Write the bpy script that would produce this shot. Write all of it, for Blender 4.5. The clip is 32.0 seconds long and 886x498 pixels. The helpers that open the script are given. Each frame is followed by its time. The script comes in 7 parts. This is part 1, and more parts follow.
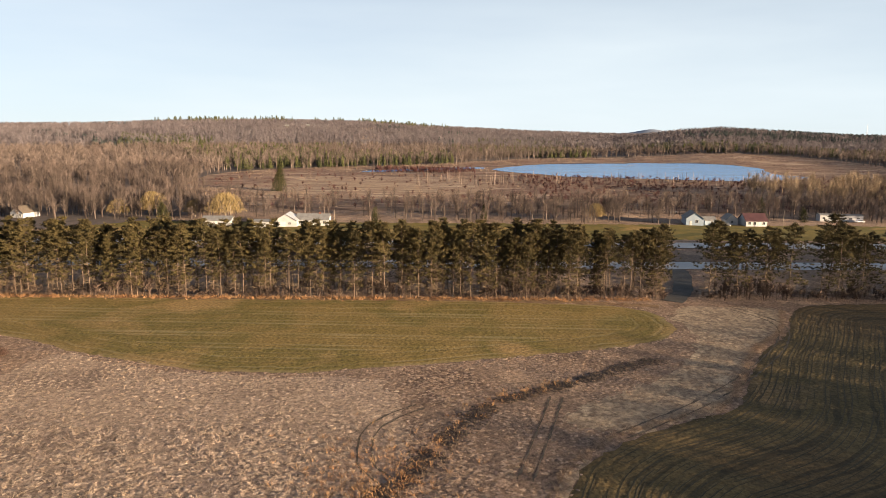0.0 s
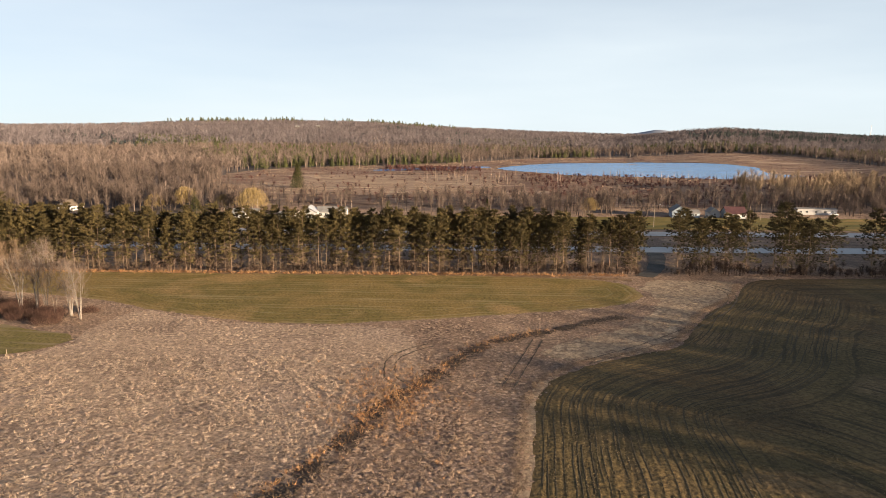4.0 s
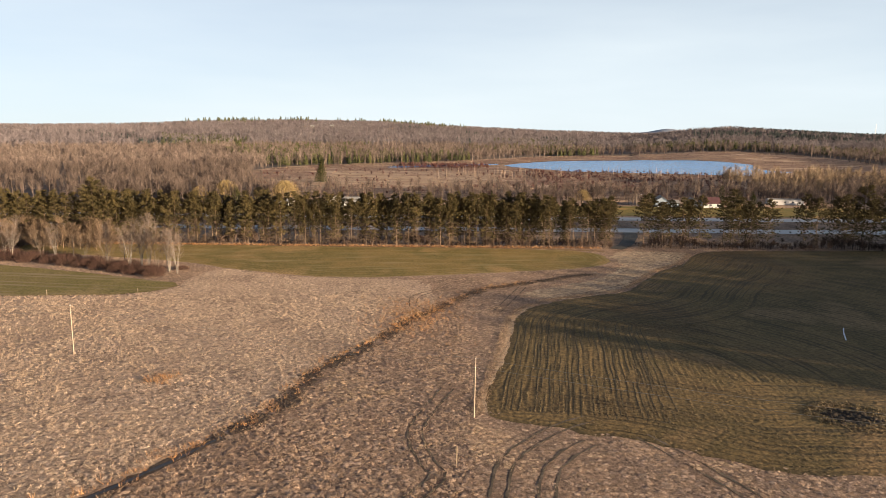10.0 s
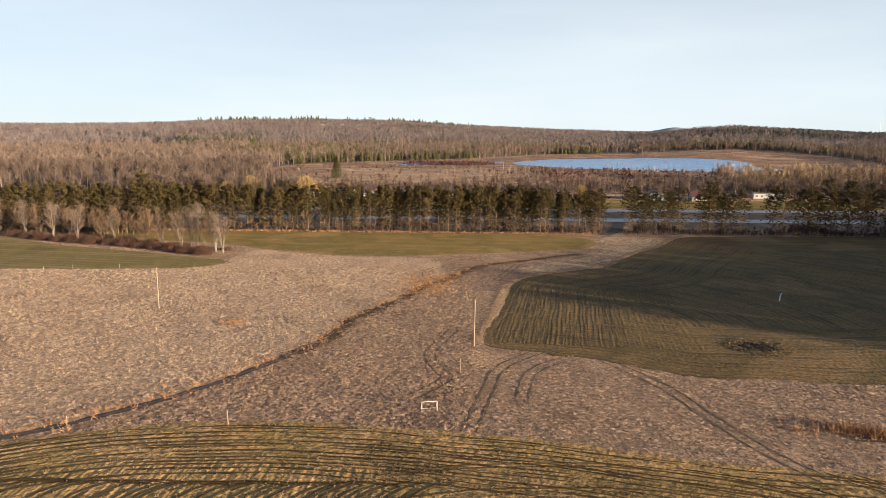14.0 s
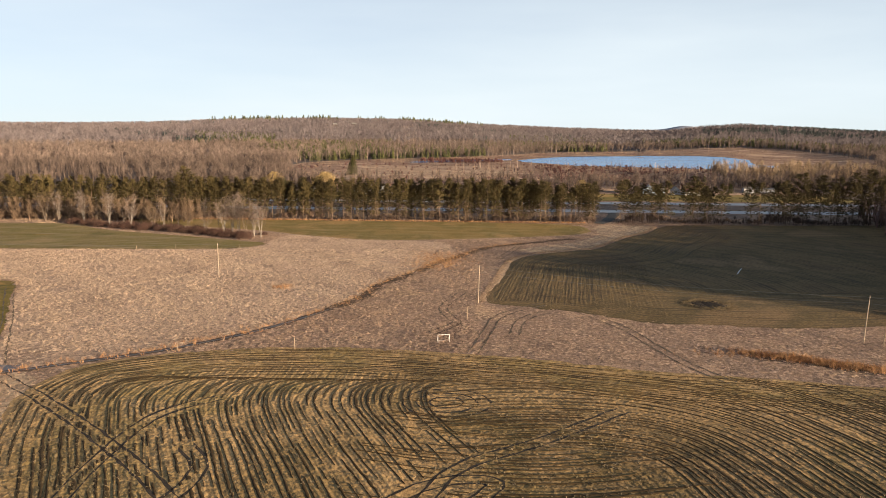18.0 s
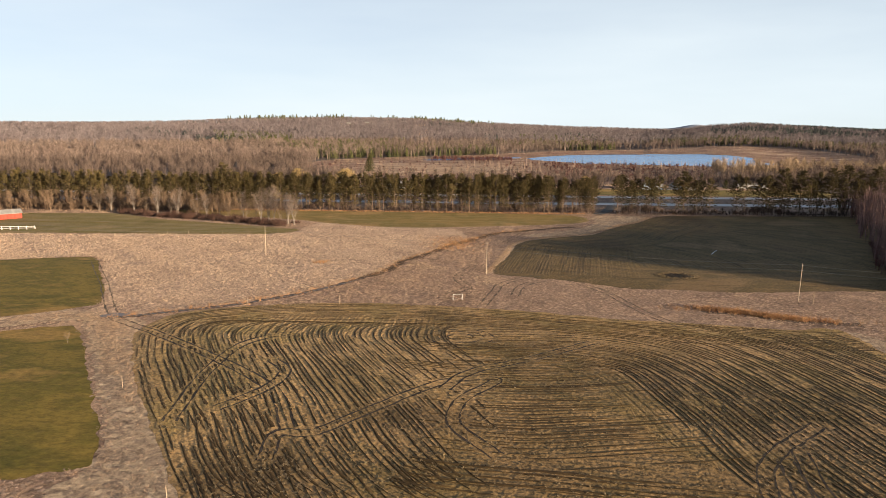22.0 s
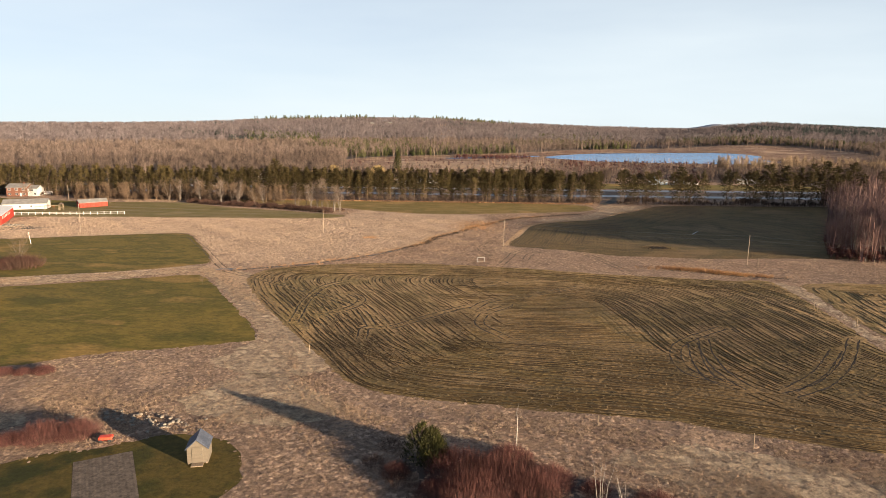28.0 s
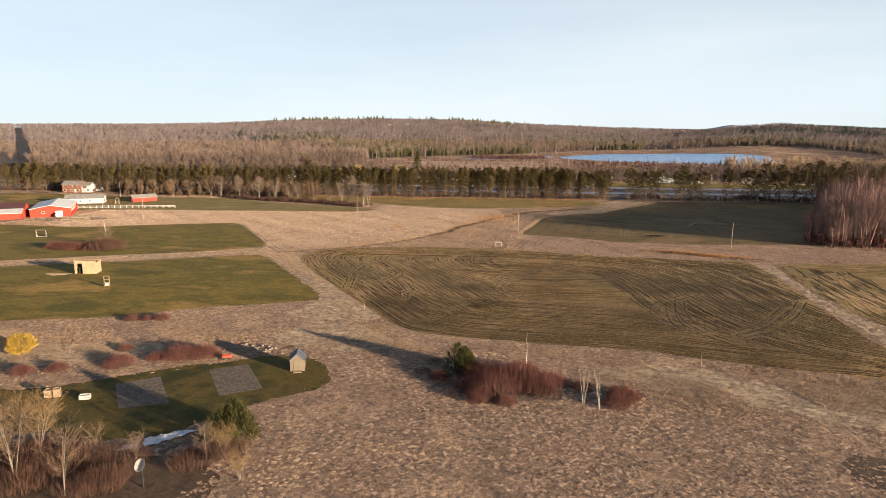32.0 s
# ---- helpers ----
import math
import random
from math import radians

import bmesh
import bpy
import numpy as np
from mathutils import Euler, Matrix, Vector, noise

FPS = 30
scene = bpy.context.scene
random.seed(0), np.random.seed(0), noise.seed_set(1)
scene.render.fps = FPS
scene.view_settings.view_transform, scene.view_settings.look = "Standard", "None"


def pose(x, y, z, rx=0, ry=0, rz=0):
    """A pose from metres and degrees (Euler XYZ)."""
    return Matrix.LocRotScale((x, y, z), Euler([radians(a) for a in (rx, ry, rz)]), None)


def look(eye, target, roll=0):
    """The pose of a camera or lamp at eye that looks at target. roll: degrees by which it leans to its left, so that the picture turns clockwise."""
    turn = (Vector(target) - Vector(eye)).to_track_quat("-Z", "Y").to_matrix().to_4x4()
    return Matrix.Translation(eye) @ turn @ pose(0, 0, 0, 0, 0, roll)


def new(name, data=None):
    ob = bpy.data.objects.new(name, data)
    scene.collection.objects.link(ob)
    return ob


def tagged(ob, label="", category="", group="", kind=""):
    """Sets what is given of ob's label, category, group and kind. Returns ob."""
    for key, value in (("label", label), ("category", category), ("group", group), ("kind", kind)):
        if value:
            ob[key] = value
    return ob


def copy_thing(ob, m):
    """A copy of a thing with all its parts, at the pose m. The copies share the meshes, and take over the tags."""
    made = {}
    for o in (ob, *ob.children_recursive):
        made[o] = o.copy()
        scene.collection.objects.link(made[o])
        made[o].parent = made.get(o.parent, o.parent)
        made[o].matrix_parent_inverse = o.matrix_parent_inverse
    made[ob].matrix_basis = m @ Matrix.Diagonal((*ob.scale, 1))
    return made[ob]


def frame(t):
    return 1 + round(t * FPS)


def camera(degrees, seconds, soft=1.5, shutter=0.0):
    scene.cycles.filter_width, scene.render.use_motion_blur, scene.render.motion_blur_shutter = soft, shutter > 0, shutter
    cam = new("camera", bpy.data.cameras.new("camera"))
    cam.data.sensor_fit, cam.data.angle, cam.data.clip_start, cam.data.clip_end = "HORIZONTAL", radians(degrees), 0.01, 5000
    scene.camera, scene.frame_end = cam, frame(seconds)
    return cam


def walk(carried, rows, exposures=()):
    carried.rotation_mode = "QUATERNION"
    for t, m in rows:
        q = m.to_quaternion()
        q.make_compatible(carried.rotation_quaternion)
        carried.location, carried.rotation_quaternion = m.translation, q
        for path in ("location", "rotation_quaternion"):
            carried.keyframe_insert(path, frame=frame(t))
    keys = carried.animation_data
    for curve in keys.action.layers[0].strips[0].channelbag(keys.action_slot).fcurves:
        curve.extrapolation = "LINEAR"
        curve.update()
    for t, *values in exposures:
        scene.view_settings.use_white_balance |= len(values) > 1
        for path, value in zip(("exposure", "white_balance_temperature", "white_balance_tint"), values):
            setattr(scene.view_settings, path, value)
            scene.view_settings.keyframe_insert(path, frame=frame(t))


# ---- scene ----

# ---- the camera and its flight ----
PATH = [
    (0, (-3.809, -11.546, 39.265), (-2.379, 86.873, 21.612), 0.56),
    (2, (-3.832, -26.181, 39.256), (-2.991, 72.258, 21.672), 0.54),
    (4, (-3.787, -41.118, 39.287), (-3.492, 57.328, 21.726), 0.51),
    (6, (-3.684, -56.3, 39.354), (-3.916, 42.143, 21.779), 0.49),
    (8, (-3.532, -71.678, 39.454), (-4.29, 26.755, 21.833), 0.46),
    (10, (-3.339, -87.205, 39.584), (-4.641, 11.209, 21.892), 0.44),
    (12, (-3.115, -102.845, 39.739), (-4.993, -4.456, 21.958), 0.41),
    (14, (-2.868, -118.566, 39.917), (-5.366, -20.209, 22.035), 0.39),
    (16, (-2.607, -134.341, 40.113), (-5.778, -36.023, 22.126), 0.36),
    (18, (-2.34, -150.153, 40.324), (-6.245, -51.88, 22.235), 0.34),
    (20, (-2.077, -165.988, 40.546), (-6.781, -67.768, 22.364), 0.31),
    (22, (-1.826, -181.84, 40.776), (-7.395, -83.679, 22.517), 0.29),
    (24, (-1.597, -197.709, 41.011), (-8.095, -99.616, 22.697), 0.27),
    (26, (-1.397, -213.601, 41.246), (-8.887, -115.583, 22.907), 0.24),
    (28, (-1.237, -229.529, 41.479), (-9.773, -131.594, 23.151), 0.22),
    (30, (-1.124, -245.511, 41.705), (-10.753, -147.667, 23.431), 0.19),
    (32, (-1.068, -261.572, 41.921), (-11.825, -163.827, 23.75), 0.17),
]
cam = camera(67.45, 32.0, soft=0.65)
walk(cam, [(t, look(eye, target, roll)) for t, eye, target, roll in PATH])

# ---- light ----
SUN_FROM = Vector((0.87, -0.49, 0.0)).normalized()
SUN_UP = radians(7.3)
world = bpy.data.worlds.new("sky")
scene.world = world
world.use_nodes = True
wn, wl = world.node_tree.nodes, world.node_tree.links
sky = wn.new("ShaderNodeTexSky")
sky.sky_type = "NISHITA"
sky.sun_disc = False
sky.sun_elevation = SUN_UP
sky.sun_rotation = math.atan2(SUN_FROM.x, SUN_FROM.y)
sky.air_density, sky.dust_density, sky.ozone_density = 0.6, 0.15, 3.2
# thin high cloud over the clear sky
veil, veil_at, veil_map, veil_range, veil_mix = (wn.new("ShaderNode" + k) for k in ("TexNoise", "TexCoord", "Mapping", "MapRange", "Mix"))
veil_map.inputs["Scale"].default_value = (1.2, 1.2, 7.0)
veil_map.inputs["Rotation"].default_value = (0.35, 0.2, 0)
veil.inputs["Scale"].default_value, veil.inputs["Detail"].default_value, veil.inputs["Roughness"].default_value = 1.3, 6, 0.5
veil_range.inputs[1].default_value, veil_range.inputs[2].default_value = 0.35, 0.7
veil_range.inputs[3].default_value, veil_range.inputs[4].default_value = 0.8, 1.0
veil_up, veil_thin, veil_fac = (wn.new("ShaderNode" + k) for k in ("SeparateXYZ", "MapRange", "Math"))
veil_thin.interpolation_type = "SMOOTHSTEP"
veil_thin.inputs[1].default_value, veil_thin.inputs[2].default_value = 0.02, 0.5
veil_thin.inputs[3].default_value, veil_thin.inputs[4].default_value = 0.95, 0.2
veil_fac.operation = "MULTIPLY"
veil_mix.data_type = "RGBA"
veil_mix.inputs["B"].default_value = (6.35, 7.0, 7.3, 1)
wl.new(veil_at.outputs["Generated"], veil_map.inputs[0]), wl.new(veil_map.outputs[0], veil.inputs[0])
wl.new(veil.outputs[0], veil_range.inputs[0])
wl.new(veil_at.outputs["Generated"], veil_up.inputs[0]), wl.new(veil_up.outputs["Z"], veil_thin.inputs[0])
wl.new(veil_range.outputs[0], veil_fac.inputs[0]), wl.new(veil_thin.outputs[0], veil_fac.inputs[1]), wl.new(veil_fac.outputs[0], veil_mix.inputs[0])
wl.new(sky.outputs[0], veil_mix.inputs["A"]), wl.new(veil_mix.outputs["Result"], wn["Background"].inputs[0])
wn["Background"].inputs[1].default_value = 0.038
sun_data = bpy.data.lights.new("sun", "SUN")
sun_data.energy, sun_data.angle, sun_data.color = 5.0, radians(0.9), (1.0, 0.77, 0.52)
sun = new("sun", sun_data)
sun.matrix_world = look(SUN_FROM * 60 * math.cos(SUN_UP) + Vector((0, 0, 60 * math.sin(SUN_UP))), (0, 0, 0))
scene.view_settings.exposure = 1.9


# ---- materials ----
def mat(name, cols, scale=0.2, fine=3.0, rough=0.9, bump=0.3, island=0.0, metal=0.0, vary=0.35, each=0.0, stretch=None, depth=0.1):
    """Colours spread by broad noise, broken up by fine noise; island or each vary the pieces."""
    m = bpy.data.materials.new(name)
    m.use_nodes = True
    n, l = m.node_tree.nodes, m.node_tree.links
    b = n["Principled BSDF"]
    b.inputs["Roughness"].default_value, b.inputs["Metallic"].default_value = rough, metal
    b.inputs["Specular IOR Level"].default_value = 0.25
    tc = n.new("ShaderNodeTexCoord")
    src = tc.outputs["Object"]
    if stretch:
        mp = n.new("ShaderNodeMapping")
        mp.inputs["Scale"].default_value = stretch
        l.new(src, mp.inputs[0])
        src = mp.outputs[0]
    broad = n.new("ShaderNodeTexNoise")
    broad.inputs["Scale"].default_value, broad.inputs["Detail"].default_value = scale, 5
    broad.inputs["Roughness"].default_value = 0.6
    small = n.new("ShaderNodeTexNoise")
    small.inputs["Scale"].default_value, small.inputs["Detail"].default_value, small.inputs["Roughness"].default_value = fine, 8, 0.74
    l.new(src, broad.inputs[0]), l.new(src, small.inputs[0])
    ramp = n.new("ShaderNodeValToRGB")
    e = ramp.color_ramp.elements
    while len(e) < len(cols):
        e.new(0.5)
    for k, c in enumerate(cols):
        e[k].position = 0.37 + 0.26 * k / max(1, len(cols) - 1)
        e[k].color = (*c, 1)
    l.new(broad.outputs[0], ramp.inputs[0])
    value = n.new("ShaderNodeMapRange")
    value.inputs[1].default_value, value.inputs[2].default_value = 0.33, 0.67
    value.inputs[3].default_value, value.inputs[4].default_value = 1 - vary, 1 + vary
    l.new(small.outputs[0], value.inputs[0])
    last = value.outputs[0]
    for amount, node, out in ((island, "ShaderNodeNewGeometry", "Random Per Island"), (each, "ShaderNodeObjectInfo", "Random")):
        if not amount:
            continue
        rnd = n.new(node)
        rr = n.new("ShaderNodeMapRange")
        rr.inputs[3].default_value, rr.inputs[4].default_value = 1 - amount, 1 + amount
        l.new(rnd.outputs[out], rr.inputs[0])
        mul = n.new("ShaderNodeMath")
        mul.operation = "MULTIPLY"
        l.new(last, mul.inputs[0]), l.new(rr.outputs[0], mul.inputs[1])
        last = mul.outputs[0]
    mixed = n.new("ShaderNodeVectorMath")
    mixed.operation = "SCALE"
    l.new(ramp.outputs[0], mixed.inputs[0]), l.new(last, mixed.inputs[3])
    l.new(mixed.outputs[0], b.inputs["Base Color"])
    if bump:
        bp = n.new("ShaderNodeBump")
        bp.inputs["Strength"].default_value, bp.inputs["Distance"].default_value = bump, depth
        l.new(small.outputs[0], bp.inputs["Height"]), l.new(bp.outputs[0], b.inputs["Normal"])
    return m


def row_mat(name, base, furrow, period, strength, wander=0.16, bump=0.6):
    """Soil or sward with drill rows that follow the attribute 'row', broken and wandering."""
    m = mat(name, base, 0.026, 1.6, 0.95, 0.0, vary=0.55)
    n, l = m.node_tree.nodes, m.node_tree.links
    b = n["Principled BSDF"]
    tc = n.new("ShaderNodeTexCoord")
    at = n.new("ShaderNodeAttribute")
    at.attribute_name = "row"
    wob = n.new("ShaderNodeTexNoise")
    wob.inputs["Scale"].default_value, wob.inputs["Detail"].default_value = 0.04, 1
    l.new(tc.outputs["Object"], wob.inputs[0])
    heights = []
    for k, (per, gain) in enumerate(((period, 1.0), (period * 3.37, 0.8), (period * 0.53, 0.55))):
        div = n.new("ShaderNodeMath")
        div.operation = "MULTIPLY_ADD"
        div.inputs[1].default_value = 6.2832 / per
        sh = n.new("ShaderNodeMath")
        sh.operation = "MULTIPLY"
        sh.inputs[1].default_value = 6.2832 * wander * (1 + k)
        l.new(wob.outputs[0], sh.inputs[0])
        l.new(at.outputs["Fac"], div.inputs[0]), l.new(sh.outputs[0], div.inputs[2])
        sn = n.new("ShaderNodeMath")
        sn.operation = "SINE"
        l.new(div.outputs[0], sn.inputs[0])
        g = n.new("ShaderNodeMath")
        g.operation = "MULTIPLY"
        g.inputs[1].default_value = gain
        l.new(sn.outputs[0], g.inputs[0])
        heights.append(g.outputs[0])
    total = heights[0]
    for extra in heights[1:]:
        a = n.new("ShaderNodeMath")
        l.new(total, a.inputs[0]), l.new(extra, a.inputs[1])
        total = a.outputs[0]
    brk = n.new("ShaderNodeTexNoise")
    brk.inputs["Scale"].default_value, brk.inputs["Detail"].default_value = 0.07, 6
    l.new(tc.outputs["Object"], brk.inputs[0])
    mr = n.new("ShaderNodeMapRange")
    mr.inputs[1].default_value, mr.inputs[2].default_value = 0.25, 1.1
    mr.inputs[3].default_value, mr.inputs[4].default_value = 0.0, strength
    l.new(total, mr.inputs[0])
    br = n.new("ShaderNodeMapRange")
    br.inputs[1].default_value, br.inputs[2].default_value = 0.36, 0.6
    br.inputs[3].default_value, br.inputs[4].default_value = 0.25, 1.0
    l.new(brk.outputs[0], br.inputs[0])
    fac = n.new("ShaderNodeMath")
    fac.operation = "MULTIPLY"
    fac.use_clamp = True
    l.new(mr.outputs[0], fac.inputs[0]), l.new(br.outputs[0], fac.inputs[1])
    mix = n.new("ShaderNodeMix")
    mix.data_type = "RGBA"
    mix.inputs["B"].default_value = (*furrow, 1)
    l.new(fac.outputs[0], mix.inputs[0])
    # soil darkened by an attribute that holds moist patches and painted furrow shade
    wet = n.new("ShaderNodeAttribute")
    wet.attribute_name = "soil_shade_tone"
    dry = n.new("ShaderNodeMapRange")
    dry.inputs[3].default_value, dry.inputs[4].default_value = 1.0, 0.42
    l.new(wet.outputs["Fac"], dry.inputs[0])
    tone = n.new("ShaderNodeVectorMath")
    tone.operation = "SCALE"
    l.new(b.inputs["Base Color"].links[0].from_socket, tone.inputs[0]), l.new(dry.outputs[0], tone.inputs[3])
    l.new(tone.outputs[0], mix.inputs["A"])
    l.new(mix.outputs["Result"], b.inputs["Base Color"])
    rough = n.new("ShaderNodeTexNoise")
    rough.inputs["Scale"].default_value, rough.inputs["Detail"].default_value = 1.4, 5
    l.new(tc.outputs["Object"], rough.inputs[0])
    add = n.new("ShaderNodeMath")
    add.operation = "MULTIPLY_ADD"
    add.inputs[1].default_value = 2.0
    inv = n.new("ShaderNodeMath")
    inv.operation = "MULTIPLY"
    inv.inputs[1].default_value = -0.16
    l.new(total, inv.inputs[0]), l.new(rough.outputs[0], add.inputs[0]), l.new(inv.outputs[0], add.inputs[2])
    bp = n.new("ShaderNodeBump")
    bp.inputs["Strength"].default_value, bp.inputs["Distance"].default_value = bump, 0.2
    l.new(add.outputs[0], bp.inputs["Height"]), l.new(bp.outputs[0], b.inputs["Normal"])
    return m


REEDBED = mat("reed_litter", [(0.2764, 0.1939, 0.1423), (0.3893, 0.2784, 0.1993), (0.3266, 0.2362, 0.1787)], 0.06, 1.5, 0.95, 1.0, vary=0.6, depth=0.9)
REEDTUFT = mat("gold_tufts", [(0.3239, 0.234, 0.1708), (0.438, 0.3223, 0.2291), (0.3683, 0.2718, 0.2045)], 0.045, 1.5, 0.9, 0.7, island=0.3, vary=0.6, depth=0.5)
DRY = mat("dry_grass", [(0.1666, 0.1087, 0.07804), (0.2917, 0.1941, 0.134), (0.2153, 0.1462, 0.1071), (0.3747, 0.2538, 0.1707)], 0.06, 1.5, 0.95, 1.0, vary=0.6, depth=0.9)
TUFT = mat("dry_tufts", [(0.2327, 0.1568, 0.1101), (0.3333, 0.2314, 0.1597), (0.2642, 0.184, 0.1345), (0.3773, 0.2635, 0.1708)], 0.045, 1.5, 0.9, 0.7, island=0.3, vary=0.6, depth=0.5)
RUST = mat("rusty_sedge", [(0.2321, 0.1151, 0.0528), (0.3403, 0.1825, 0.08184), (0.3094, 0.1825, 0.0924)], 0.3, 1.0, 0.9, 0.0, island=0.35)
SOIL = row_mat("drilled_soil", [(0.2393, 0.156, 0.06226), (0.3897, 0.2467, 0.1077), (0.2657, 0.1792, 0.06578), (0.4787, 0.3074, 0.1413)], (0.06, 0.045, 0.027), 1.25, 0.2)
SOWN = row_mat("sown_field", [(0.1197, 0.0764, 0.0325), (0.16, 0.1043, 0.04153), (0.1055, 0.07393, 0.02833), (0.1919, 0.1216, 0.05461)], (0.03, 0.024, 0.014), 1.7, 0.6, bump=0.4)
SWARD = row_mat("green_sward", [(0.1668, 0.1173, 0.02964), (0.2248, 0.1475, 0.04569), (0.145, 0.1084, 0.02717), (0.29, 0.1828, 0.06792)], (0.36, 0.28, 0.14), 2.3, 0.4, bump=0.3)
STREAKY = row_mat("streaky_sward", [(0.1235, 0.1, 0.0264), (0.195, 0.1438, 0.048), (0.156, 0.125, 0.0336), (0.247, 0.175, 0.072)], (0.25, 0.185, 0.10), 3.4, 0.9, bump=0.3)
LAWN = mat("lawn_grass", [(0.08775, 0.0741, 0.0105), (0.1773, 0.123, 0.02223), (0.108, 0.08596, 0.01235), (0.27, 0.166, 0.04322)], 0.04, 1.2, 0.95, 0.6, vary=0.4, stretch=(0.7, 1.3, 1))
# garden lawn: darker than LAWN, with the trees' shade put into the green
SHADYLAWN = mat("garden_grass_and_shade", [(0.028, 0.02988, 0.004987), (0.0924, 0.06435, 0.01297), (0.042, 0.03907, 0.005985)], 0.12, 1.6, 0.95, 0.6, vary=0.35)
MUD = mat("wheel_mud", [(0.024, 0.018, 0.012), (0.05, 0.036, 0.024)], 0.4, 3.0, 0.85, 0.5)
RUT = mat("flattened_grass_rut", [(0.078, 0.0598, 0.0403), (0.143, 0.1079, 0.0754)], 0.4, 3.0, 0.9, 0.5)
ASPHALT = mat("asphalt", [(0.20, 0.20, 0.21), (0.25, 0.25, 0.26)], 0.05, 6.0, 0.4, 0.05, vary=0.12)
GRAVEL = mat("gravel", [(0.055, 0.0495, 0.044), (0.0935, 0.08525, 0.077)], 0.2, 5.0, 0.9, 0.4)
MARSH = mat("marsh_sedge", [(0.14, 0.0784, 0.0522), (0.28, 0.182, 0.116), (0.161, 0.0868, 0.058), (0.378, 0.266, 0.1812)], 0.022, 0.25, 0.95, 0.6, vary=0.5, stretch=(0.5, 1.6, 1), depth=0.6)
STRAW = mat("straw_sedge", [(0.264, 0.168, 0.1037), (0.396, 0.282, 0.183), (0.24, 0.144, 0.0915), (0.456, 0.336, 0.2196)], 0.03, 0.3, 0.95, 0.6, vary=0.4, stretch=(0.4, 1.8, 1), depth=0.5)
WOODFLOOR = mat("leaf_litter", [(0.084, 0.062, 0.0504), (0.132, 0.0992, 0.0812)], 0.01, 0.2, 0.95, 0.5)
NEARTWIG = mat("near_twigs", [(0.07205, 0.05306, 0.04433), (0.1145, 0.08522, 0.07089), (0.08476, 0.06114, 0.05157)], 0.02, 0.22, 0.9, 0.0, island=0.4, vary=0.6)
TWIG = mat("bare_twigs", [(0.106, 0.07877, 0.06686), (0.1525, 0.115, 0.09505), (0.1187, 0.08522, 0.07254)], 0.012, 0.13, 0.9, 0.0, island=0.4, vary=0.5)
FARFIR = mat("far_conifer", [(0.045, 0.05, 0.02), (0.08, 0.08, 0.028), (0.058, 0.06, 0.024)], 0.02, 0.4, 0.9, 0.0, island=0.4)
# far woods: distance haze is mixed into the twig colour, paler and bluer
HAZETWIG = mat("hazy_ridge_twigs", [(0.09737, 0.08015, 0.08336), (0.1499, 0.1255, 0.1286), (0.1123, 0.09075, 0.09306)], 0.008, 0.08, 0.9, 0.0, island=0.35, vary=0.45)
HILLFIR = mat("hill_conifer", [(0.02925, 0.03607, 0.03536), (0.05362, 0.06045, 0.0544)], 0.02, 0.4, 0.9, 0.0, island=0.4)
# the blue grey is haze painted on, not the woods' own colour
BLUEHILL = mat("hazy_wooded_hill", [(0.20, 0.23, 0.29), (0.24, 0.265, 0.31)], 0.002, 0.01, 1.0, 0.0, vary=0.15)
NEEDLE = mat("pine_needles", [(0.0416, 0.0335, 0.0128), (0.0784, 0.0577, 0.0208), (0.0544, 0.0445, 0.016)], 0.15, 1.2, 0.8, 0.0, island=0.45, each=0.25)
RUSTGROUND = mat("rusty_grass", [(0.17, 0.095, 0.05), (0.24, 0.15, 0.08), (0.14, 0.085, 0.05)], 0.3, 1.2, 0.95, 0.6, vary=0.4)
STRAWGROUND = mat("matted_straw", [(0.2899, 0.2162, 0.1519), (0.4492, 0.3428, 0.2327), (0.232, 0.1715, 0.1242), (0.5072, 0.395, 0.2714)], 0.25, 1.1, 0.95, 1.0, vary=0.45, depth=0.9)
STRAWTUFT = mat("straw_tussock", [(0.271, 0.1866, 0.1252), (0.377, 0.2683, 0.1796)], 0.03, 0.3, 0.9, 0.0, island=0.4)
PINEBARK = mat("pine_bark", [(0.102, 0.0697, 0.0504), (0.1615, 0.1107, 0.08)], 0.6, 6.0, 0.9, 0.6, each=0.2)
DEADTWIG = mat("dead_pine_branches", [(0.12, 0.083, 0.05), (0.18, 0.13, 0.085)], 0.3, 2.0, 0.9, 0.0, island=0.3)


# ---- shape helpers ----
def part(name, bm, material, parent, label="", at=None):
    """Link a bmesh as one mesh object under a thing or a part."""
    me = bpy.data.meshes.new(name)
    bm.to_mesh(me)
    bm.free()
    me.materials.append(material)
    ob = new(name, me)
    if parent is not None:
        ob.parent = parent
    if at is not None:
        ob.matrix_local = at
    if label:
        tagged(ob, label)
    return ob


def mesh_np(name, V, F, material, parent=None):
    """One triangle mesh from arrays."""
    V, F = np.asarray(V, np.float32), np.asarray(F, np.int32)
    me = bpy.data.meshes.new(name)
    me.vertices.add(len(V))
    me.vertices.foreach_set("co", V.ravel())
    k = F.shape[1]
    me.loops.add(F.size)
    me.loops.foreach_set("vertex_index", F.ravel())
    me.polygons.add(len(F))
    me.polygons.foreach_set("loop_start", np.arange(0, F.size, k, dtype=np.int32))
    me.update(calc_edges=True)
    me.materials.append(material)
    ob = new(name, me)
    if parent is not None:
        ob.parent = parent
    return ob


HY = [-400, -160, -90, -40, 0, 50, 100, 150, 200, 300, 420, 900]
HZ = [1.0, 1.0, 1.2, 0.2, 0, -1.5, -2.0, -1.8, -1.5, -2.0, 0.0, 0.5]
RIDGE_A = [-1.2, -0.61, -0.447, -0.337, -0.21, -0.093, -0.008, 0.137, 0.226, 0.281, 0.33, 0.375, 0.427, 0.525, 0.65, 1.2]
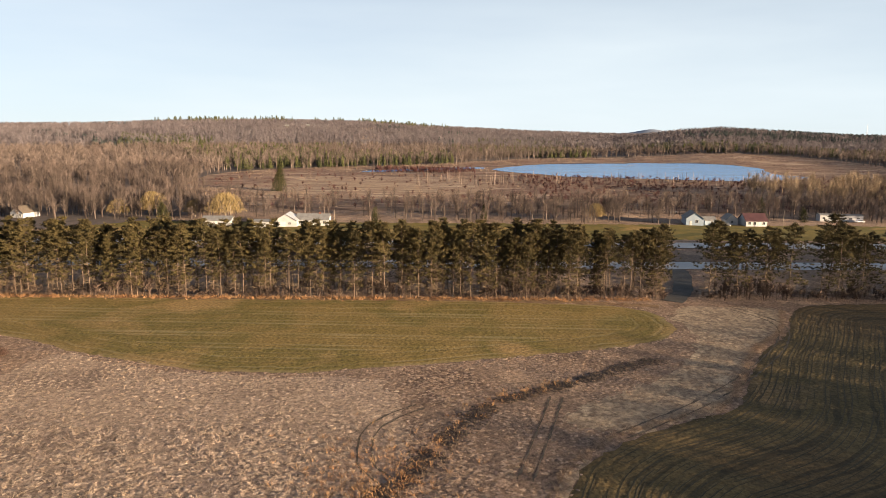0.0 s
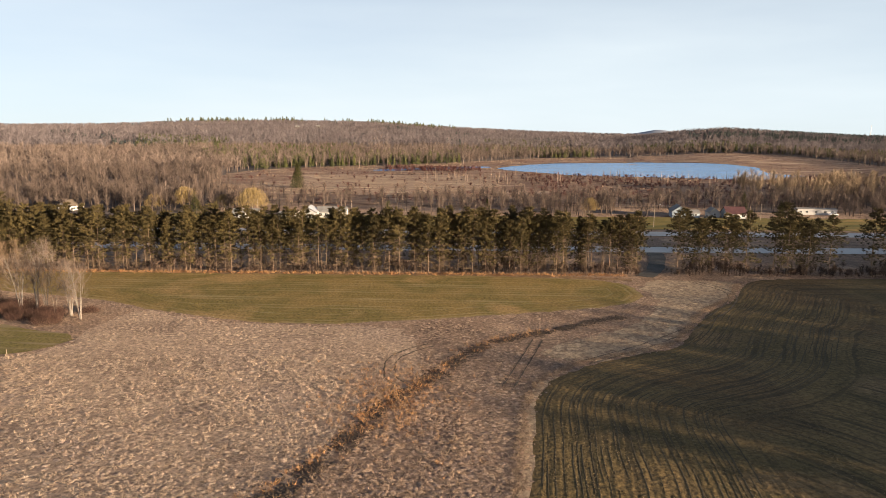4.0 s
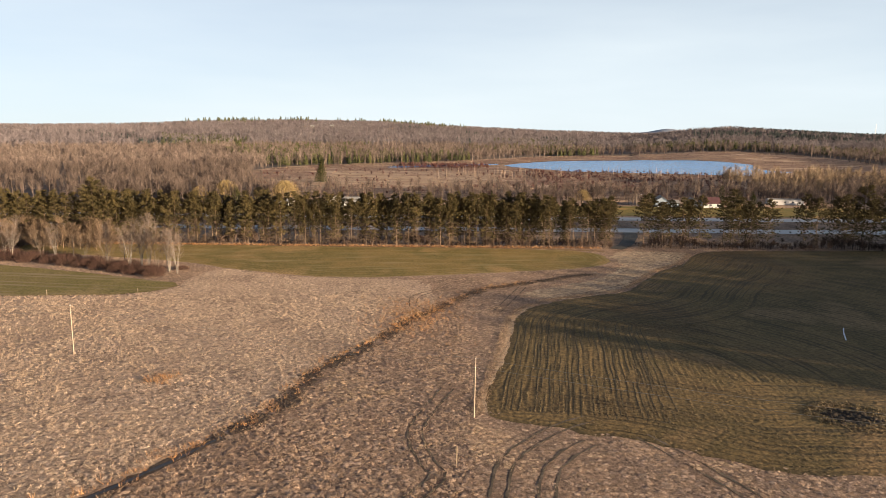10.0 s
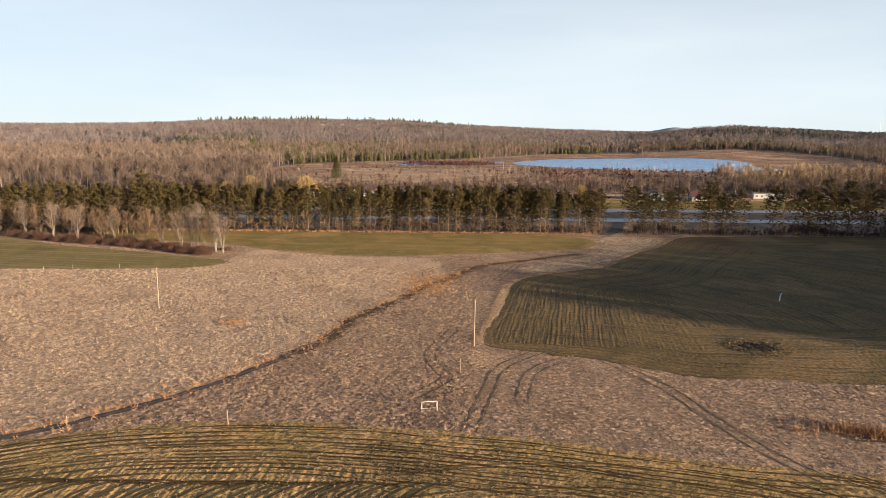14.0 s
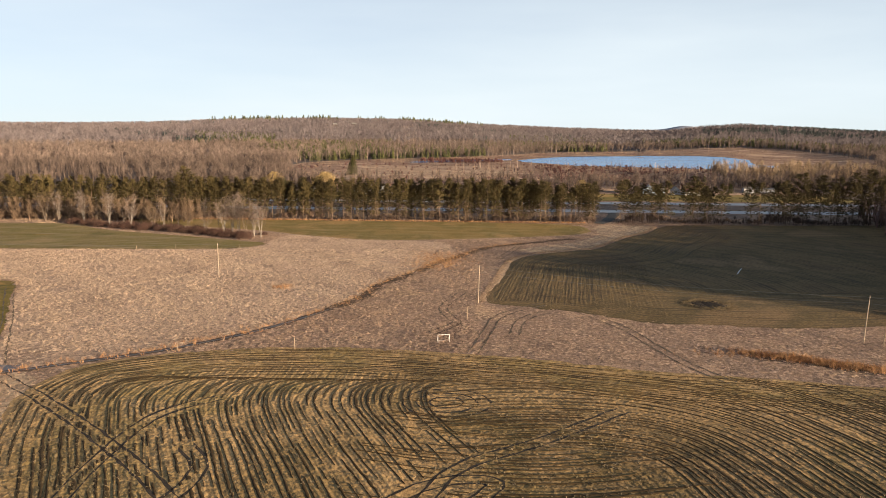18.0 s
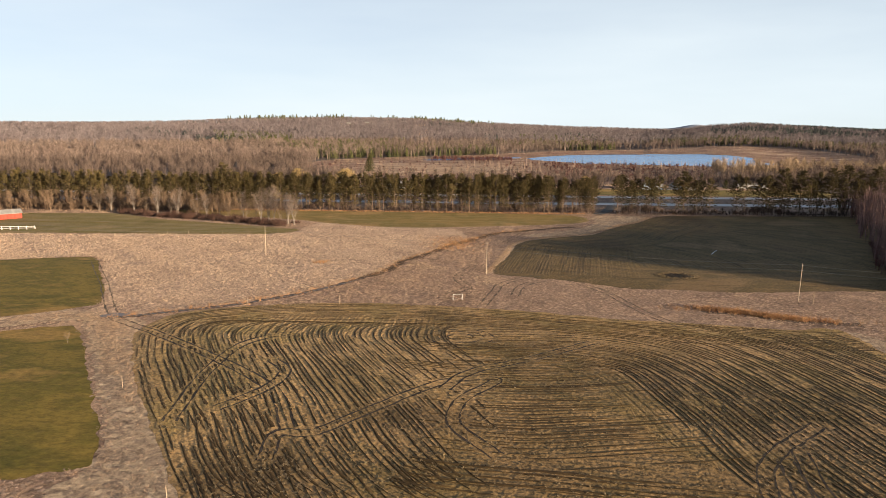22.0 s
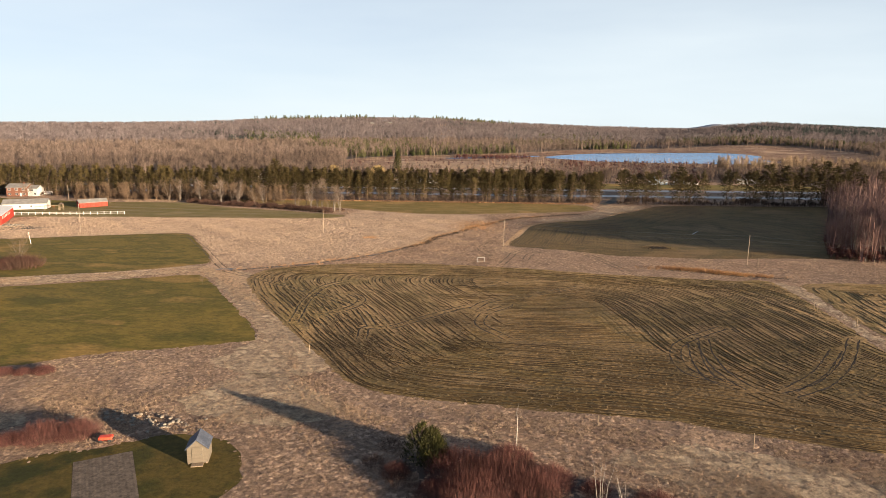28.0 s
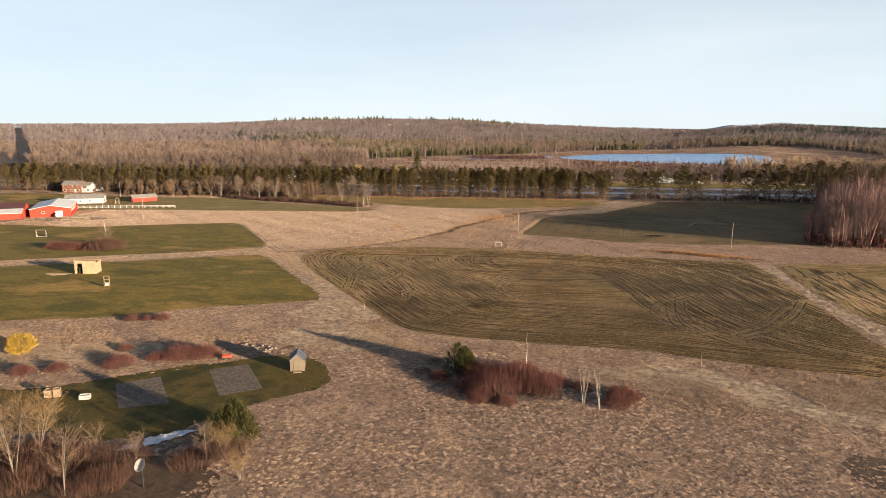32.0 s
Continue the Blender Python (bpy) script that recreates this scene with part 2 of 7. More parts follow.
RIDGE_Z = [30, 31, 36, 51, 55, 53, 41, 22, 18, 19, 33, 39, 34, 22, 16, 16]


def ground_z(x, y):
    """The height of the land: gently rolling fields, the flat marsh, and the wooded ridge behind it."""
    x, y = np.asarray(x, float), np.asarray(y, float)
    z = np.interp(y, HY, HZ)
    r, a = np.hypot(x, y + 130), np.arctan2(x, y + 130)
    crest = np.interp(a, RIDGE_A, RIDGE_Z)
    far = np.where(a > 0.25, 1900.0, 2500.0)
    s = np.clip((r - 800) / (far - 800), 0, 1)
    s = 0.55 * s + 0.45 * s * s * (3 - 2 * s)
    fall = np.clip((r - far - 250) / 900, 0, 1)
    hump = 3.0 * np.sin(x * 0.006 + y * 0.0037) * np.sin(y * 0.005 - x * 0.002) * np.clip((r - 900) / 400, 0, 1)
    return z + np.where(y > 0, (crest + 2) * s * (1 - 0.8 * fall) + hump, 0)


def smooth_line(pts, step=1.0, closed=False):
    """A Catmull-Rom curve through the points, sampled about every step metres."""
    P = np.array(pts, float)
    n = len(P)
    out = []
    for i in range(n if closed else n - 1):
        if closed:
            a, b, c, d = P[(i - 1) % n], P[i], P[(i + 1) % n], P[(i + 2) % n]
        else:
            a, b, c, d = P[max(i - 1, 0)], P[i], P[i + 1], P[min(i + 2, n - 1)]
        k = max(2, int(np.hypot(*(c - b)) / step))
        for t in np.linspace(0, 1, k, endpoint=False):
            out.append(0.5 * (2 * b + (c - a) * t + (2 * a - 5 * b + 4 * c - d) * t * t + (3 * b - a - 3 * c + d) * t ** 3))
    if not closed:
        out.append(P[-1])
    return np.array(out)


def inside(X, Y, poly):
    hit = np.zeros(X.shape, bool)
    for (x0, y0), (x1, y1) in zip(poly, np.roll(poly, -1, 0)):
        if y0 != y1:
            cross = (y0 > Y) != (y1 > Y)
            hit ^= cross & (X < (x1 - x0) * (Y - y0) / (y1 - y0) + x0)
    return hit


def to_edge(X, Y, poly):
    """The distance to the outline, and its nearest point."""
    best = np.full(X.shape, 1e9)
    bx, by = X.copy(), Y.copy()
    for (x0, y0), (x1, y1) in zip(poly, np.roll(poly, -1, 0)):
        dx, dy = x1 - x0, y1 - y0
        q = np.clip(((X - x0) * dx + (Y - y0) * dy) / (dx * dx + dy * dy + 1e-9), 0, 1)
        px, py = x0 + q * dx, y0 + q * dy
        d = np.hypot(X - px, Y - py)
        near = d < best
        best, bx, by = np.where(near, d, best), np.where(near, px, bx), np.where(near, py, by)
    return best, bx, by


FLUSH = 0.35  # thin sheets of ground lie almost flush with the land


def patch(name, outline, res, lift, material, rows=None, curve=True, ragged=0.3, seed=1):
    """A piece of ground inside an outline, laid over the land."""
    poly = smooth_line(outline, max(res, 1.5), True) if curve else np.array(outline, float)
    rng = np.random.default_rng(seed)
    poly = poly + rng.normal(0, ragged, poly.shape) if curve else poly
    lo, hi = poly.min(0), poly.max(0)
    xs, ys = np.arange(lo[0] - res, hi[0] + 2 * res, res), np.arange(lo[1] - res, hi[1] + 2 * res, res)
    X, Y = np.meshgrid(xs, ys)
    ins = inside(X, Y, poly)
    d, bx, by = to_edge(X, Y, poly)
    close = (~ins) & (d < res * 1.45)
    X2, Y2 = np.where(close, bx, X), np.where(close, by, Y)
    ok = ins | close
    idx = np.arange(X.size).reshape(X.shape)
    quad = ok[:-1, :-1] & ok[1:, :-1] & ok[:-1, 1:] & ok[1:, 1:]
    quad &= ins[:-1, :-1] | ins[1:, :-1] | ins[:-1, 1:] | ins[1:, 1:]
    F = np.stack([idx[:-1, :-1][quad], idx[:-1, 1:][quad], idx[1:, 1:][quad], idx[1:, :-1][quad]], 1)
    used, inv = np.unique(F, return_inverse=True)
    F = inv.reshape(F.shape)
    x, y, dd = X2.ravel()[used], Y2.ravel()[used], np.where(ins, d, 0).ravel()[used]
    V = np.stack([x, y, ground_z(x, y) + (lift * FLUSH if lift < 0.1 else lift)], 1)
    ob = mesh_np(name, V, F, material)
    if rows is not None:
        at = ob.data.attributes.new("row", "FLOAT", "POINT")
        at.data.foreach_set("value", np.asarray(rows(x, y, dd), np.float32))
    return ob


def ribbon(name, pts, width, lift, material, step=1.5, wobble=0.0, seed=0, parent=None, curve=True):
    """A strip along a line on the ground."""
    P = smooth_line(pts, step) if curve else np.array(pts, float)
    rng = np.random.default_rng(seed)
    T = np.gradient(P, axis=0)
    N = np.stack([-T[:, 1], T[:, 0]], 1) / (np.hypot(T[:, 0], T[:, 1])[:, None] + 1e-9)
    w = width / 2 * (1 + wobble * rng.normal(0, 1, (len(P), 2)))
    rings = [P + N * w[:, :1], P - N * w[:, 1:]]
    V = np.concatenate([np.column_stack([r, ground_z(r[:, 0], r[:, 1]) + (lift * FLUSH if lift < 0.1 else lift)]) for r in rings])
    n = len(P)
    i = np.arange(n - 1)
    return mesh_np(name, V, np.stack([i, i + n, i + n + 1, i + 1], 1), material, parent)


def tile(templates, pos, size, turn, rng, wide=None):
    """Many copies of small templates (V, F) joined into one pair of arrays."""
    pick = rng.integers(0, len(templates), len(pos))
    Vs, Fs, base = [], [], 0
    for k, (tv, tf) in enumerate(templates):
        s = np.nonzero(pick == k)[0]
        if not len(s):
            continue
        c, q = np.cos(turn[s])[:, None], np.sin(turn[s])[:, None]
        w = (size if wide is None else wide)[s][:, None]
        x, y = tv[None, :, 0] * w, tv[None, :, 1] * w
        V = np.stack([x * c - y * q + pos[s, :1], x * q + y * c + pos[s, 1:2], tv[None, :, 2] * size[s][:, None] + pos[s, 2:3]], 2)
        F = tf[None] + (np.arange(len(s)) * len(tv))[:, None, None] + base
        base += len(s) * len(tv)
        Vs.append(V.reshape(-1, 3)), Fs.append(F.reshape(-1, 3))
    return np.concatenate(Vs), np.concatenate(Fs)


def sliver(rng, a, b, w0, w1=0.0):
    """A slim triangle or two from a to b, facing any way."""
    a, b = np.array(a, float), np.array(b, float)
    side = np.cross(b - a, rng.normal(0, 1, 3))
    side /= np.linalg.norm(side) + 1e-9
    if w1 <= 0:
        return [a - side * w0 / 2, a + side * w0 / 2, b], [(0, 1, 2)]
    return [a - side * w0 / 2, a + side * w0 / 2, b + side * w1 / 2, b - side * w1 / 2], [(0, 1, 2), (0, 2, 3)]


def gather(pieces):
    V, F = [], []
    for v, f in pieces:
        F += [tuple(i + len(V) for i in t) for t in f]
        V += list(v)
    return np.array(V, float), np.array(F, int)


def far_bare(seed, branches=20, width=0.022, slim=1.0):
    """A leafless tree of height 1, for the woods: stem and upswept limbs."""
    rng = np.random.default_rng(seed)
    p = [sliver(rng, (0, 0, 0), (rng.normal(0, 0.03), rng.normal(0, 0.03), 0.95), 0.03, 0.008)]
    p.append(sliver(rng, (0, 0, 0), (rng.normal(0, 0.05), rng.normal(0, 0.05), 0.8), 0.03, 0.006))
    for _ in range(branches):
        h0 = rng.uniform(0.25, 0.8)
        a = rng.uniform(0, 6.283)
        out = slim * rng.uniform(0.08, 0.24) * (1.2 - 0.5 * h0)
        top = min(1.0, h0 + rng.uniform(0.12, 0.35))
        p.append(sliver(rng, (0, 0, h0), (math.cos(a) * out, math.sin(a) * out, top), width, 0))
        e = rng.uniform(0.04, 0.12)
        p.append(sliver(rng, (math.cos(a) * out * 0.5, math.sin(a) * out * 0.5, (h0 + top) / 2), (math.cos(a + 1) * (out + e), math.sin(a + 1) * (out + e), top + 0.02), width * 0.9, 0))
    return gather(p)


def far_fir(seed, whorls=7):
    """A conifer of height 1: tiers of drooping fans."""
    rng = np.random.default_rng(seed)
    p = [sliver(rng, (0, 0, 0), (0, 0, 1), 0.03, 0.005)]
    for k in range(whorls):
        z = 0.15 + 0.8 * k / whorls
        rad = 0.24 * (1 - z) ** 0.8 + 0.02
        for a in np.arange(0, 6.28, 6.28 / 5) + rng.uniform(0, 1):
            r = rad * rng.uniform(0.7, 1.2)
            v = [(0, 0, z + 0.09), (math.cos(a - 0.5) * r, math.sin(a - 0.5) * r, z - 0.02), (math.cos(a + 0.5) * r, math.sin(a + 0.5) * r, z - 0.03)]
            p.append((v, [(0, 1, 2)]))
    return gather(p)


def tuft(seed, n=7, lean=0.5, w=0.24):
    rng = np.random.default_rng(seed)
    bits = []
    for _ in range(n):
        a, q = rng.uniform(0, 6.283), rng.uniform(0, 0.35)
        ln = rng.uniform(0.5, 1.0)
        bits.append(sliver(rng, (math.cos(a) * q, math.sin(a) * q, -0.05), (math.cos(a) * (q + lean * rng.uniform(0.2, 1.1)), math.sin(a) * (q + lean * rng.uniform(0.2, 1.1)), ln), w, 0))
    return gather(bits)


def mound(seed):
    """A ragged tussock of radius and height 1, leaning over to one side."""
    rng = np.random.default_rng(900 + seed)
    ring = [(math.cos(a) * q, math.sin(a) * q, rng.uniform(-0.05, 0.15)) for a, q in zip(np.linspace(0, 5.4, 7), rng.uniform(0.6, 1.35, 7))]
    return np.array([(rng.uniform(-0.4, 0.4), rng.uniform(-0.4, 0.4), 1.0)] + ring), np.array([(0, k + 1, (k + 1) % 7 + 1) for k in range(7)])


# ---- land, water and sky line ----
def axis_steps(lo, a, b, hi, fine, grow):
    core = list(np.arange(a, b + 0.1, fine))
    up, s = [], fine
    while (up[-1] if up else b) < hi:
        s *= grow
        up.append((up[-1] if up else b) + s)
    down, s = [], fine
    while (down[-1] if down else a) > lo:
        s *= grow
        down.append((down[-1] if down else a) - s)
    return np.array(down[::-1] + core + up)


gx, gy = axis_steps(-4300, -270, 230, 4300, 4.0, 1.05), axis_steps(-700, -300, 260, 4700, 5.0, 1.03)
GX, GY = np.meshgrid(gx, gy)
gi = np.arange(GX.size).reshape(GX.shape)
ground = mesh_np("ground", np.stack([GX, GY, ground_z(GX, GY)], 2).reshape(-1, 3),
                 np.stack([gi[:-1, :-1], gi[:-1, 1:], gi[1:, 1:], gi[1:, :-1]], 2).reshape(-1, 4), DRY)
tagged(ground, "dry tan winter grass over gently rolling farm land", "ground", kind="structure")

LAKE = [(58, 670), (74, 700), (90, 718), (114, 748), (148, 765), (220, 782), (280, 771), (309, 752), (330, 718), (338, 680), (326, 650), (320, 612), (334, 574), (290, 545), (272, 525), (242, 525), (200, 538), (158, 550), (111, 562), (98, 582), (80, 605), (66, 622), (55, 647)]
MARSHLINE = [(-165, 450), (-120, 350), (-40, 325), (100, 325), (230, 345), (330, 430), (420, 560), (480, 700), (470, 860), (380, 905), (200, 885), (110, 840), (10, 730), (-70, 680), (-150, 640), (-190, 560)]
marsh = patch("marsh_ground", MARSHLINE, 12.0, 0.25, MARSH, seed=3, ragged=2)
tagged(marsh, "reddish brown and straw coloured marsh around the lake", "marsh", kind="structure")
wood_floor = patch("wood_floor", [(-2000, 420), (-420, 250), (-130, 290), (-175, 450), (-195, 560), (-150, 655), (0, 750), (105, 860), (200, 900), (390, 920), (490, 860), (500, 700), (440, 560), (350, 430), (240, 340), (420, 230), (2000, 430), (2600, 1200), (2600, 3000), (-2600, 3000), (-2600, 1200)], 40.0, 0.1, WOODFLOOR, ragged=3)
tagged(wood_floor, "brown leaf litter under the leafless woods", "forest floor", kind="structure")

WATER = bpy.data.materials.new("lake_water")
WATER.use_nodes = True
wb = WATER.node_tree.nodes["Principled BSDF"]
# blue reflection of the higher sky is put into the base colour
wb.inputs["Base Color"].default_value = (0.05, 0.2, 0.48, 1)
wb.inputs["Roughness"].default_value = 0.25
wb.inputs["Specular IOR Level"].default_value = 0.45
w_n, w_l = WATER.node_tree.nodes, WATER.node_tree.links
w_noise, w_bump, w_tc, w_map = w_n.new("ShaderNodeTexNoise"), w_n.new("ShaderNodeBump"), w_n.new("ShaderNodeTexCoord"), w_n.new("ShaderNodeMapping")
w_map.inputs["Scale"].default_value = (0.012, 0.12, 1)
w_noise.inputs["Scale"].default_value, w_noise.inputs["Detail"].default_value = 1.0, 8
w_bump.inputs["Strength"].default_value, w_bump.inputs["Distance"].default_value = 0.6, 1.0
w_l.new(w_tc.outputs["Object"], w_map.inputs[0]), w_l.new(w_map.outputs[0], w_noise.inputs[0])
w_l.new(w_noise.outputs[0], w_bump.inputs["Height"]), w_l.new(w_bump.outputs[0], wb.inputs["Normal"])
arm = patch("lake_inlet", [(-72, 612), (-50, 640), (-10, 668), (42, 690), (46, 672), (4, 648), (-36, 618), (-60, 602)], 6.0, 0.4, WATER, ragged=1.0, seed=6)
tagged(arm, "shallow inlet of the lake with flooded brush", "lake", kind="structure")
straw = patch("straw_marsh", [(-135, 440), (-108, 500), (-95, 545), (-40, 552), (20, 532), (40, 470), (28, 425), (-24, 374), (-85, 382), (-120, 400)], 8.0, 0.33, STRAW, ragged=3, seed=8)
tagged(straw, "pale straw coloured sedge in the marsh", "marsh", kind="structure")
rim = ribbon("lake_rim", [(-68, 634), (-48, 655), (-8, 681), (50, 699), (78, 723), (114, 753), (148, 770), (220, 787), (282, 776), (312, 756), (334, 720)], 4.0, 0.6, WOODFLOOR, step=8, wobble=0.3)
tagged(rim, "dark shore rim along the far bank", "shore", kind="structure")
lake = patch("lake_water", LAKE, 10.0, 0.45, WATER, ragged=1.5, seed=5)
tagged(lake, "wind rippled blue lake with a pale icy rim", "lake", kind="structure")

# far blue hills beyond the ridge; distance haze is put into their colour
ha = np.linspace(-0.75, 0.85, 240)
hz = 24 + 5 * np.sin(ha * 9) + 3 * np.sin(ha * 23 + 1) + 27 * np.exp(-((ha - 0.305) / 0.024) ** 2) + 6 * np.exp(-((ha - 0.16) / 0.05) ** 2) + 14 * np.exp(-((ha - 0.6) / 0.06) ** 2) - 6 * (ha < -0.05)
HV = np.concatenate([np.column_stack([np.sin(ha) * d, np.cos(ha) * d - 130, hz * k + (1 - k) * -5]) for d, k in ((4150, 0.0), (4300, 0.75), (4400, 1.0), (4600, 0.5))])
hi_ = np.arange(239)
HF = np.concatenate([np.stack([hi_ + 240 * k, hi_ + 240 * k + 1, hi_ + 240 * k + 241, hi_ + 240 * k + 240], 1) for k in range(3)])
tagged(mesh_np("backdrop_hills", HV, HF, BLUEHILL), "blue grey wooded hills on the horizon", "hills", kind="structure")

# ---- fields ----
A_LINE = [(-69, -60), (-68, -47), (-58, -40), (-41, -35), (-22, -34), (-7, -35.5), (11, -38.5), (30, -43.5), (48, -46), (62, -48.5), (71, -48), (71.5, -68), (70, -92), (69, -108), (68.5, -128), (69, -151), (55, -149), (40, -146), (24, -141), (8.5, -139), (-4, -137.5), (-11, -136.5), (-18, -135), (-23, -132.5), (-28, -127), (-34, -118), (-43.5, -104), (-53, -90), (-62.5, -74)]
B_LINE = [(2, 3), (7, 30), (12, 58), (20.7, 70), (31, 76.5), (42, 82.5), (50, 94.5), (59.5, 109), (70.5, 121), (80, 137), (92, 144), (130, 146), (175, 150), (240, 150), (240, -12), (150, -14), (115, -12), (92, -13), (64, -16.5), (48, -15), (35.7, -14), (24, -8), (11.5, -3)]
C_LINE = [(-150, 148), (-110, 148), (-55, 146.5), (1, 146), (28, 143.5), (41, 141), (47.2, 135), (48.3, 125.5), (45, 119), (39, 114.5), (27, 110), (10, 105.5), (-5.5, 101.5), (-20, 98.5), (-31.5, 97), (-44, 98), (-56, 102), (-72, 108), (-78.5, 112), (-90, 117), (-120, 125), (-150, 132)]
D_LINE = [(-260, 62), (-170, 67.5), (-131, 70), (-108, 71), (-86, 74), (-77, 81), (-78, 87), (-88, 91), (-117, 102), (-143, 110), (-160, 118), (-175, 128), (-215, 126), (-235, 100), (-262, 85)]
E_LINE = [(-235, -12), (-182, -5), (-157, 5), (-131, 16), (-121, 14), (-108, -6), (-90.5, -35), (-93, -44), (-109, -55), (-134, -66), (-165, -81), (-240, -110)]
F_LINE = [(-240, -125), (-165, -93), (-127, -77), (-115, -72), (-98, -63), (-86, -57.5), (-81, -60), (-65, -83), (-48, -109), (-49.5, -113), (-61, -118), (-74, -123), (-85, -130), (-110, -137), (-240, -165)]


# the field is worked in blocks, each with its own direction
WEST_BLOCK = [(-62, -50), (-36, -44), (-12, -46), (-4, -62), (-8, -80), (-4, -92), (-8, -116), (-20, -124), (-34, -118), (-46, -96), (-60, -70)]
MID_BLOCK = [(-10, -62), (10, -70), (20, -80), (24, -104), (0, -108), (-6, -92), (-10, -80)]
EAST_BLOCK = [(-8, -66), (-6, -52), (30, -46), (74, -49), (74, -148), (54, -141), (40, -132), (34, -123), (30, -113), (22, -102), (18, -84), (10, -74)]
SOUTH_BLOCK = [(-34, -112), (-27, -109), (-15, -112), (1, -107), (18, -105), (30, -113), (36, -128), (42, -134), (70, -143), (72, -154), (-30, -142)]
WEST_RUN = [(-43, -51), (-49, -50.5), (-53, -54), (-53, -60), (-49.5, -68), (-38.8, -88), (-29, -107), (-22, -116), (-12, -122)]
EAST_RUN = [(-10, -63), (4, -60), (18, -60), (28, -64), (34, -72), (38, -88), (41, -106), (46, -122), (57, -136), (76, -146)]
MID_RUN = [(-16, -50), (0, -53), (14, -52), (42, -46)]



def rows_a(x, y, d):
    row = d.copy()
    west, mid, run = smooth_line(WEST_RUN[3:], 1.0), smooth_line(MID_RUN, 1.0), smooth_line(EAST_RUN, 1.0)
    slant = x - np.interp(-y, -west[:, 1], west[:, 0])
    cross = y - np.interp(x, mid[:, 0], mid[:, 1])
    sweep, ex, ey = to_edge(x, y, np.concatenate([run, run[::-1]]))
    sweep = np.where((x - ex) + (y - ey) > 0, sweep, -sweep)
    for block, along in ((WEST_BLOCK, slant), (MID_BLOCK, cross), (EAST_BLOCK, sweep)):
        row = np.where(inside(x, y, np.array(block, float)), along, row)
    return row


def rows_b(x, y, d):
    return np.where(d < 30, d, 30 + np.hypot(x - 20, (y - 20)) * 1.0)


G_LINE = [(77, -56), (79, -51), (86, -49), (100, -48.5), (150, -50), (150, -140), (84, -138), (76, -118), (74, -99), (74.3, -83), (76, -68)]
field_a = patch("field_ploughed", A_LINE, 0.9, 0.06, SOIL, rows_a, seed=11)
av = np.empty(len(field_a.data.vertices) * 3, np.float32)
field_a.data.vertices.foreach_get("co", av)
av = av.reshape(-1, 3)
# darker soil: moist patches, and furrow shade put into the colour
soil_shade_tone = sum(k * np.exp(-(((av[:, 0] - x) / rx) ** 2 + ((av[:, 1] - y) / ry) ** 2)) for x, y, rx, ry, k in ((48, -130, 26, 7, 0.9), (-11, -96, 14, 5, 0.9), (-16, -127, 14, 6, 0.8), (12, -133, 30, 6, 0.8), (14, -50, 12, 4, 0.5), (4, -68, 9, 7, 0.5), (-30, -116, 9, 9, 0.7), (38, -115, 8, 8, 0.5), (-52, -80, 6, 14, 0.3), (12, -112, 34, 13, 0.45), (50, -100, 26, 18, 0.6), (14, -88, 16, 12, 0.4), (34, -126, 46, 15, 0.55), (-8, -108, 26, 10, 0.45), (52, -96, 16, 24, 0.35), (22, -143, 60, 7, 0.8), (10, -78, 14, 10, 0.4), (36, -74, 28, 24, 0.4)))
field_a.data.attributes.new("soil_shade_tone", "FLOAT", "POINT").data.foreach_set("value", np.clip(soil_shade_tone, 0, 1).astype(np.float32))
tagged(field_a, "brown drilled field with curving rows and wheel marks", "field", kind="structure")
field_g = patch("field_east", G_LINE, 1.2, 0.06, SOIL, lambda x, y, d: d, seed=21)
# one even darker soil tone over this whole field
field_g.data.attributes.new("soil_shade_tone", "FLOAT", "POINT").data.foreach_set("value", np.full(len(field_g.data.vertices), 0.5, np.float32))
tagged(field_g, "drilled brown field beyond the staked strip", "field", kind="structure")
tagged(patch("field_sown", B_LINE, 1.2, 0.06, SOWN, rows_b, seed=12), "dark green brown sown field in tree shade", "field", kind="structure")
tagged(patch("field_green", C_LINE, 1.0, 0.06, SWARD, lambda x, y, d: np.where(d < 8, d, y + 0.04 * x), seed=13), "green winter sward before the pine belt", "field", kind="structure")
tagged(patch("field_west", D_LINE, 1.2, 0.06, STREAKY, lambda x, y, d: y + 0.12 * x, seed=14), "streaky green and straw field beside the hedge", "field", kind="structure")
tagged(patch("lawn_upper", E_LINE, 1.2, 0.06, LAWN, seed=15), "mown green lawn beside the red barn", "lawn", kind="structure")
tagged(patch("lawn_lower", F_LINE, 1.0, 0.06, LAWN, seed=16), "mown green lawn with a curved edge", "lawn", kind="structure")
GARDEN = [(-110, -176), (-81, -171), (-72.5, -168.5), (-63, -161.5), (-51, -155), (-44.5, -151), (-38, -151.5), (-33.5, -155), (-31, -160.5), (-32, -165.5), (-36, -169), (-40, -172.5), (-40, -175.5), (-44, -179), (-47, -182.5), (-53, -185), (-60, -185), (-70.5, -184), (-110, -186)]
tagged(patch("lawn_garden", GARDEN, 0.7, 0.05, SHADYLAWN, seed=17), "small mown green garden lawn round two beds", "lawn", kind="structure")
tagged(patch("farm_yard_lawn", [(-340, 60), (-236, 58), (-212, 75), (-180, 80), (-165, 100), (-165, 120), (-235, 128), (-340, 135)], 3, 0.05, LAWN, seed=18), "green farmyard grass round the buildings", "lawn", kind="structure")

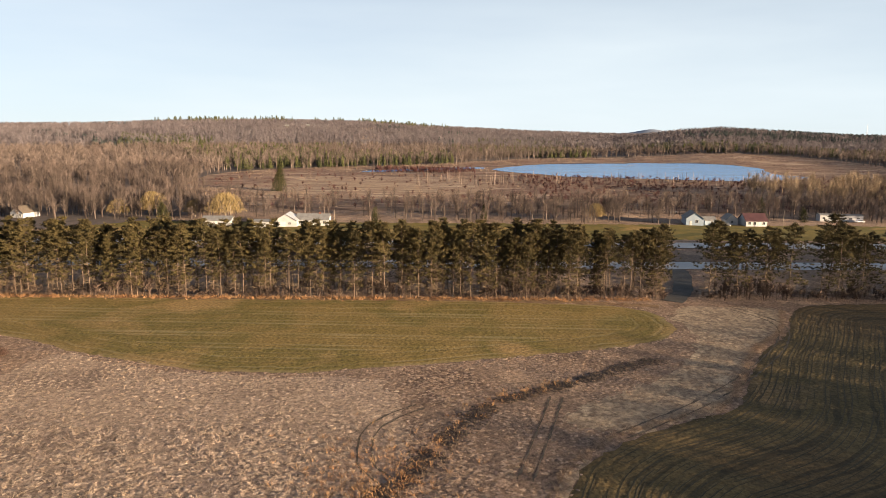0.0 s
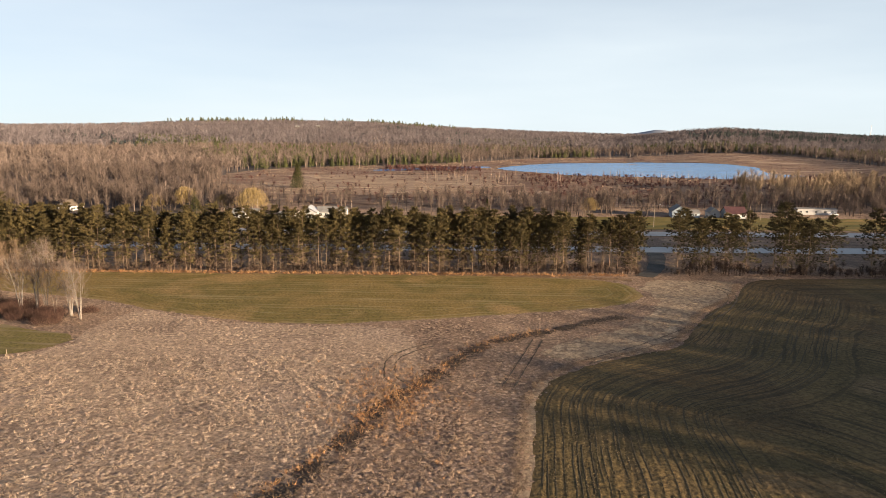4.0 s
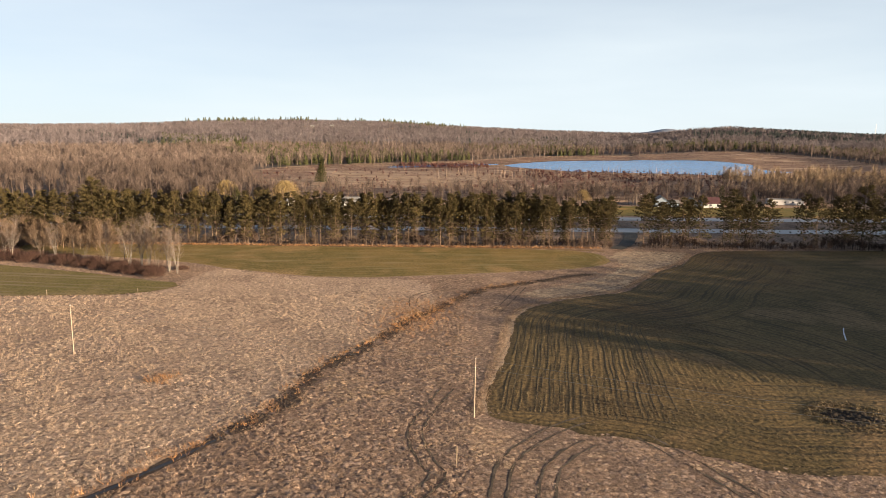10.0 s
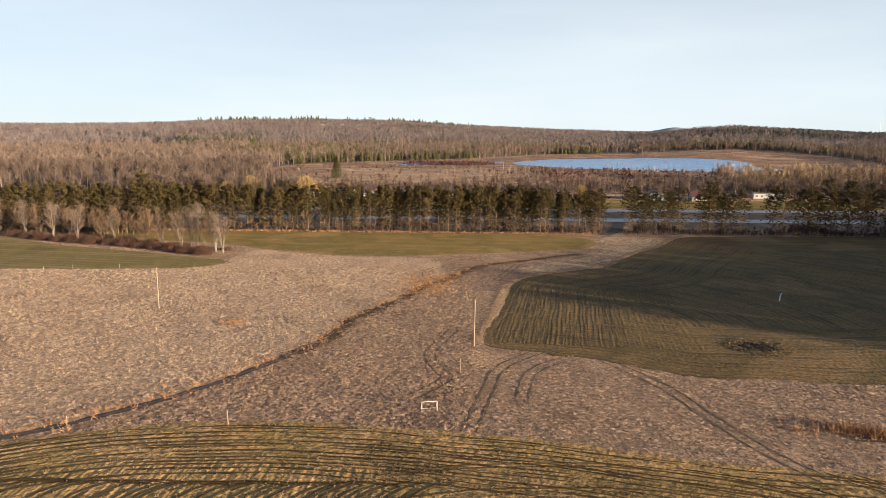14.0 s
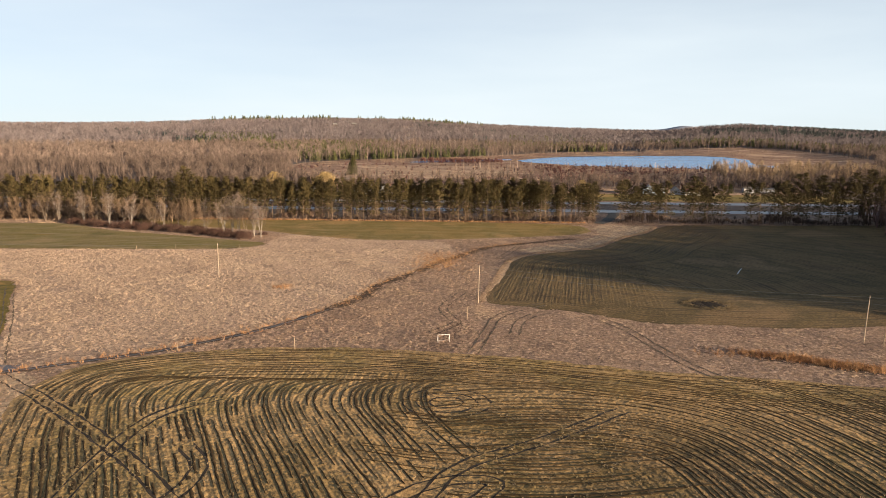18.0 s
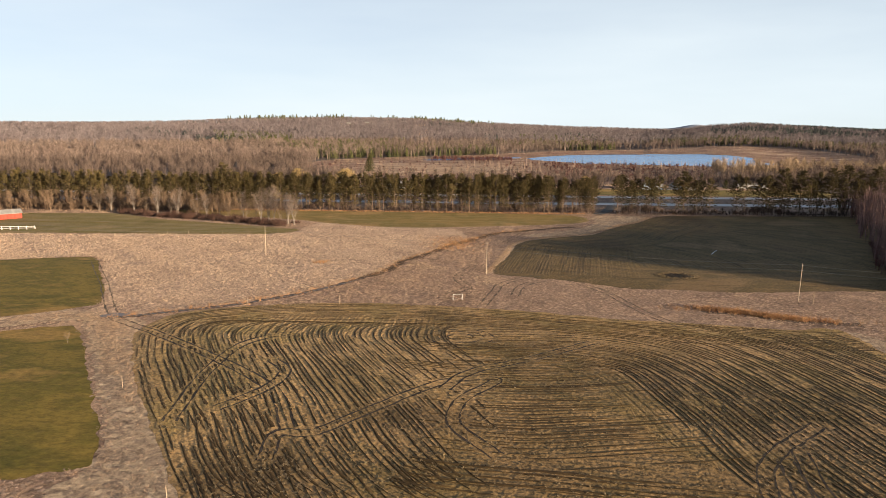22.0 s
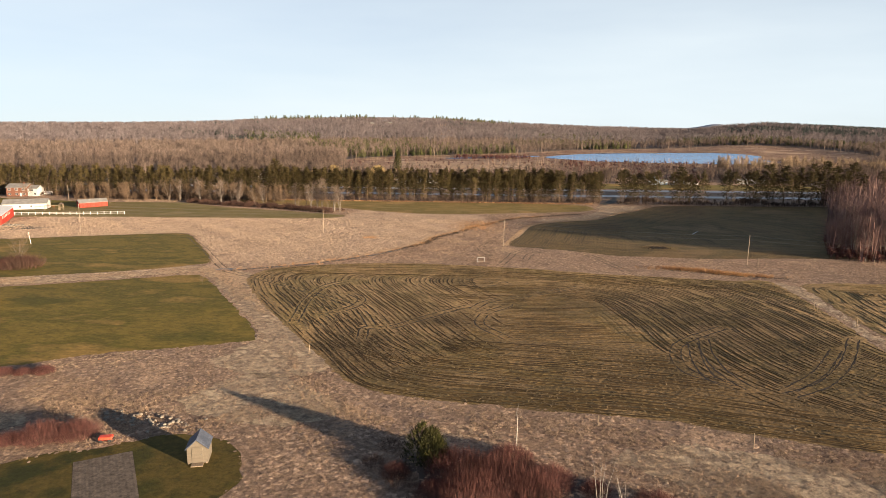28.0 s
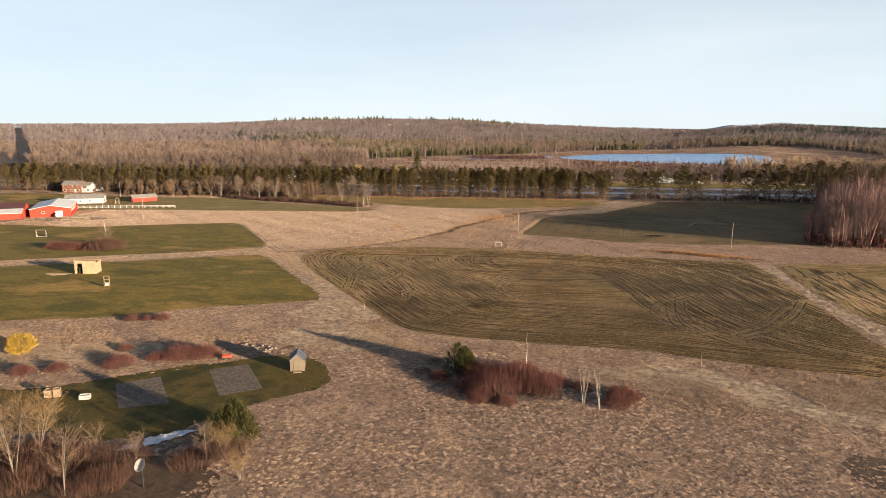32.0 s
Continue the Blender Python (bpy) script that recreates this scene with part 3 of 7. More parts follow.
REED_LINE = [(-79, -50), (-70, -45.5), (-58, -38), (-46, -27), (-38, -16), (-33, -7.5), (-28.5, 3), (-26.5, 16), (-23.5, 25), (-17.5, 38), (-13, 53), (-7, 63.5), (-8, 80), (-14, 94), (-31, 95), (-44, 96), (-57, 100), (-72, 106), (-76, 95), (-76, 80), (-86, 73), (-108, 70), (-131, 69), (-170, 66), (-205, 72), (-215, 62), (-212, 36), (-205, 5), (-182, -4), (-157, 6), (-131, 18), (-120, 15), (-107, -6), (-89, -36), (-88, -46)]
tagged(patch("reed_ground", REED_LINE, 1.5, 0.03, REEDBED, seed=19, ragged=0.8), "pale golden reed litter west of the ditch", "ground", kind="structure")

# road behind the pines
for nm, y0, y1 in (("road_near", 184, 195), ("road_far", 221, 233)):
    tagged(ribbon(nm, [(x, (y0 + y1) / 2 + 0.00002 * x * x) for x in range(-700, 701, 50)], y1 - y0, 0.12, ASPHALT), "pale grey asphalt highway carriageway", "road", kind="structure")
tagged(ribbon("field_drive", [(55, 146), (61, 156), (67, 172), (70, 184)], 5, 0.1, GRAVEL, wobble=0.08), "dark gravel drive through the gap in the pines", "drive", kind="structure")
tagged(ribbon("road_verge", [(x, 208) for x in range(-700, 701, 50)], 24, 0.1, DRY), "rough grass verge between the carriageways", "verge", kind="structure")
tagged(ribbon("house_lawn", [(x, 262) for x in range(-160, 260, 20)], 44, 0.06, LAWN, wobble=0.05), "green front lawns of the roadside houses", "lawn", kind="structure")

# ---- woods ----
rng_w = np.random.default_rng(42)
BARES = [far_bare(k) for k in range(8)]
MIDDLE = [far_bare(50 + k, 15, 0.026) for k in range(8)]
COARSE = [far_bare(10 + k, 10, 0.032) for k in range(8)]
FINE = [far_bare(20 + k, 46, 0.0105, 0.8) for k in range(8)]
FIRS = [far_fir(k) for k in range(5)]


def wood_points(r0, r1, a0, a1, cell, rng):
    n = int(0.5 * (a1 - a0) * (r1 * r1 - r0 * r0) / cell)
    r, a = np.sqrt(rng.uniform(r0 * r0, r1 * r1, n)), rng.uniform(a0, a1, n)
    return np.sin(a) * r, np.cos(a) * r - 130, r, a


marsh_poly, lake_poly = smooth_line(MARSHLINE, 20, True), smooth_line(LAKE, 10, True)


def plant(name, label, cat, pts, keep, hmin, hmax, temps, material, widen=1.0, rng=rng_w):
    x, y, r, a = pts
    x, y, r = x[keep], y[keep], r[keep]
    pos = np.stack([x, y, ground_z(x, y)], 1)
    size = rng.uniform(hmin, hmax, len(x))
    V, F = tile(temps, pos, size, rng.uniform(0, 6.28, len(x)), rng, size * widen)
    return tagged(mesh_np(name, V, F, material), label, cat, kind="stuff")


def clump(x, y, s, seed):
    """Slow noise from sines, 0 to 1."""
    return 0.5 + 0.25 * (np.sin(x / s + seed) * np.cos(y / s * 0.8 + 2 * seed) + np.sin((x + y) / (1.7 * s) + 3 * seed))


CUT = np.array([(-540, 420), (-1700, 1870)], float)


def off_cut(p):
    """True where the woods stand clear of the strip cut over the west hill."""
    return to_edge(p[0], p[1], CUT)[0] > 9


# dark gravel colour stands in for the shade on this road
tagged(ribbon("hill_road", CUT, 10, 0.5, GRAVEL, step=20), "road in a strip cut straight through the woods, dark for shade", "road", kind="structure")
p1 = wood_points(390, 1150, -0.78, 0.74, 62, rng_w)
open_land = inside(p1[0], p1[1], marsh_poly) | ~off_cut(p1) | ((p1[1] < 340) & (p1[0] > -130) & (p1[0] < 260)) | (p1[1] < 288) | ((p1[0] > 150) & (p1[1] < 320))
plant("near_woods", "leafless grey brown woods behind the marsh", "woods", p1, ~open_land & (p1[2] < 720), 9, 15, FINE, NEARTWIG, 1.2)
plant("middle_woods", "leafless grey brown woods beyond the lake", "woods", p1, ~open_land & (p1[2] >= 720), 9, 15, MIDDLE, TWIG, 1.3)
p2 = wood_points(1150, 2750, -0.76, 0.74, 165, rng_w)
dark = ((p2[3] > 0.33) & (p2[3] < 0.56) & (p2[2] > 1500) & (clump(p2[0], p2[1], 90, 1) > 0.3)) | ((p2[3] > -0.5) & (clump(p2[0], p2[1], 55, 7) > 0.86) & (rng_w.uniform(0, 1, len(p2[0])) < 0.5))
plant("ridge_woods", "leafless woods over the far ridge", "woods", p2, ~dark & off_cut(p2), 11, 17, COARSE, HAZETWIG, 1.6)
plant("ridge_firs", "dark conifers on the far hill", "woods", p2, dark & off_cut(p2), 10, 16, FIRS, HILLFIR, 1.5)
p3 = wood_points(740, 1500, -0.75, 0.7, 85, rng_w)
firs = ((clump(p3[0], p3[1], 70, 5) > 0.72) & (p3[3] > -0.4) | (p3[3] > -0.27) & (p3[3] < 0.2) & (p3[2] < 1150) & (clump(p3[0], p3[1], 45, 2) > 0.42)) & ~inside(p3[0], p3[1], marsh_poly) & off_cut(p3)
plant("lakeside_firs", "green conifers among bare trees by the lake", "woods", p3, firs, 8, 14, FIRS, FARFIR, 1.1)
p4 = wood_points(2250, 2600, -0.42, 0.02, 420, rng_w)
plant("skyline_firs", "conifers along the ridge skyline", "woods", p4, (clump(p4[0], p4[1], 60, 4) > 0.5) & (rng_w.uniform(0, 1, len(p4[0])) < 0.5), 13, 28, FIRS, FARFIR, 1.2)

# ---- more materials ----
BIRCH = mat("birch_bark", [(0.1785, 0.153, 0.1318), (0.2465, 0.2167, 0.187), (0.1275, 0.1062, 0.08925)], 0.8, 5.0, 0.8, 0.3, each=0.15)
WHITEBARK = mat("white_birch_bark", [(0.288, 0.256, 0.224), (0.368, 0.336, 0.296), (0.176, 0.152, 0.128)], 1.2, 5.0, 0.8, 0.3)
GREYBARK = mat("grey_bark", [(0.14, 0.112, 0.092), (0.20, 0.165, 0.135)], 0.6, 5.0, 0.9, 0.4, each=0.2)
BIRCHTWIG = mat("pale_twigs", [(0.12, 0.088, 0.073), (0.17, 0.128, 0.104)], 0.2, 1.0, 0.9, 0.0, island=0.35, each=0.12)
BROWNPALE = mat("tan_twigs", [(0.1066, 0.072, 0.0468), (0.1476, 0.1, 0.0663)], 0.2, 1.0, 0.9, 0.0, island=0.35)
TANBUSH = mat("golden_tan_twigs", [(0.1292, 0.0825, 0.0372), (0.1836, 0.1221, 0.0589)], 0.2, 1.0, 0.9, 0.0, island=0.4)
DARKFLOOR = mat("dark_brown_ground", [(0.05, 0.033, 0.022), (0.09, 0.06, 0.04), (0.06, 0.04, 0.028)], 0.3, 2.0, 0.95, 0.6)
TANTWIG = mat("tan_poplar_twigs", [(0.18, 0.1296, 0.084), (0.264, 0.192, 0.126)], 0.03, 0.3, 0.9, 0.0, island=0.6)
MAUVETWIG = mat("mauve_twigs", [(0.1173, 0.06937, 0.06307), (0.1683, 0.1036, 0.09256), (0.1326, 0.08512, 0.0788)], 0.05, 0.5, 0.9, 0.0, island=0.45)
REDTWIG = mat("reddish_twigs", [(0.06825, 0.0272, 0.02375), (0.1122, 0.04675, 0.0399), (0.08291, 0.0425, 0.038)], 0.1, 0.8, 0.9, 0.0, island=0.4)
DARKTWIG = mat("dark_red_twigs", [(0.045, 0.024, 0.018), (0.08, 0.043, 0.032), (0.06, 0.036, 0.027)], 0.1, 0.8, 0.9, 0.0, island=0.5)
BROWNTWIG = mat("brown_twigs", [(0.075, 0.05, 0.038), (0.12, 0.08, 0.06)], 0.1, 0.8, 0.9, 0.0, island=0.4)
GOLDTWIG = mat("golden_willow_twigs", [(0.20, 0.14, 0.06), (0.27, 0.195, 0.09)], 0.2, 0.8, 0.85, 0.0, island=0.35)
YELLOW = mat("yellow_blossom", [(0.2295, 0.1487, 0.024), (0.306, 0.204, 0.036)], 0.5, 2.0, 0.8, 0.0, island=0.3)
CEDAR = mat("cedar_leaves", [(0.0273, 0.0279, 0.008), (0.05363, 0.0522, 0.0128)], 0.4, 2.0, 0.85, 0.0, island=0.45)
POLE = mat("weathered_pole", [(0.2413, 0.1906, 0.1428), (0.3248, 0.257, 0.1932)], 0.5, 8.0, 0.85, 0.3, stretch=(1, 1, 0.1))
WIRE = mat("wire", [(0.13, 0.125, 0.115), (0.208, 0.2, 0.184)], 1, 3, 0.5, 0.0, metal=0.6)
WHITEWOOD = mat("white_paint", [(0.46, 0.44, 0.41), (0.54, 0.52, 0.49)], 0.4, 4.0, 0.6, 0.1, vary=0.08)
STAKE = mat("raw_stake_wood", [(0.216, 0.1638, 0.1125), (0.272, 0.2106, 0.15)], 1.0, 6.0, 0.8, 0.2, each=0.15)
REDWALL = mat("red_barn_boards", [(0.27, 0.026, 0.017), (0.34, 0.04, 0.024)], 0.3, 4.0, 0.75, 0.2, vary=0.15, stretch=(4, 4, 0.4))
BRICKWALL = mat("brown_brick", [(0.12, 0.05, 0.034), (0.165, 0.073, 0.048)], 0.6, 6.0, 0.85, 0.3, vary=0.2)
SIDING = mat("white_siding", [(0.3496, 0.342, 0.3393), (0.4028, 0.3952, 0.3939)], 0.3, 3.0, 0.6, 0.1, vary=0.06)
BLUESIDING = mat("blue_grey_siding", [(0.24, 0.29, 0.345), (0.28, 0.33, 0.385)], 0.3, 3.0, 0.65, 0.1, vary=0.06)
TANSIDING = mat("tan_siding", [(0.117, 0.0973, 0.0745), (0.1482, 0.1239, 0.095)], 0.5, 5.0, 0.7, 0.2, vary=0.12, stretch=(0.5, 0.5, 6))
SHINGLE = mat("grey_shingles", [(0.15, 0.145, 0.14), (0.22, 0.21, 0.20)], 0.5, 5.0, 0.9, 0.3, vary=0.15)
BROWNROOF = mat("brown_shingles", [(0.09, 0.07, 0.055), (0.12, 0.095, 0.072)], 0.5, 5.0, 0.9, 0.3)
REDROOF = mat("dark_red_roof", [(0.0585, 0.0272, 0.0304), (0.081, 0.0374, 0.038)], 0.4, 4.0, 0.6, 0.1)
TINROOF = mat("galvanised_roof", [(0.42, 0.42, 0.43), (0.52, 0.52, 0.52)], 0.3, 3.0, 0.45, 0.1, metal=0.35, vary=0.12)
WHITETIN = mat("white_sheet_roof", [(0.56, 0.55, 0.54), (0.68, 0.67, 0.66)], 0.3, 3.0, 0.5, 0.1, vary=0.1, stretch=(2, 0.3, 1))
DARKROOF = mat("dark_slate_blue_roof", [(0.05, 0.06, 0.085), (0.08, 0.09, 0.12)], 0.5, 5.0, 0.7, 0.2)
OSB = mat("raw_board_panels", [(0.24, 0.18, 0.12), (0.31, 0.235, 0.155)], 0.7, 6.0, 0.8, 0.2, vary=0.15)
PANE = bpy.data.materials.new("window_glass")
PANE.use_nodes = True
PANE.node_tree.nodes["Principled BSDF"].inputs["Base Color"].default_value = (0.03, 0.035, 0.045, 1)
PANE.node_tree.nodes["Principled BSDF"].inputs["Roughness"].default_value = 0.06
NEARBLACK = mat("near_black", [(0.02, 0.017, 0.014), (0.03, 0.025, 0.02)], 1, 3, 0.9, 0.0)
TARP = mat("white_tarp", [(0.55, 0.56, 0.59), (0.64, 0.65, 0.68)], 0.6, 3.0, 0.5, 0.4, vary=0.08)
REDPLASTIC = mat("red_plastic", [(0.60, 0.06, 0.03), (0.68, 0.09, 0.05)], 1, 4, 0.5, 0.0, vary=0.1)
RUBBER = mat("black_rubber", [(0.02, 0.02, 0.02), (0.03, 0.03, 0.03)], 1, 4, 0.8, 0.0)
CARWHITE = mat("white_car_paint", [(0.75, 0.75, 0.76), (0.78, 0.78, 0.79)], 1, 4, 0.25, 0.0, vary=0.03)
CARDARK = mat("dark_car_paint", [(0.05, 0.055, 0.07), (0.06, 0.065, 0.08)], 1, 4, 0.25, 0.0, vary=0.03)
BEDSOIL = row_mat("garden_soil", [(0.12, 0.093, 0.072), (0.165, 0.13, 0.10)], (0.11, 0.08, 0.06), 0.7, 0.12, bump=0.1)
DITCHWATER = mat("ditch_water", [(0.02, 0.02, 0.02), (0.035, 0.033, 0.03)], 0.3, 2.0, 0.3, 0.2, vary=0.2)
ROCK = mat("field_stone", [(0.19, 0.16, 0.13), (0.26, 0.225, 0.18)], 0.8, 4.0, 0.9, 0.4, each=0.2)
PEAT = mat("dark_wet_sod", [(0.06, 0.042, 0.03), (0.11, 0.075, 0.05)], 0.4, 2.0, 0.9, 0.6)


# ---- builders ----
def gz(x, y):
    return float(ground_z(x, y))


def empty(name, label, cat, x, y, z=None, rz=0.0, group="", scale=1.0):
    ob = new(name)
    ob.matrix_world = pose(x, y, gz(x, y) if z is None else z, 0, 0, rz) @ Matrix.Scale(scale, 4)
    return tagged(ob, label, cat, group)


def box(bm, x0, x1, y0, y1, z0, z1, m=None):
    v = [bm.verts.new((x, y, z)) for x, y, z in ((x0, y0, z0), (x1, y0, z0), (x1, y1, z0), (x0, y1, z0), (x0, y0, z1), (x1, y0, z1), (x1, y1, z1), (x0, y1, z1))]
    for q in ((3, 2, 1, 0), (4, 5, 6, 7), (0, 1, 5, 4), (1, 2, 6, 5), (2, 3, 7, 6), (3, 0, 4, 7)):
        bm.faces.new([v[i] for i in q])
    if m is not None:
        bmesh.ops.transform(bm, matrix=m, verts=v)
    return v


def boxes(*specs):
    bm = bmesh.new()
    for sp in specs:
        box(bm, *sp)
    return bm


def bevelled(bm, w):
    bmesh.ops.bevel(bm, geom=bm.edges[:], offset=w, segments=1, affect="EDGES")
    return bm


def tube(bm, pts, radii, sides=5):
    """A tapered tube through points."""
    rings = []
    for i, p in enumerate(pts):
        p = Vector(p)
        d = (Vector(pts[min(i + 1, len(pts) - 1)]) - Vector(pts[max(i - 1, 0)])).normalized()
        u = d.orthogonal().normalized()
        w = d.cross(u)
        rings.append([bm.verts.new(p + (u * math.cos(a) + w * math.sin(a)) * radii[i]) for a in (6.2832 * k / sides for k in range(sides))])
    for r0, r1 in zip(rings, rings[1:]):
        for k in range(sides):
            bm.faces.new((r0[k], r0[(k + 1) % sides], r1[(k + 1) % sides], r1[k]))
    if radii[-1] > 0.03:
        bm.faces.new(rings[-1])
    if radii[0] > 0.03:
        bm.faces.new(rings[0][::-1])
    return bm


def bm_pieces(pieces):
    bm = bmesh.new()
    for v, f in pieces:
        vs = [bm.verts.new(tuple(p)) for p in v]
        for t in f:
            bm.faces.new([vs[i] for i in t])
    return bm


def bare_tree(name, label, seed, height, bark, twig_mat, stems=1, spread=0.3, limbs=9, twigs=7, twig_len=1.5, width=0.07, group="", cat="tree", lean_out=0.13, thin=1.0):
    """A leafless tree: leaning stems, limbs that fork upwards, and fine twigs."""
    rng = np.random.default_rng(seed)
    root = empty(name, label, cat, 0, 0, 0, group=group)
    twig_bits, limb_bm = [], bmesh.new()
    for s in range(stems):
        bm = bmesh.new()
        lean = rng.uniform(0, 6.283)
        out = (0.05 if stems == 1 else lean_out) * height * rng.uniform(0.4, 1.1)
        hh = height * rng.uniform(0.8, 1.0)
        base = Vector((0.15 * math.cos(lean), 0.15 * math.sin(lean), -0.1)) if stems > 1 else Vector((0, 0, -0.1))
        path = [base + Vector((math.cos(lean) * out * q ** 1.4 + rng.normal(0, 0.12) * q, math.sin(lean) * out * q ** 1.4 + rng.normal(0, 0.12) * q, hh * q)) for q in (0, 0.2, 0.4, 0.6, 0.8, 1.0)]
        r0 = thin * ((0.0105 if stems == 1 else 0.0075) * height + 0.015)
        tube(bm, path, [r0 * f for f in (1, 0.85, 0.68, 0.5, 0.3, 0.08)], 6)
        part("trunk", bm, bark, root)
        for _ in range(limbs):
            q = rng.uniform(0.28, 0.92)
            k = min(4, int(q * 5))
            p = path[k].lerp(path[k + 1], q * 5 - k)
            a = rng.uniform(0, 6.283)
            ln = height * spread * (1.15 - 0.75 * q) * rng.uniform(0.6, 1.2)
            tip = p + Vector((math.cos(a) * ln * 0.75, math.sin(a) * ln * 0.75, ln * rng.uniform(0.5, 1.0)))
            mid = p.lerp(tip, 0.5) + Vector((0, 0, -0.06 * ln))
            tube(limb_bm, [p, mid, tip], [r0 * 0.24 * (1.1 - 0.6 * q), r0 * 0.14, r0 * 0.04], 3)
            for _ in range(twigs):
                b0 = p.lerp(tip, rng.uniform(0.25, 1.0))
                d = Vector((math.cos(a) + rng.normal(0, 0.7), math.sin(a) + rng.normal(0, 0.7), rng.uniform(0.5, 2.2))).normalized() * twig_len * rng.uniform(0.5, 1.2)
                twig_bits.append(sliver(rng, b0, b0 + d, width, 0))
                b1 = b0 + d * 0.5
                twig_bits.append(sliver(rng, b1, b1 + (d * 0.5 + Vector(rng.normal(0, 0.35, 3))), width * 0.8, 0))
    tagged(part("branchwork", limb_bm, bark, root), kind="stuff")
    part("crown", bm_pieces(twig_bits), twig_mat, root)
    return root


def shrub(name, label, seed, radius, height, n, twig_mat, width=0.08, group="", cat="shrub", flat=0.6):
    """A thicket of upswept twigs on several stems."""
    rng = np.random.default_rng(seed)
    root = empty(name, label, cat, 0, 0, 0, group=group)
    bits, stem_bits = [], []
    for _ in range(n):
        a, q = rng.uniform(0, 6.283), math.sqrt(rng.uniform(0, 1)) * radius
        x, y = math.cos(a) * q, math.sin(a) * q
        top = height * (1 - flat * (q / radius) ** 2) * rng.uniform(0.6, 1.1)
        lean = 0.35 * height
        tip = (x + math.cos(a) * lean * q / radius + rng.normal(0, 0.25), y + math.sin(a) * lean * q / radius + rng.normal(0, 0.25), top)
        if rng.uniform() < 0.25:
            stem_bits.append(sliver(rng, (x, y, -0.1), tip, width * 1.4, width * 0.4))
        bits.append(sliver(rng, (x, y, -0.1), tip, width * 1.2, 0))
        for _ in range(3):
            m0 = np.array((x, y, 0)) * 0.5 + np.array(tip) * rng.uniform(0.3, 0.6)
            bits.append(sliver(rng, m0, m0 + np.array((rng.normal(0, 0.3) * height * 0.3, rng.normal(0, 0.3) * height * 0.3, height * rng.uniform(0.15, 0.4))), width, 0))
    part("thicket", bm_pieces(bits + stem_bits), twig_mat, root)
    return root


def pine(seed, height, low, broad=1.0, full=8):
    """A plantation pine: straight stem, dead lower branches, tufted crown."""
    rng = np.random.default_rng(seed)
    root = empty("pine_tree", "tall plantation pine with a tufted green crown", "tree", 0, 0, 0, group="pine belt")
    bm = bmesh.new()
    bend = rng.normal(0, 0.12, (5, 2))
    tube(bm, [(bend[k][0] * k * 0.5, bend[k][1] * k * 0.5, -0.2 + height * k / 4.2) for k in range(5)], [0.13, 0.115, 0.10, 0.07, 0.03], 6)
    part("trunk", bm, PINEBARK, root)
    dead = []
    for _ in range(130):
        z = rng.uniform(0.06, low + 0.28) * height
        a, ln = rng.uniform(0, 6.283), rng.uniform(0.9, 2.9) * (1.1 - 0.5 * z / height)
        dead.append(sliver(rng, (0, 0, z), (math.cos(a) * ln, math.sin(a) * ln, z + rng.uniform(-0.5, 0.5)), 0.06, 0.02))
        dead.append(sliver(rng, (math.cos(a) * ln * 0.5, math.sin(a) * ln * 0.5, z), (math.cos(a + 0.5) * ln, math.sin(a + 0.5) * ln, z + rng.uniform(-0.3, 0.3)), 0.05, 0))
    tagged(part("dead_branchwork", bm_pieces(dead), DEADTWIG, root), kind="stuff")
    tufts = []
    z = low
    while z < 0.985:
        q = (z - low) / (1 - low)
        reach = (0.6 + 2.3 * math.sin(math.pi * min(1, 0.2 + q * 0.78))) * (1 - 0.3 * q) * broad
        for a in rng.uniform(0, 6.283, 4 if q < 0.25 else 6):
            ln = reach * rng.uniform(0.55, 1.2)
            droop = rng.uniform(0.0, 0.4) * (0.4 + q)
            for f in (0.35, 0.6, 0.82, 1.0):
                if q < 0.45 and rng.uniform() < 0.62 - 0.6 * q:
                    continue
                c = np.array((math.cos(a) * ln * f, math.sin(a) * ln * f, z * height + droop * ln * f + rng.normal(0, 0.12)))
                for _ in range(full):
                    d = rng.normal(0, 1, 3)
                    d[2] = abs(d[2]) * 0.6 + 0.05
                    d *= rng.uniform(0.45, 0.9) / np.linalg.norm(d)
                    tufts.append(sliver(rng, c - d * 0.35, c + d, 0.19, 0))
        z += rng.uniform(0.035, 0.055)
    part("crown", bm_pieces(tufts), NEEDLE, root)
    return root


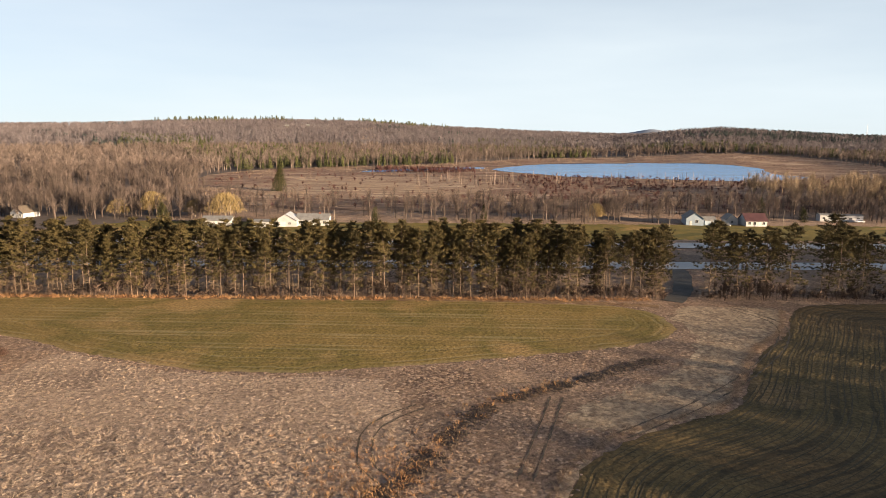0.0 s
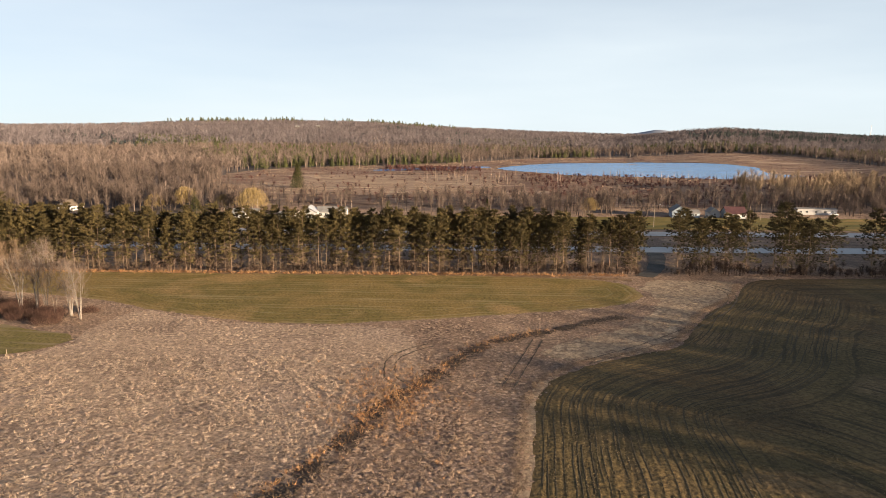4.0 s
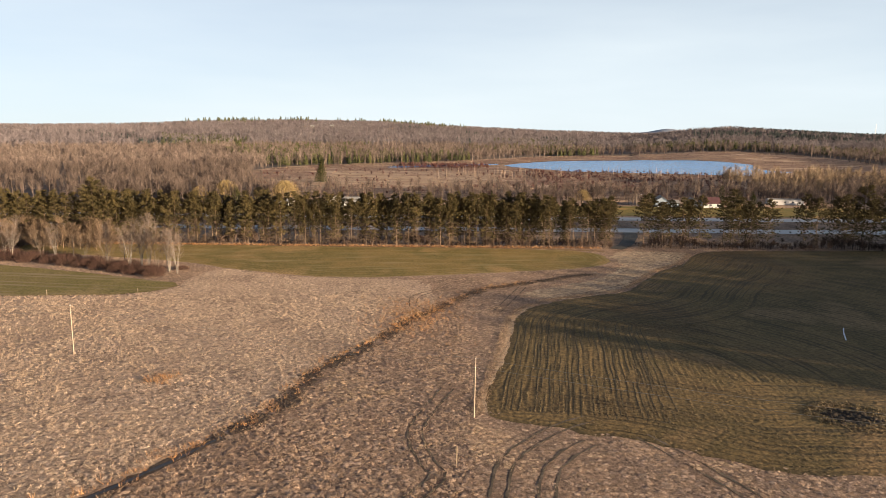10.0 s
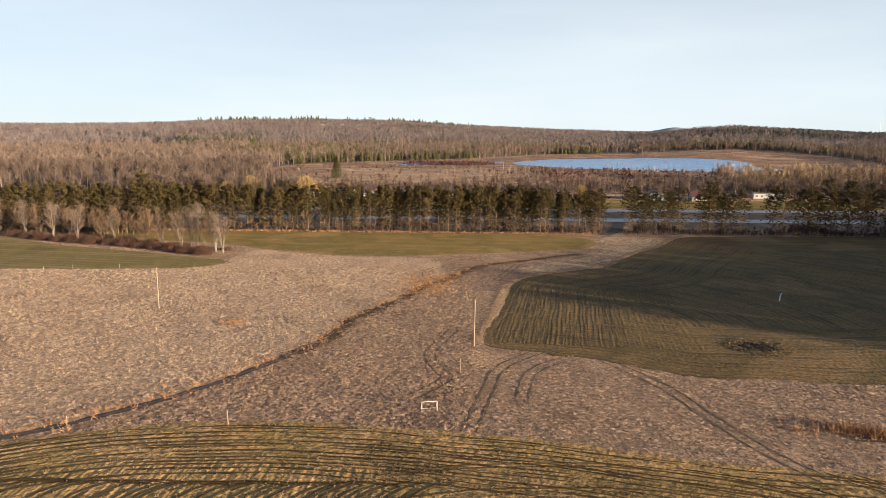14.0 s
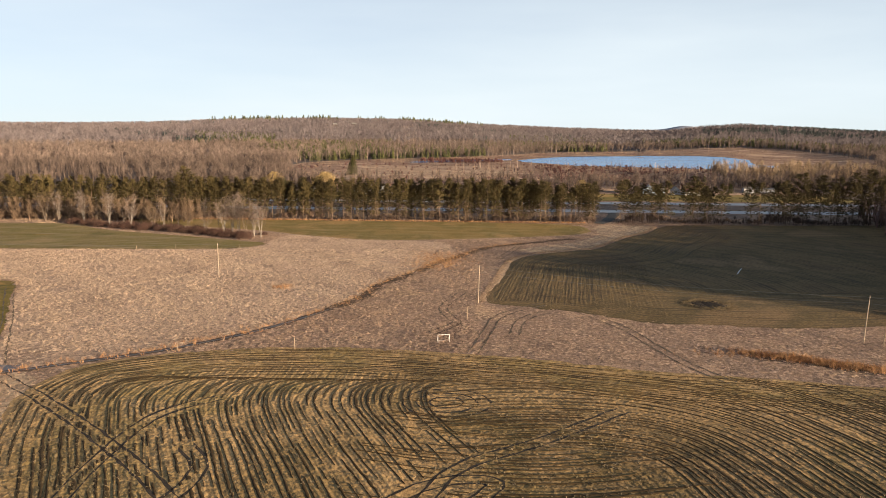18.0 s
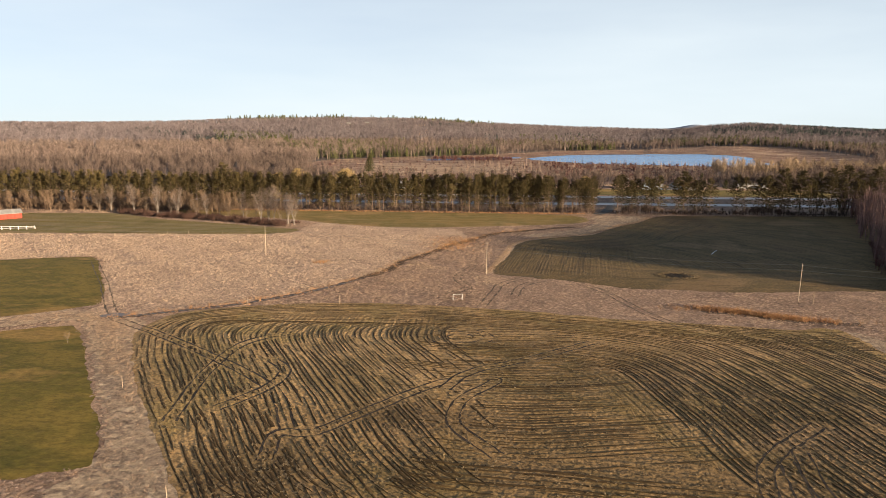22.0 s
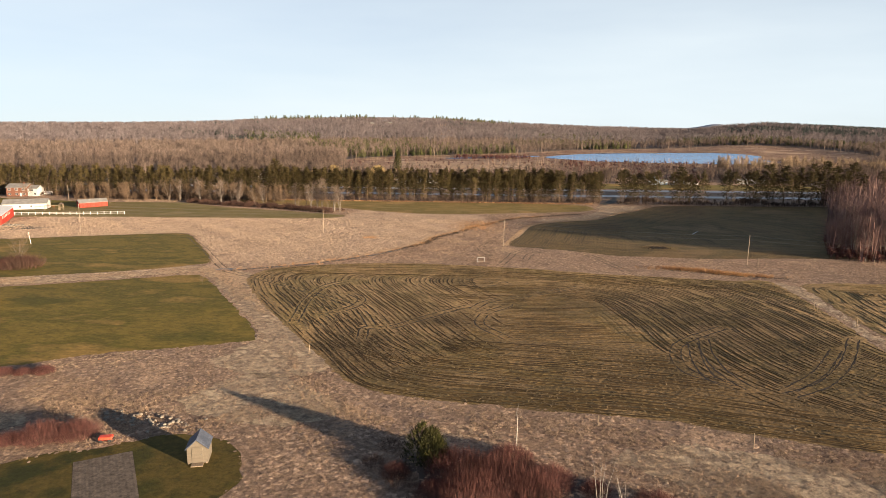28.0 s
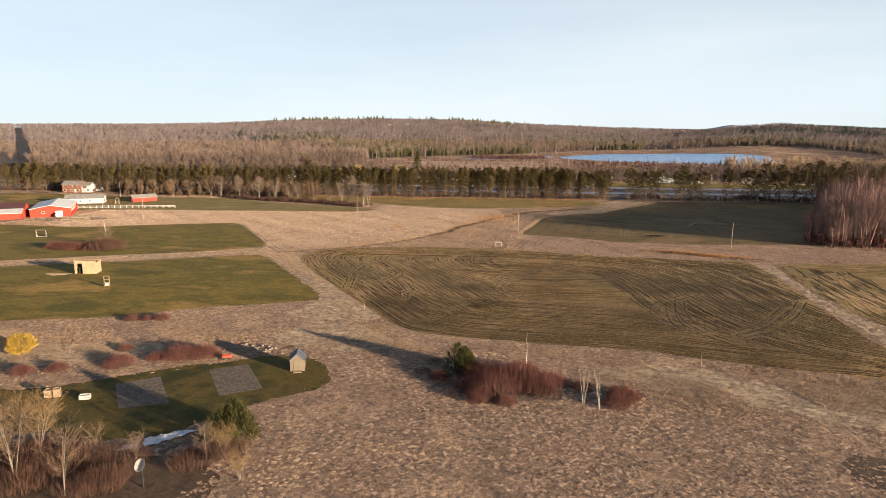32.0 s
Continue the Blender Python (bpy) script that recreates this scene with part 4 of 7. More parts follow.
def cedar(name, label, seed, height, radius, n=420, stuff=CEDAR):
    """A dense small evergreen of upswept sprays."""
    rng = np.random.default_rng(seed)
    root = empty(name, label, "tree", 0, 0, 0)
    bm = bmesh.new()
    tube(bm, [(0, 0, -0.1), (0.05, 0, height * 0.5), (0, 0.03, height * 0.92)], [0.14, 0.09, 0.02], 6)
    part("trunk", bm, GREYBARK, root)
    bits = []
    lobes = [(rng.uniform(0, 6.283), rng.uniform(0.3, 0.6) * radius, rng.uniform(0.65, 1.0)) for _ in range(5)]
    for _ in range(4 * n):
        a0, off, hh = lobes[rng.integers(0, 5)]
        q, a = rng.uniform(0.03, 1), rng.uniform(0, 6.283)
        rad = radius * 0.62 * (1 - q * q) ** 0.6 * rng.uniform(0.5, 1.05)
        c = np.array((math.cos(a0) * off * (1 - q * 0.6) + math.cos(a) * rad, math.sin(a0) * off * (1 - q * 0.6) + math.sin(a) * rad, q * height * hh))
        d = np.array((math.cos(a) * 0.5, math.sin(a) * 0.5, 0.9)) + rng.normal(0, 0.35, 3)
        d *= rng.uniform(0.3, 0.62) / np.linalg.norm(d)
        bits.append(sliver(rng, c - d * 0.5, c + d, 0.13, 0.0))
        bits.append(sliver(rng, c - d * 0.4, c + d * 0.8, 0.11, 0.0))
    part("crown", bm_pieces(bits), stuff, root)
    return root


def placed(ob, x, y, rz=0.0, s=1.0, z=None):
    ob.matrix_basis = pose(x, y, gz(x, y) if z is None else z, 0, 0, rz) @ Matrix.Scale(s, 4)
    return ob


def again(ob, x, y, rz=0.0, s=1.0):
    """A copy at another place, turned and scaled."""
    c = copy_thing(ob, Matrix.Identity(4))
    return placed(c, x, y, rz, s)


def house(name, label, cat, x, y, rz, w, d, h, rise, wall_mat, roof_mat, windows=(), doors=(), over=0.4, chimney=False, trim=WHITEWOOD, door_mat=None, z=None, along="x"):
    """A gabled building, ridge along its width. windows and doors: (side, u, z, width, height); sides f, b, l, r."""
    root = empty(name, label, cat, x, y, gz(x, y) - 0.05 if z is None else z, rz)
    bm = bmesh.new()
    prof = [(-d / 2, 0), (d / 2, 0), (d / 2, h), (0, h + rise), (-d / 2, h)]
    a = [bm.verts.new((-w / 2, p, q)) for p, q in prof]
    b = [bm.verts.new((w / 2, p, q)) for p, q in prof]
    bm.faces.new(a[::-1]), bm.faces.new(b)
    for k in range(5):
        bm.faces.new((a[k], a[(k + 1) % 5], b[(k + 1) % 5], b[k]))
    wall = part("wall", bm, wall_mat, root)
    for sgn in (-1, 1):
        bm = bmesh.new()
        slope = rise / (d / 2)
        y0, y1 = sgn * (d / 2 + over), 0.0
        z0, z1 = h - slope * over + 0.03, h + rise + 0.03
        vs = []
        for xx in (-w / 2 - over, w / 2 + over):
            vs.append([bm.verts.new((xx, y0, z0)), bm.verts.new((xx, y1, z1)), bm.verts.new((xx, y1, z1 + 0.14)), bm.verts.new((xx, y0, z0 + 0.14))])
        bm.faces.new(vs[0][::-1]), bm.faces.new(vs[1])
        for k in range(4):
            bm.faces.new((vs[0][k], vs[0][(k + 1) % 4], vs[1][(k + 1) % 4], vs[1][k]))
        bmesh.ops.recalc_face_normals(bm, faces=bm.faces[:])
        part("roof", bm, roof_mat, root)
    turns = {"f": pose(0, -d / 2, 0), "b": pose(0, d / 2, 0, 0, 0, 180), "l": pose(-w / 2, 0, 0, 0, 0, -90), "r": pose(w / 2, 0, 0, 0, 0, 90)}
    for side, u, zz, ww, hh in windows:
        fr = part("window", boxes((-ww / 2 - 0.1, ww / 2 + 0.1, -0.06, 0.03, -0.1, 0), (-ww / 2 - 0.1, ww / 2 + 0.1, -0.05, 0.03, hh, hh + 0.1), (-ww / 2 - 0.1, -ww / 2, -0.05, 0.03, 0, hh), (ww / 2, ww / 2 + 0.1, -0.05, 0.03, 0, hh)), trim, root, "white window frame", turns[side] @ pose(u, 0, zz))
        part("pane", boxes((-ww / 2, ww / 2, -0.02, 0.02, 0, hh)), PANE, fr)
        part("glazing_bar", boxes((-0.03, 0.03, -0.04, -0.015, 0, hh)), trim, fr)
    for side, u, zz, ww, hh in doors:
        dr = part("door", bevelled(boxes((-ww / 2, ww / 2, -0.06, 0.03, 0, hh)), 0.02), door_mat or trim, root, "", turns[side] @ pose(u, 0, zz))
        part("handle", boxes((ww / 2 - 0.2, ww / 2 - 0.12, -0.11, -0.05, hh * 0.45, hh * 0.52)), WIRE, dr)
    if chimney:
        part("chimney", boxes((w * 0.18, w * 0.18 + 0.7, -0.35, 0.35, h + rise * 0.4, h + rise + 0.9)), BRICKWALL, root)
    return root


# ---- pine belt ----
rng_p = np.random.default_rng(7)
pines_l = [pine(100 + k, 18.0, lo, 1.2 + 0.12 * (k % 4), 9) for k, lo in enumerate((0.26, 0.4, 0.2, 0.34, 0.15, 0.44))]
pines_r = [pine(120 + k, 19.0, lo, 1.9, 13) for k, lo in enumerate((0.2, 0.28, 0.16))]
spots = []
for row, y0 in enumerate((149.5, 153.0, 156.5)):
    x = -352 + row * 1.3
    while x < 55.5:
        bend = 0.0003 * max(0.0, -60 - x) ** 2 * 0.35
        if row < 2 or rng_p.uniform() < 0.45:
            spots.append((x + rng_p.normal(0, 0.95), y0 + bend + rng_p.normal(0, 0.7), 0))
        x += 2.6 if x > -130 else 3.6
for x, y, s in ((66, 151, 1), (69, 155, 1), (72.5, 150, 1), (76, 153, 1), (80, 151, 1), (84, 156, 1), (86, 150.5, 1), (95, 152, 1), (97.5, 149, 1.05), (101, 153, 1), (104, 150, 1), (108, 154, 1), (111, 151, 1), (124, 152, 1), (127, 149.5, 1), (135, 153, 1), (138, 150, 1.1), (142, 152, 1), (146, 149, 1), (150, 154, 1.1), (154, 151, 1), (158, 149, 1.1), (163, 153, 1), (168, 150, 1), (174, 152, 1.1), (181, 150, 1), (188, 153, 1), (196, 151, 1), (205, 152, 1.1), (140, 156, 1.15), (148, 157, 1.2), (156, 155, 1.2), (165, 157, 1.25), (171, 155, 1.2), (178, 156, 1.25), (185, 157, 1.2), (192, 155, 1.2), (212, 152, 1.2), (220, 155, 1.2), (229, 152, 1.2), (238, 154, 1.2), (248, 152, 1.2), (100, 157, 1.05), (106, 158, 1.0), (74, 157, 1.0), (82, 154, 0.95)):
    spots.append((x, y, s))
spots += [(-128, 153, 1.12), (-133, 150, 1.2), (-122, 156, 1.1)]
used = set()
for x, y, s in spots:
    pool = pines_r if s else pines_l
    k = int(rng_p.integers(0, len(pool)))
    size = rng_p.uniform(0.84, 1.07) * (s or 1)
    if (s > 0, k) not in used:
        used.add((s > 0, k))
        placed(pool[k], x, y, rng_p.uniform(0, 360), size)
    else:
        again(pool[k], x, y, rng_p.uniform(0, 360), size)

# undergrowth under the belt
BUSH = [far_bare(200 + k, 26, 0.05) for k in range(5)]
n = 1600
ux = rng_p.uniform(-350, 200, n)
ux = ux[(ux < 55) | (ux > 64)]
uy = 147.5 + np.abs(rng_p.normal(0, 5, len(ux))) + 0.0001 * np.maximum(0, -60 - ux) ** 2
V, F = tile(BUSH, np.stack([ux, uy, ground_z(ux, uy)], 1), rng_p.uniform(0.6, 2.2, len(ux)) + 3.4 * clump(ux, uy, 5, 1.9) ** 2, rng_p.uniform(0, 6.28, len(ux)), rng_p, rng_p.uniform(2.0, 5.0, len(ux)))
tagged(mesh_np("belt_undergrowth", V, F, BROWNTWIG), "brown brush under the pine belt", "undergrowth", kind="stuff")

n = 620
ux = rng_p.uniform(-352, -118, n)
uy = 151 + rng_p.uniform(0, 14, n) + 0.0001 * np.maximum(0, -60 - ux) ** 2
V, F = tile([far_bare(230 + k, 34, 0.014, 0.7) for k in range(5)], np.stack([ux, uy, ground_z(ux, uy)], 1), rng_p.uniform(6, 13, n), rng_p.uniform(0, 6.28, n), rng_p, rng_p.uniform(5, 9, n))
tagged(mesh_np("belt_saplings", V, F, DEADTWIG), "brown leafless saplings crowding the pine belt", "undergrowth", kind="stuff")

# ---- roadside trees and marsh edge ----
n = 1300
rx, ry = rng_p.uniform(-230, 350, n), rng_p.uniform(286, 345, n)
keep = (rng_p.uniform(0, 1, n) < np.where(rx > 150, 1.0, np.where(rx > 20, 0.75, np.where(rx < -95, 0.95, 0.45)))) & ~((rx > -80) & (rx < -40) & (ry < 300))
keep &= ~((rx > 105) & (rx < 205) & (ry < 306))
rx, ry = rx[keep], ry[keep]
V, F = tile([far_bare(300 + k, 44, 0.012) for k in range(6)], np.stack([rx, ry, ground_z(rx, ry)], 1), rng_p.uniform(6, 13, len(rx)), rng_p.uniform(0, 6.28, len(rx)), rng_p, rng_p.uniform(7, 13, len(rx)))
tagged(mesh_np("roadside_trees", V, F, NEARTWIG), "leafless trees between the road houses and the marsh", "woods", kind="stuff")
n = 260
px_, py_ = rng_p.uniform(195, 330, n), rng_p.uniform(340, 430, n)
V, F = tile([far_bare(320 + k, 60, 0.013) for k in range(5)], np.stack([px_, py_, ground_z(px_, py_)], 1), rng_p.uniform(9, 17, n), rng_p.uniform(0, 6.28, n), rng_p, rng_p.uniform(8, 13, n))
tagged(mesh_np("poplar_stand", V, F, TANTWIG), "pale tan leafless poplars by the marsh", "woods", kind="stuff")
n = 2600
mx, my = rng_p.uniform(-170, 430, n), rng_p.uniform(330, 560, n)
keep = inside(mx, my, marsh_poly) & ~inside(mx, my, lake_poly) & (rng_p.uniform(0, 1, n) < np.where(mx > 60, 0.95, np.where(my < 380, 0.7, 0.12)))
mx, my = mx[keep], my[keep]
V, F = tile(BUSH, np.stack([mx, my, ground_z(mx, my) + 0.2], 1), rng_p.uniform(1.2, 3.5, len(mx)), rng_p.uniform(0, 6.28, len(mx)), rng_p, rng_p.uniform(4, 9, len(mx)))
tagged(mesh_np("marsh_shrubs", V, F, REDTWIG), "reddish leafless shrubs across the marsh", "shrubs", kind="stuff")
n = 15000
tx, ty = rng_p.uniform(-180, 470, n), rng_p.uniform(330, 900, n)
keep = inside(tx, ty, marsh_poly) & ~inside(tx, ty, lake_poly)
tx, ty = tx[keep], ty[keep]
MTUFT = [tuft(780 + k, 6, 0.7, 0.25) for k in range(6)]
for nm, mt, lab, sel in (("marsh_tussocks", STRAWTUFT, "straw coloured tussocks across the marsh", clump(tx, ty, 14, 1.1) > 0.5), ("marsh_heath", REDTWIG, "low reddish heath across the marsh", clump(tx, ty, 14, 1.1) <= 0.5)):
    k = int(sel.sum())
    V, F = tile(MTUFT, np.stack([tx, ty, ground_z(tx, ty) + 0.2], 1)[sel], rng_p.uniform(0.35, 0.9, k), rng_p.uniform(0, 6.28, k), rng_p, rng_p.uniform(0.8, 2.0, k))
    tagged(mesh_np(nm, V, F, mt), lab, "marsh", kind="stuff")
n = 260
ix, iy = rng_p.uniform(-60, 35, n), rng_p.uniform(585, 645, n)
V, F = tile(BUSH, np.stack([ix, iy, ground_z(ix, iy) + 0.2], 1), rng_p.uniform(2, 5.5, n), rng_p.uniform(0, 6.28, n), rng_p, rng_p.uniform(4, 8, n))
tagged(mesh_np("flooded_brush", V, F, REDTWIG), "purplish brush standing in the inlet", "shrubs", kind="stuff")
n = 520
sx, sy = rng_p.uniform(-20, 330, n), rng_p.uniform(455, 545, n)
keep = ~inside(sx, sy, lake_poly)
sx, sy = sx[keep], sy[keep]
SNAG = [gather([sliver(np.random.default_rng(400 + k), (0, 0, 0), (0.02, 0.01, 1), 0.05, 0.02), sliver(np.random.default_rng(420 + k), (0, 0, 0.4), (0.12, 0.05, 0.7), 0.02, 0)]) for k in range(4)]
V, F = tile(SNAG, np.stack([sx, sy, ground_z(sx, sy)], 1), rng_p.uniform(3, 8, len(sx)), rng_p.uniform(0, 6.28, len(sx)), rng_p)
tagged(mesh_np("marsh_snags", V, F, BIRCHTWIG), "pale dead snags standing in the marsh", "dead trees", kind="stuff")
tall = cedar("lone_pine", "tall dark pine standing alone in the marsh", 31, 17.0, 5.4, 1500)
placed(tall, -101.7, 411)
for k, (x, y, hgt) in enumerate(((-29, 272, 8.5), (-124, 283, 10.5), (20, 300, 7), (170, 296, 8), (160, 318, 10))):
    placed(cedar("spruce_tree", "dark spruce near the roadside houses", 40 + k, hgt, hgt * 0.3, 260), x, y)


def willow(seed, height, radius, n=5200):
    rng = np.random.default_rng(seed)
    root = empty("willow_tree", "rounded willow with golden leafless twigs", "tree", 0, 0, 0, group="golden willows")
    bm = bmesh.new()
    tube(bm, [(0, 0, -0.2), (0.1, 0, height * 0.3), (0.3, 0.2, height * 0.6)], [0.45, 0.35, 0.15], 7)
    for a in (0.3, 1.7, 3.1, 4.4, 5.6):
        tube(bm, [(0.1, 0, height * 0.25), (math.cos(a) * radius * 0.4, math.sin(a) * radius * 0.4, height * 0.6), (math.cos(a) * radius * 0.6, math.sin(a) * radius * 0.6, height * 0.85)], [0.25, 0.14, 0.04], 5)
    part("trunk", bm, GREYBARK, root)
    bits = []
    for _ in range(n):
        a, u = rng.uniform(0, 6.283), rng.uniform(0.05, 1)
        lob = 1 + 0.16 * math.sin(3 * a + seed) + 0.1 * math.sin(7 * a)
        rad = radius * lob * math.sqrt(1 - (u * 0.95) ** 2) * rng.uniform(0.3, 1.0)
        top = np.array((math.cos(a) * rad, math.sin(a) * rad, height * (0.3 + 0.68 * u) * rng.uniform(0.9, 1.05)))
        bits.append(sliver(rng, top, top + np.array((math.cos(a) * 0.5, math.sin(a) * 0.5, -rng.uniform(0.6, 1.8))), 0.11, 0))
    part("crown", bm_pieces(bits), GOLDTWIG, root)
    return root


w0 = placed(willow(1, 11.5, 6.8), -137, 303)
placed(willow(2, 12.5, 8.0), -99, 291)
again(w0, -150, 297, 70, 0.75)
again(w0, -116, 300, 200, 0.7)
again(w0, 72, 297, 130, 0.72)

# ---- houses along the road ----
house("white_ranch_house", "long white ranch house with a grey shingle roof", "house", -56, 276, 0, 13.6, 8, 2.7, 2.1, SIDING, SHINGLE, [("f", u, 1.0, 1.3, 1.2) for u in (-5.2, -2.4, 2.6, 5.2)], [("f", 0.2, 0.1, 1.0, 2.05)], chimney=True)
house("white_gable_house", "white gabled garage with a pale roof", "garage", -66.5, 273, 90, 9, 9, 2.8, 2.6, SIDING, TINROOF, [("l", 1.5, 1.0, 1.0, 1.0)], [("l", -1.5, 0.05, 2.6, 2.2)])
house("white_shed", "small plain white roadside shed", "shed", -75.5, 266.5, 0, 7.2, 5, 2.7, 0.7, SIDING, SHINGLE, [("f", 2, 1, 0.8, 0.8)], [("f", -1.5, 0.05, 1.6, 2.0)])
house("small_white_house", "low white house with a grey roof among willows", "house", -96, 272, 0, 12, 7, 2.5, 1.5, SIDING, SHINGLE, [("f", u, 1.0, 1.1, 1.1) for u in (-3.5, 3.5)], [("f", 0, 0.1, 1.0, 2.0)])
house("far_white_house", "white gabled house with a brown roof", "house", -191, 293, 75, 9, 7, 2.7, 2.7, SIDING, BROWNROOF, [("l", 0, 2.8, 1.0, 1.1), ("l", -2, 0.9, 1.0, 1.2), ("l", 2, 0.9, 1.0, 1.2)], [])
house("blue_house", "pale blue gabled house with a grey roof", "house", 114.5, 288, 80, 11, 7.5, 3.2, 2.6, BLUESIDING, SHINGLE, [("l", 0.8, 1.3, 1.3, 1.4)], [("l", -1.8, 0.1, 1.0, 2.0)])
house("blue_annexe", "low grey annexe beside the blue house", "annexe", 121, 286.5, 0, 5, 6, 2.3, 1.3, BLUESIDING, SHINGLE, [("f", 0.6, 1, 0.9, 0.9)], [])
house("white_cabin", "small white cabin beside the red roofed house", "cabin", 132, 289, 85, 7, 5, 2.6, 2.0, SIDING, SHINGLE, [("l", 0, 1, 0.9, 1.0)], [])
house("red_roof_house", "white house with a steep dark red roof", "house", 140.5, 284.5, 0, 9.5, 8, 2.6, 2.9, SIDING, REDROOF, [("f", u, 0.9, 1.2, 1.2) for u in (-3.2, -0.9, 3.2)], [("f", 1.2, 0.1, 0.95, 2.0)])
house("mobile_home", "long white mobile home with dark skirting", "mobile home", 190.5, 301.5, -7, 19.5, 4.4, 3.0, 0.5, SIDING, SHINGLE, [("f", u, 1.2, 1.2, 0.9) for u in (-8, -5, -0.5, 4, 7.5)], [("f", 2, 0.4, 0.9, 2.0)], over=0.15)


def vehicle(name, label, cat, x, y, rz, ln, wd, ht, paint, van=False):
    """A parked vehicle: rounded body, glasshouse, four wheels."""
    root = empty(name, label, cat, x, y, gz(x, y) + 0.08, rz)
    part("body", bevelled(boxes((-ln / 2, ln / 2, -wd / 2, wd / 2, 0.35, ht * 0.58)), 0.12), paint, root)
    bm = bmesh.new()
    c0, c1 = (-0.48, 0.30) if van else (-0.25, 0.28)
    vs = box(bm, ln * c0, ln * c1, -wd * 0.46, wd * 0.46, ht * 0.57, ht)
    for v in vs[4:]:
        v.co.x = v.co.x * 0.86
        v.co.y *= 0.86
    part("cabin", bm, paint, root)
    part("windscreen", boxes((ln * c0 * 0.9, ln * c1 * 0.9, -wd * 0.465, wd * 0.465, ht * 0.66, ht * 0.9)), PANE, root)
    for sx in (-0.32, 0.32):
        for sy in (-1, 1):
            bm = bmesh.new()
            bmesh.ops.create_cone(bm, cap_ends=True, segments=14, radius1=0.34, radius2=0.34, depth=0.22, matrix=pose(ln * sx, sy * (wd / 2 - 0.06), 0.34, 90))
            wheel = part("wheel", bm, RUBBER, root)
            bm = bmesh.new()
            bmesh.ops.create_cone(bm, cap_ends=True, segments=10, radius1=0.19, radius2=0.19, depth=0.24, matrix=pose(ln * sx, sy * (wd / 2 - 0.05), 0.34, 90))
            part("rim", bm, TINROOF, wheel)
    return root


vehicle("parked_car", "dark parked car beside the blue house", "car", 127, 281, 10, 4.4, 1.8, 1.5, CARDARK)
vehicle("white_car", "white parked car before the mobile home", "car", 197, 296.5, -5, 4.4, 1.8, 1.5, CARWHITE)

# ---- farm to the west ----
RZ = -30.0
house("red_barn", "big red barn with a pale sheet metal roof", "barn", -228.5, 43, 120, 34, 17, 4.3, 1.6, REDWALL, WHITETIN, [("f", u, 2.6, 1.0, 1.0) for u in (-13, -9.5, -6, -2.5, 1, 4.5)] + [("l", -3, 2.2, 1.2, 0.9)], [("l", 3.5, 0.05, 3.0, 3.2)], over=0.3)
house("barn_wing", "red barn wing with a rusty red roof", "barn", -239, 25, 30, 15, 14, 4.4, 2.4, REDWALL, REDROOF, [], [("f", 4, 0.05, 1.2, 2.2)], over=0.3)
house("long_red_shed", "low red shed with a ribbed grey metal roof", "shed", -243.5, 11, 32, 36, 8, 2.8, 1.5, REDWALL, TINROOF, [("f", u, 1.2, 1.2, 0.8) for u in (-10, -4, 2, 8)], [], over=0.5)
house("white_farmhouse", "long white single storey farmhouse with grey roof", "house", -247, 94, 24, 20, 9, 3.0, 1.9, SIDING, SHINGLE, [("f", u, 1.1, 0.8, 0.9) for u in (-6, -2, 3)] + [("l", -1.5, 1, 1.1, 1.1), ("l", 1.8, 1, 1.1, 1.1)], [("f", 8.2, 0.1, 1.6, 2.1)])
house("brick_house", "two storey brown brick house with white windows", "house", -294, 152, 8, 12, 9, 5.4, 1.9, BRICKWALL, SHINGLE, [("f", u, zz, 1.6, 1.2) for u in (-4.2, 0, 4.2) for zz in (0.9, 3.6)] + [("l", 0, 3.6, 1.2, 1.1)], [("f", 2.4, 0.1, 1.0, 2.05)], chimney=True)
house("house_extension", "white two storey extension of the brick house", "house", -285.2, 153.5, 8, 5.6, 8, 4.6, 1.7, SIDING, SHINGLE, [("f", -0.6, 3.0, 2.2, 1.2), ("f", 1.4, 0.9, 1.2, 1.2)], [])
house("brown_garage", "brown garage with a broad grey roof", "garage", -277.5, 167, 4, 15, 8, 2.5, 1.7, BRICKWALL, SHINGLE, [], [("f", 4.5, 0.05, 2.6, 2.2)], over=0.8)
vehicle("white_van", "white van parked before the brown garage", "van", -279.5, 157, 5, 6.0, 2.1, 2.3, CARWHITE, True)
house("red_shed", "red shed with a dark gable and grey roof", "shed", -219.5, 107, 46, 13.6, 6.0, 2.5, 1.5, REDWALL, SHINGLE, [], [("l", 0.6, 0.05, 1.5, 2.0)], over=0.35)


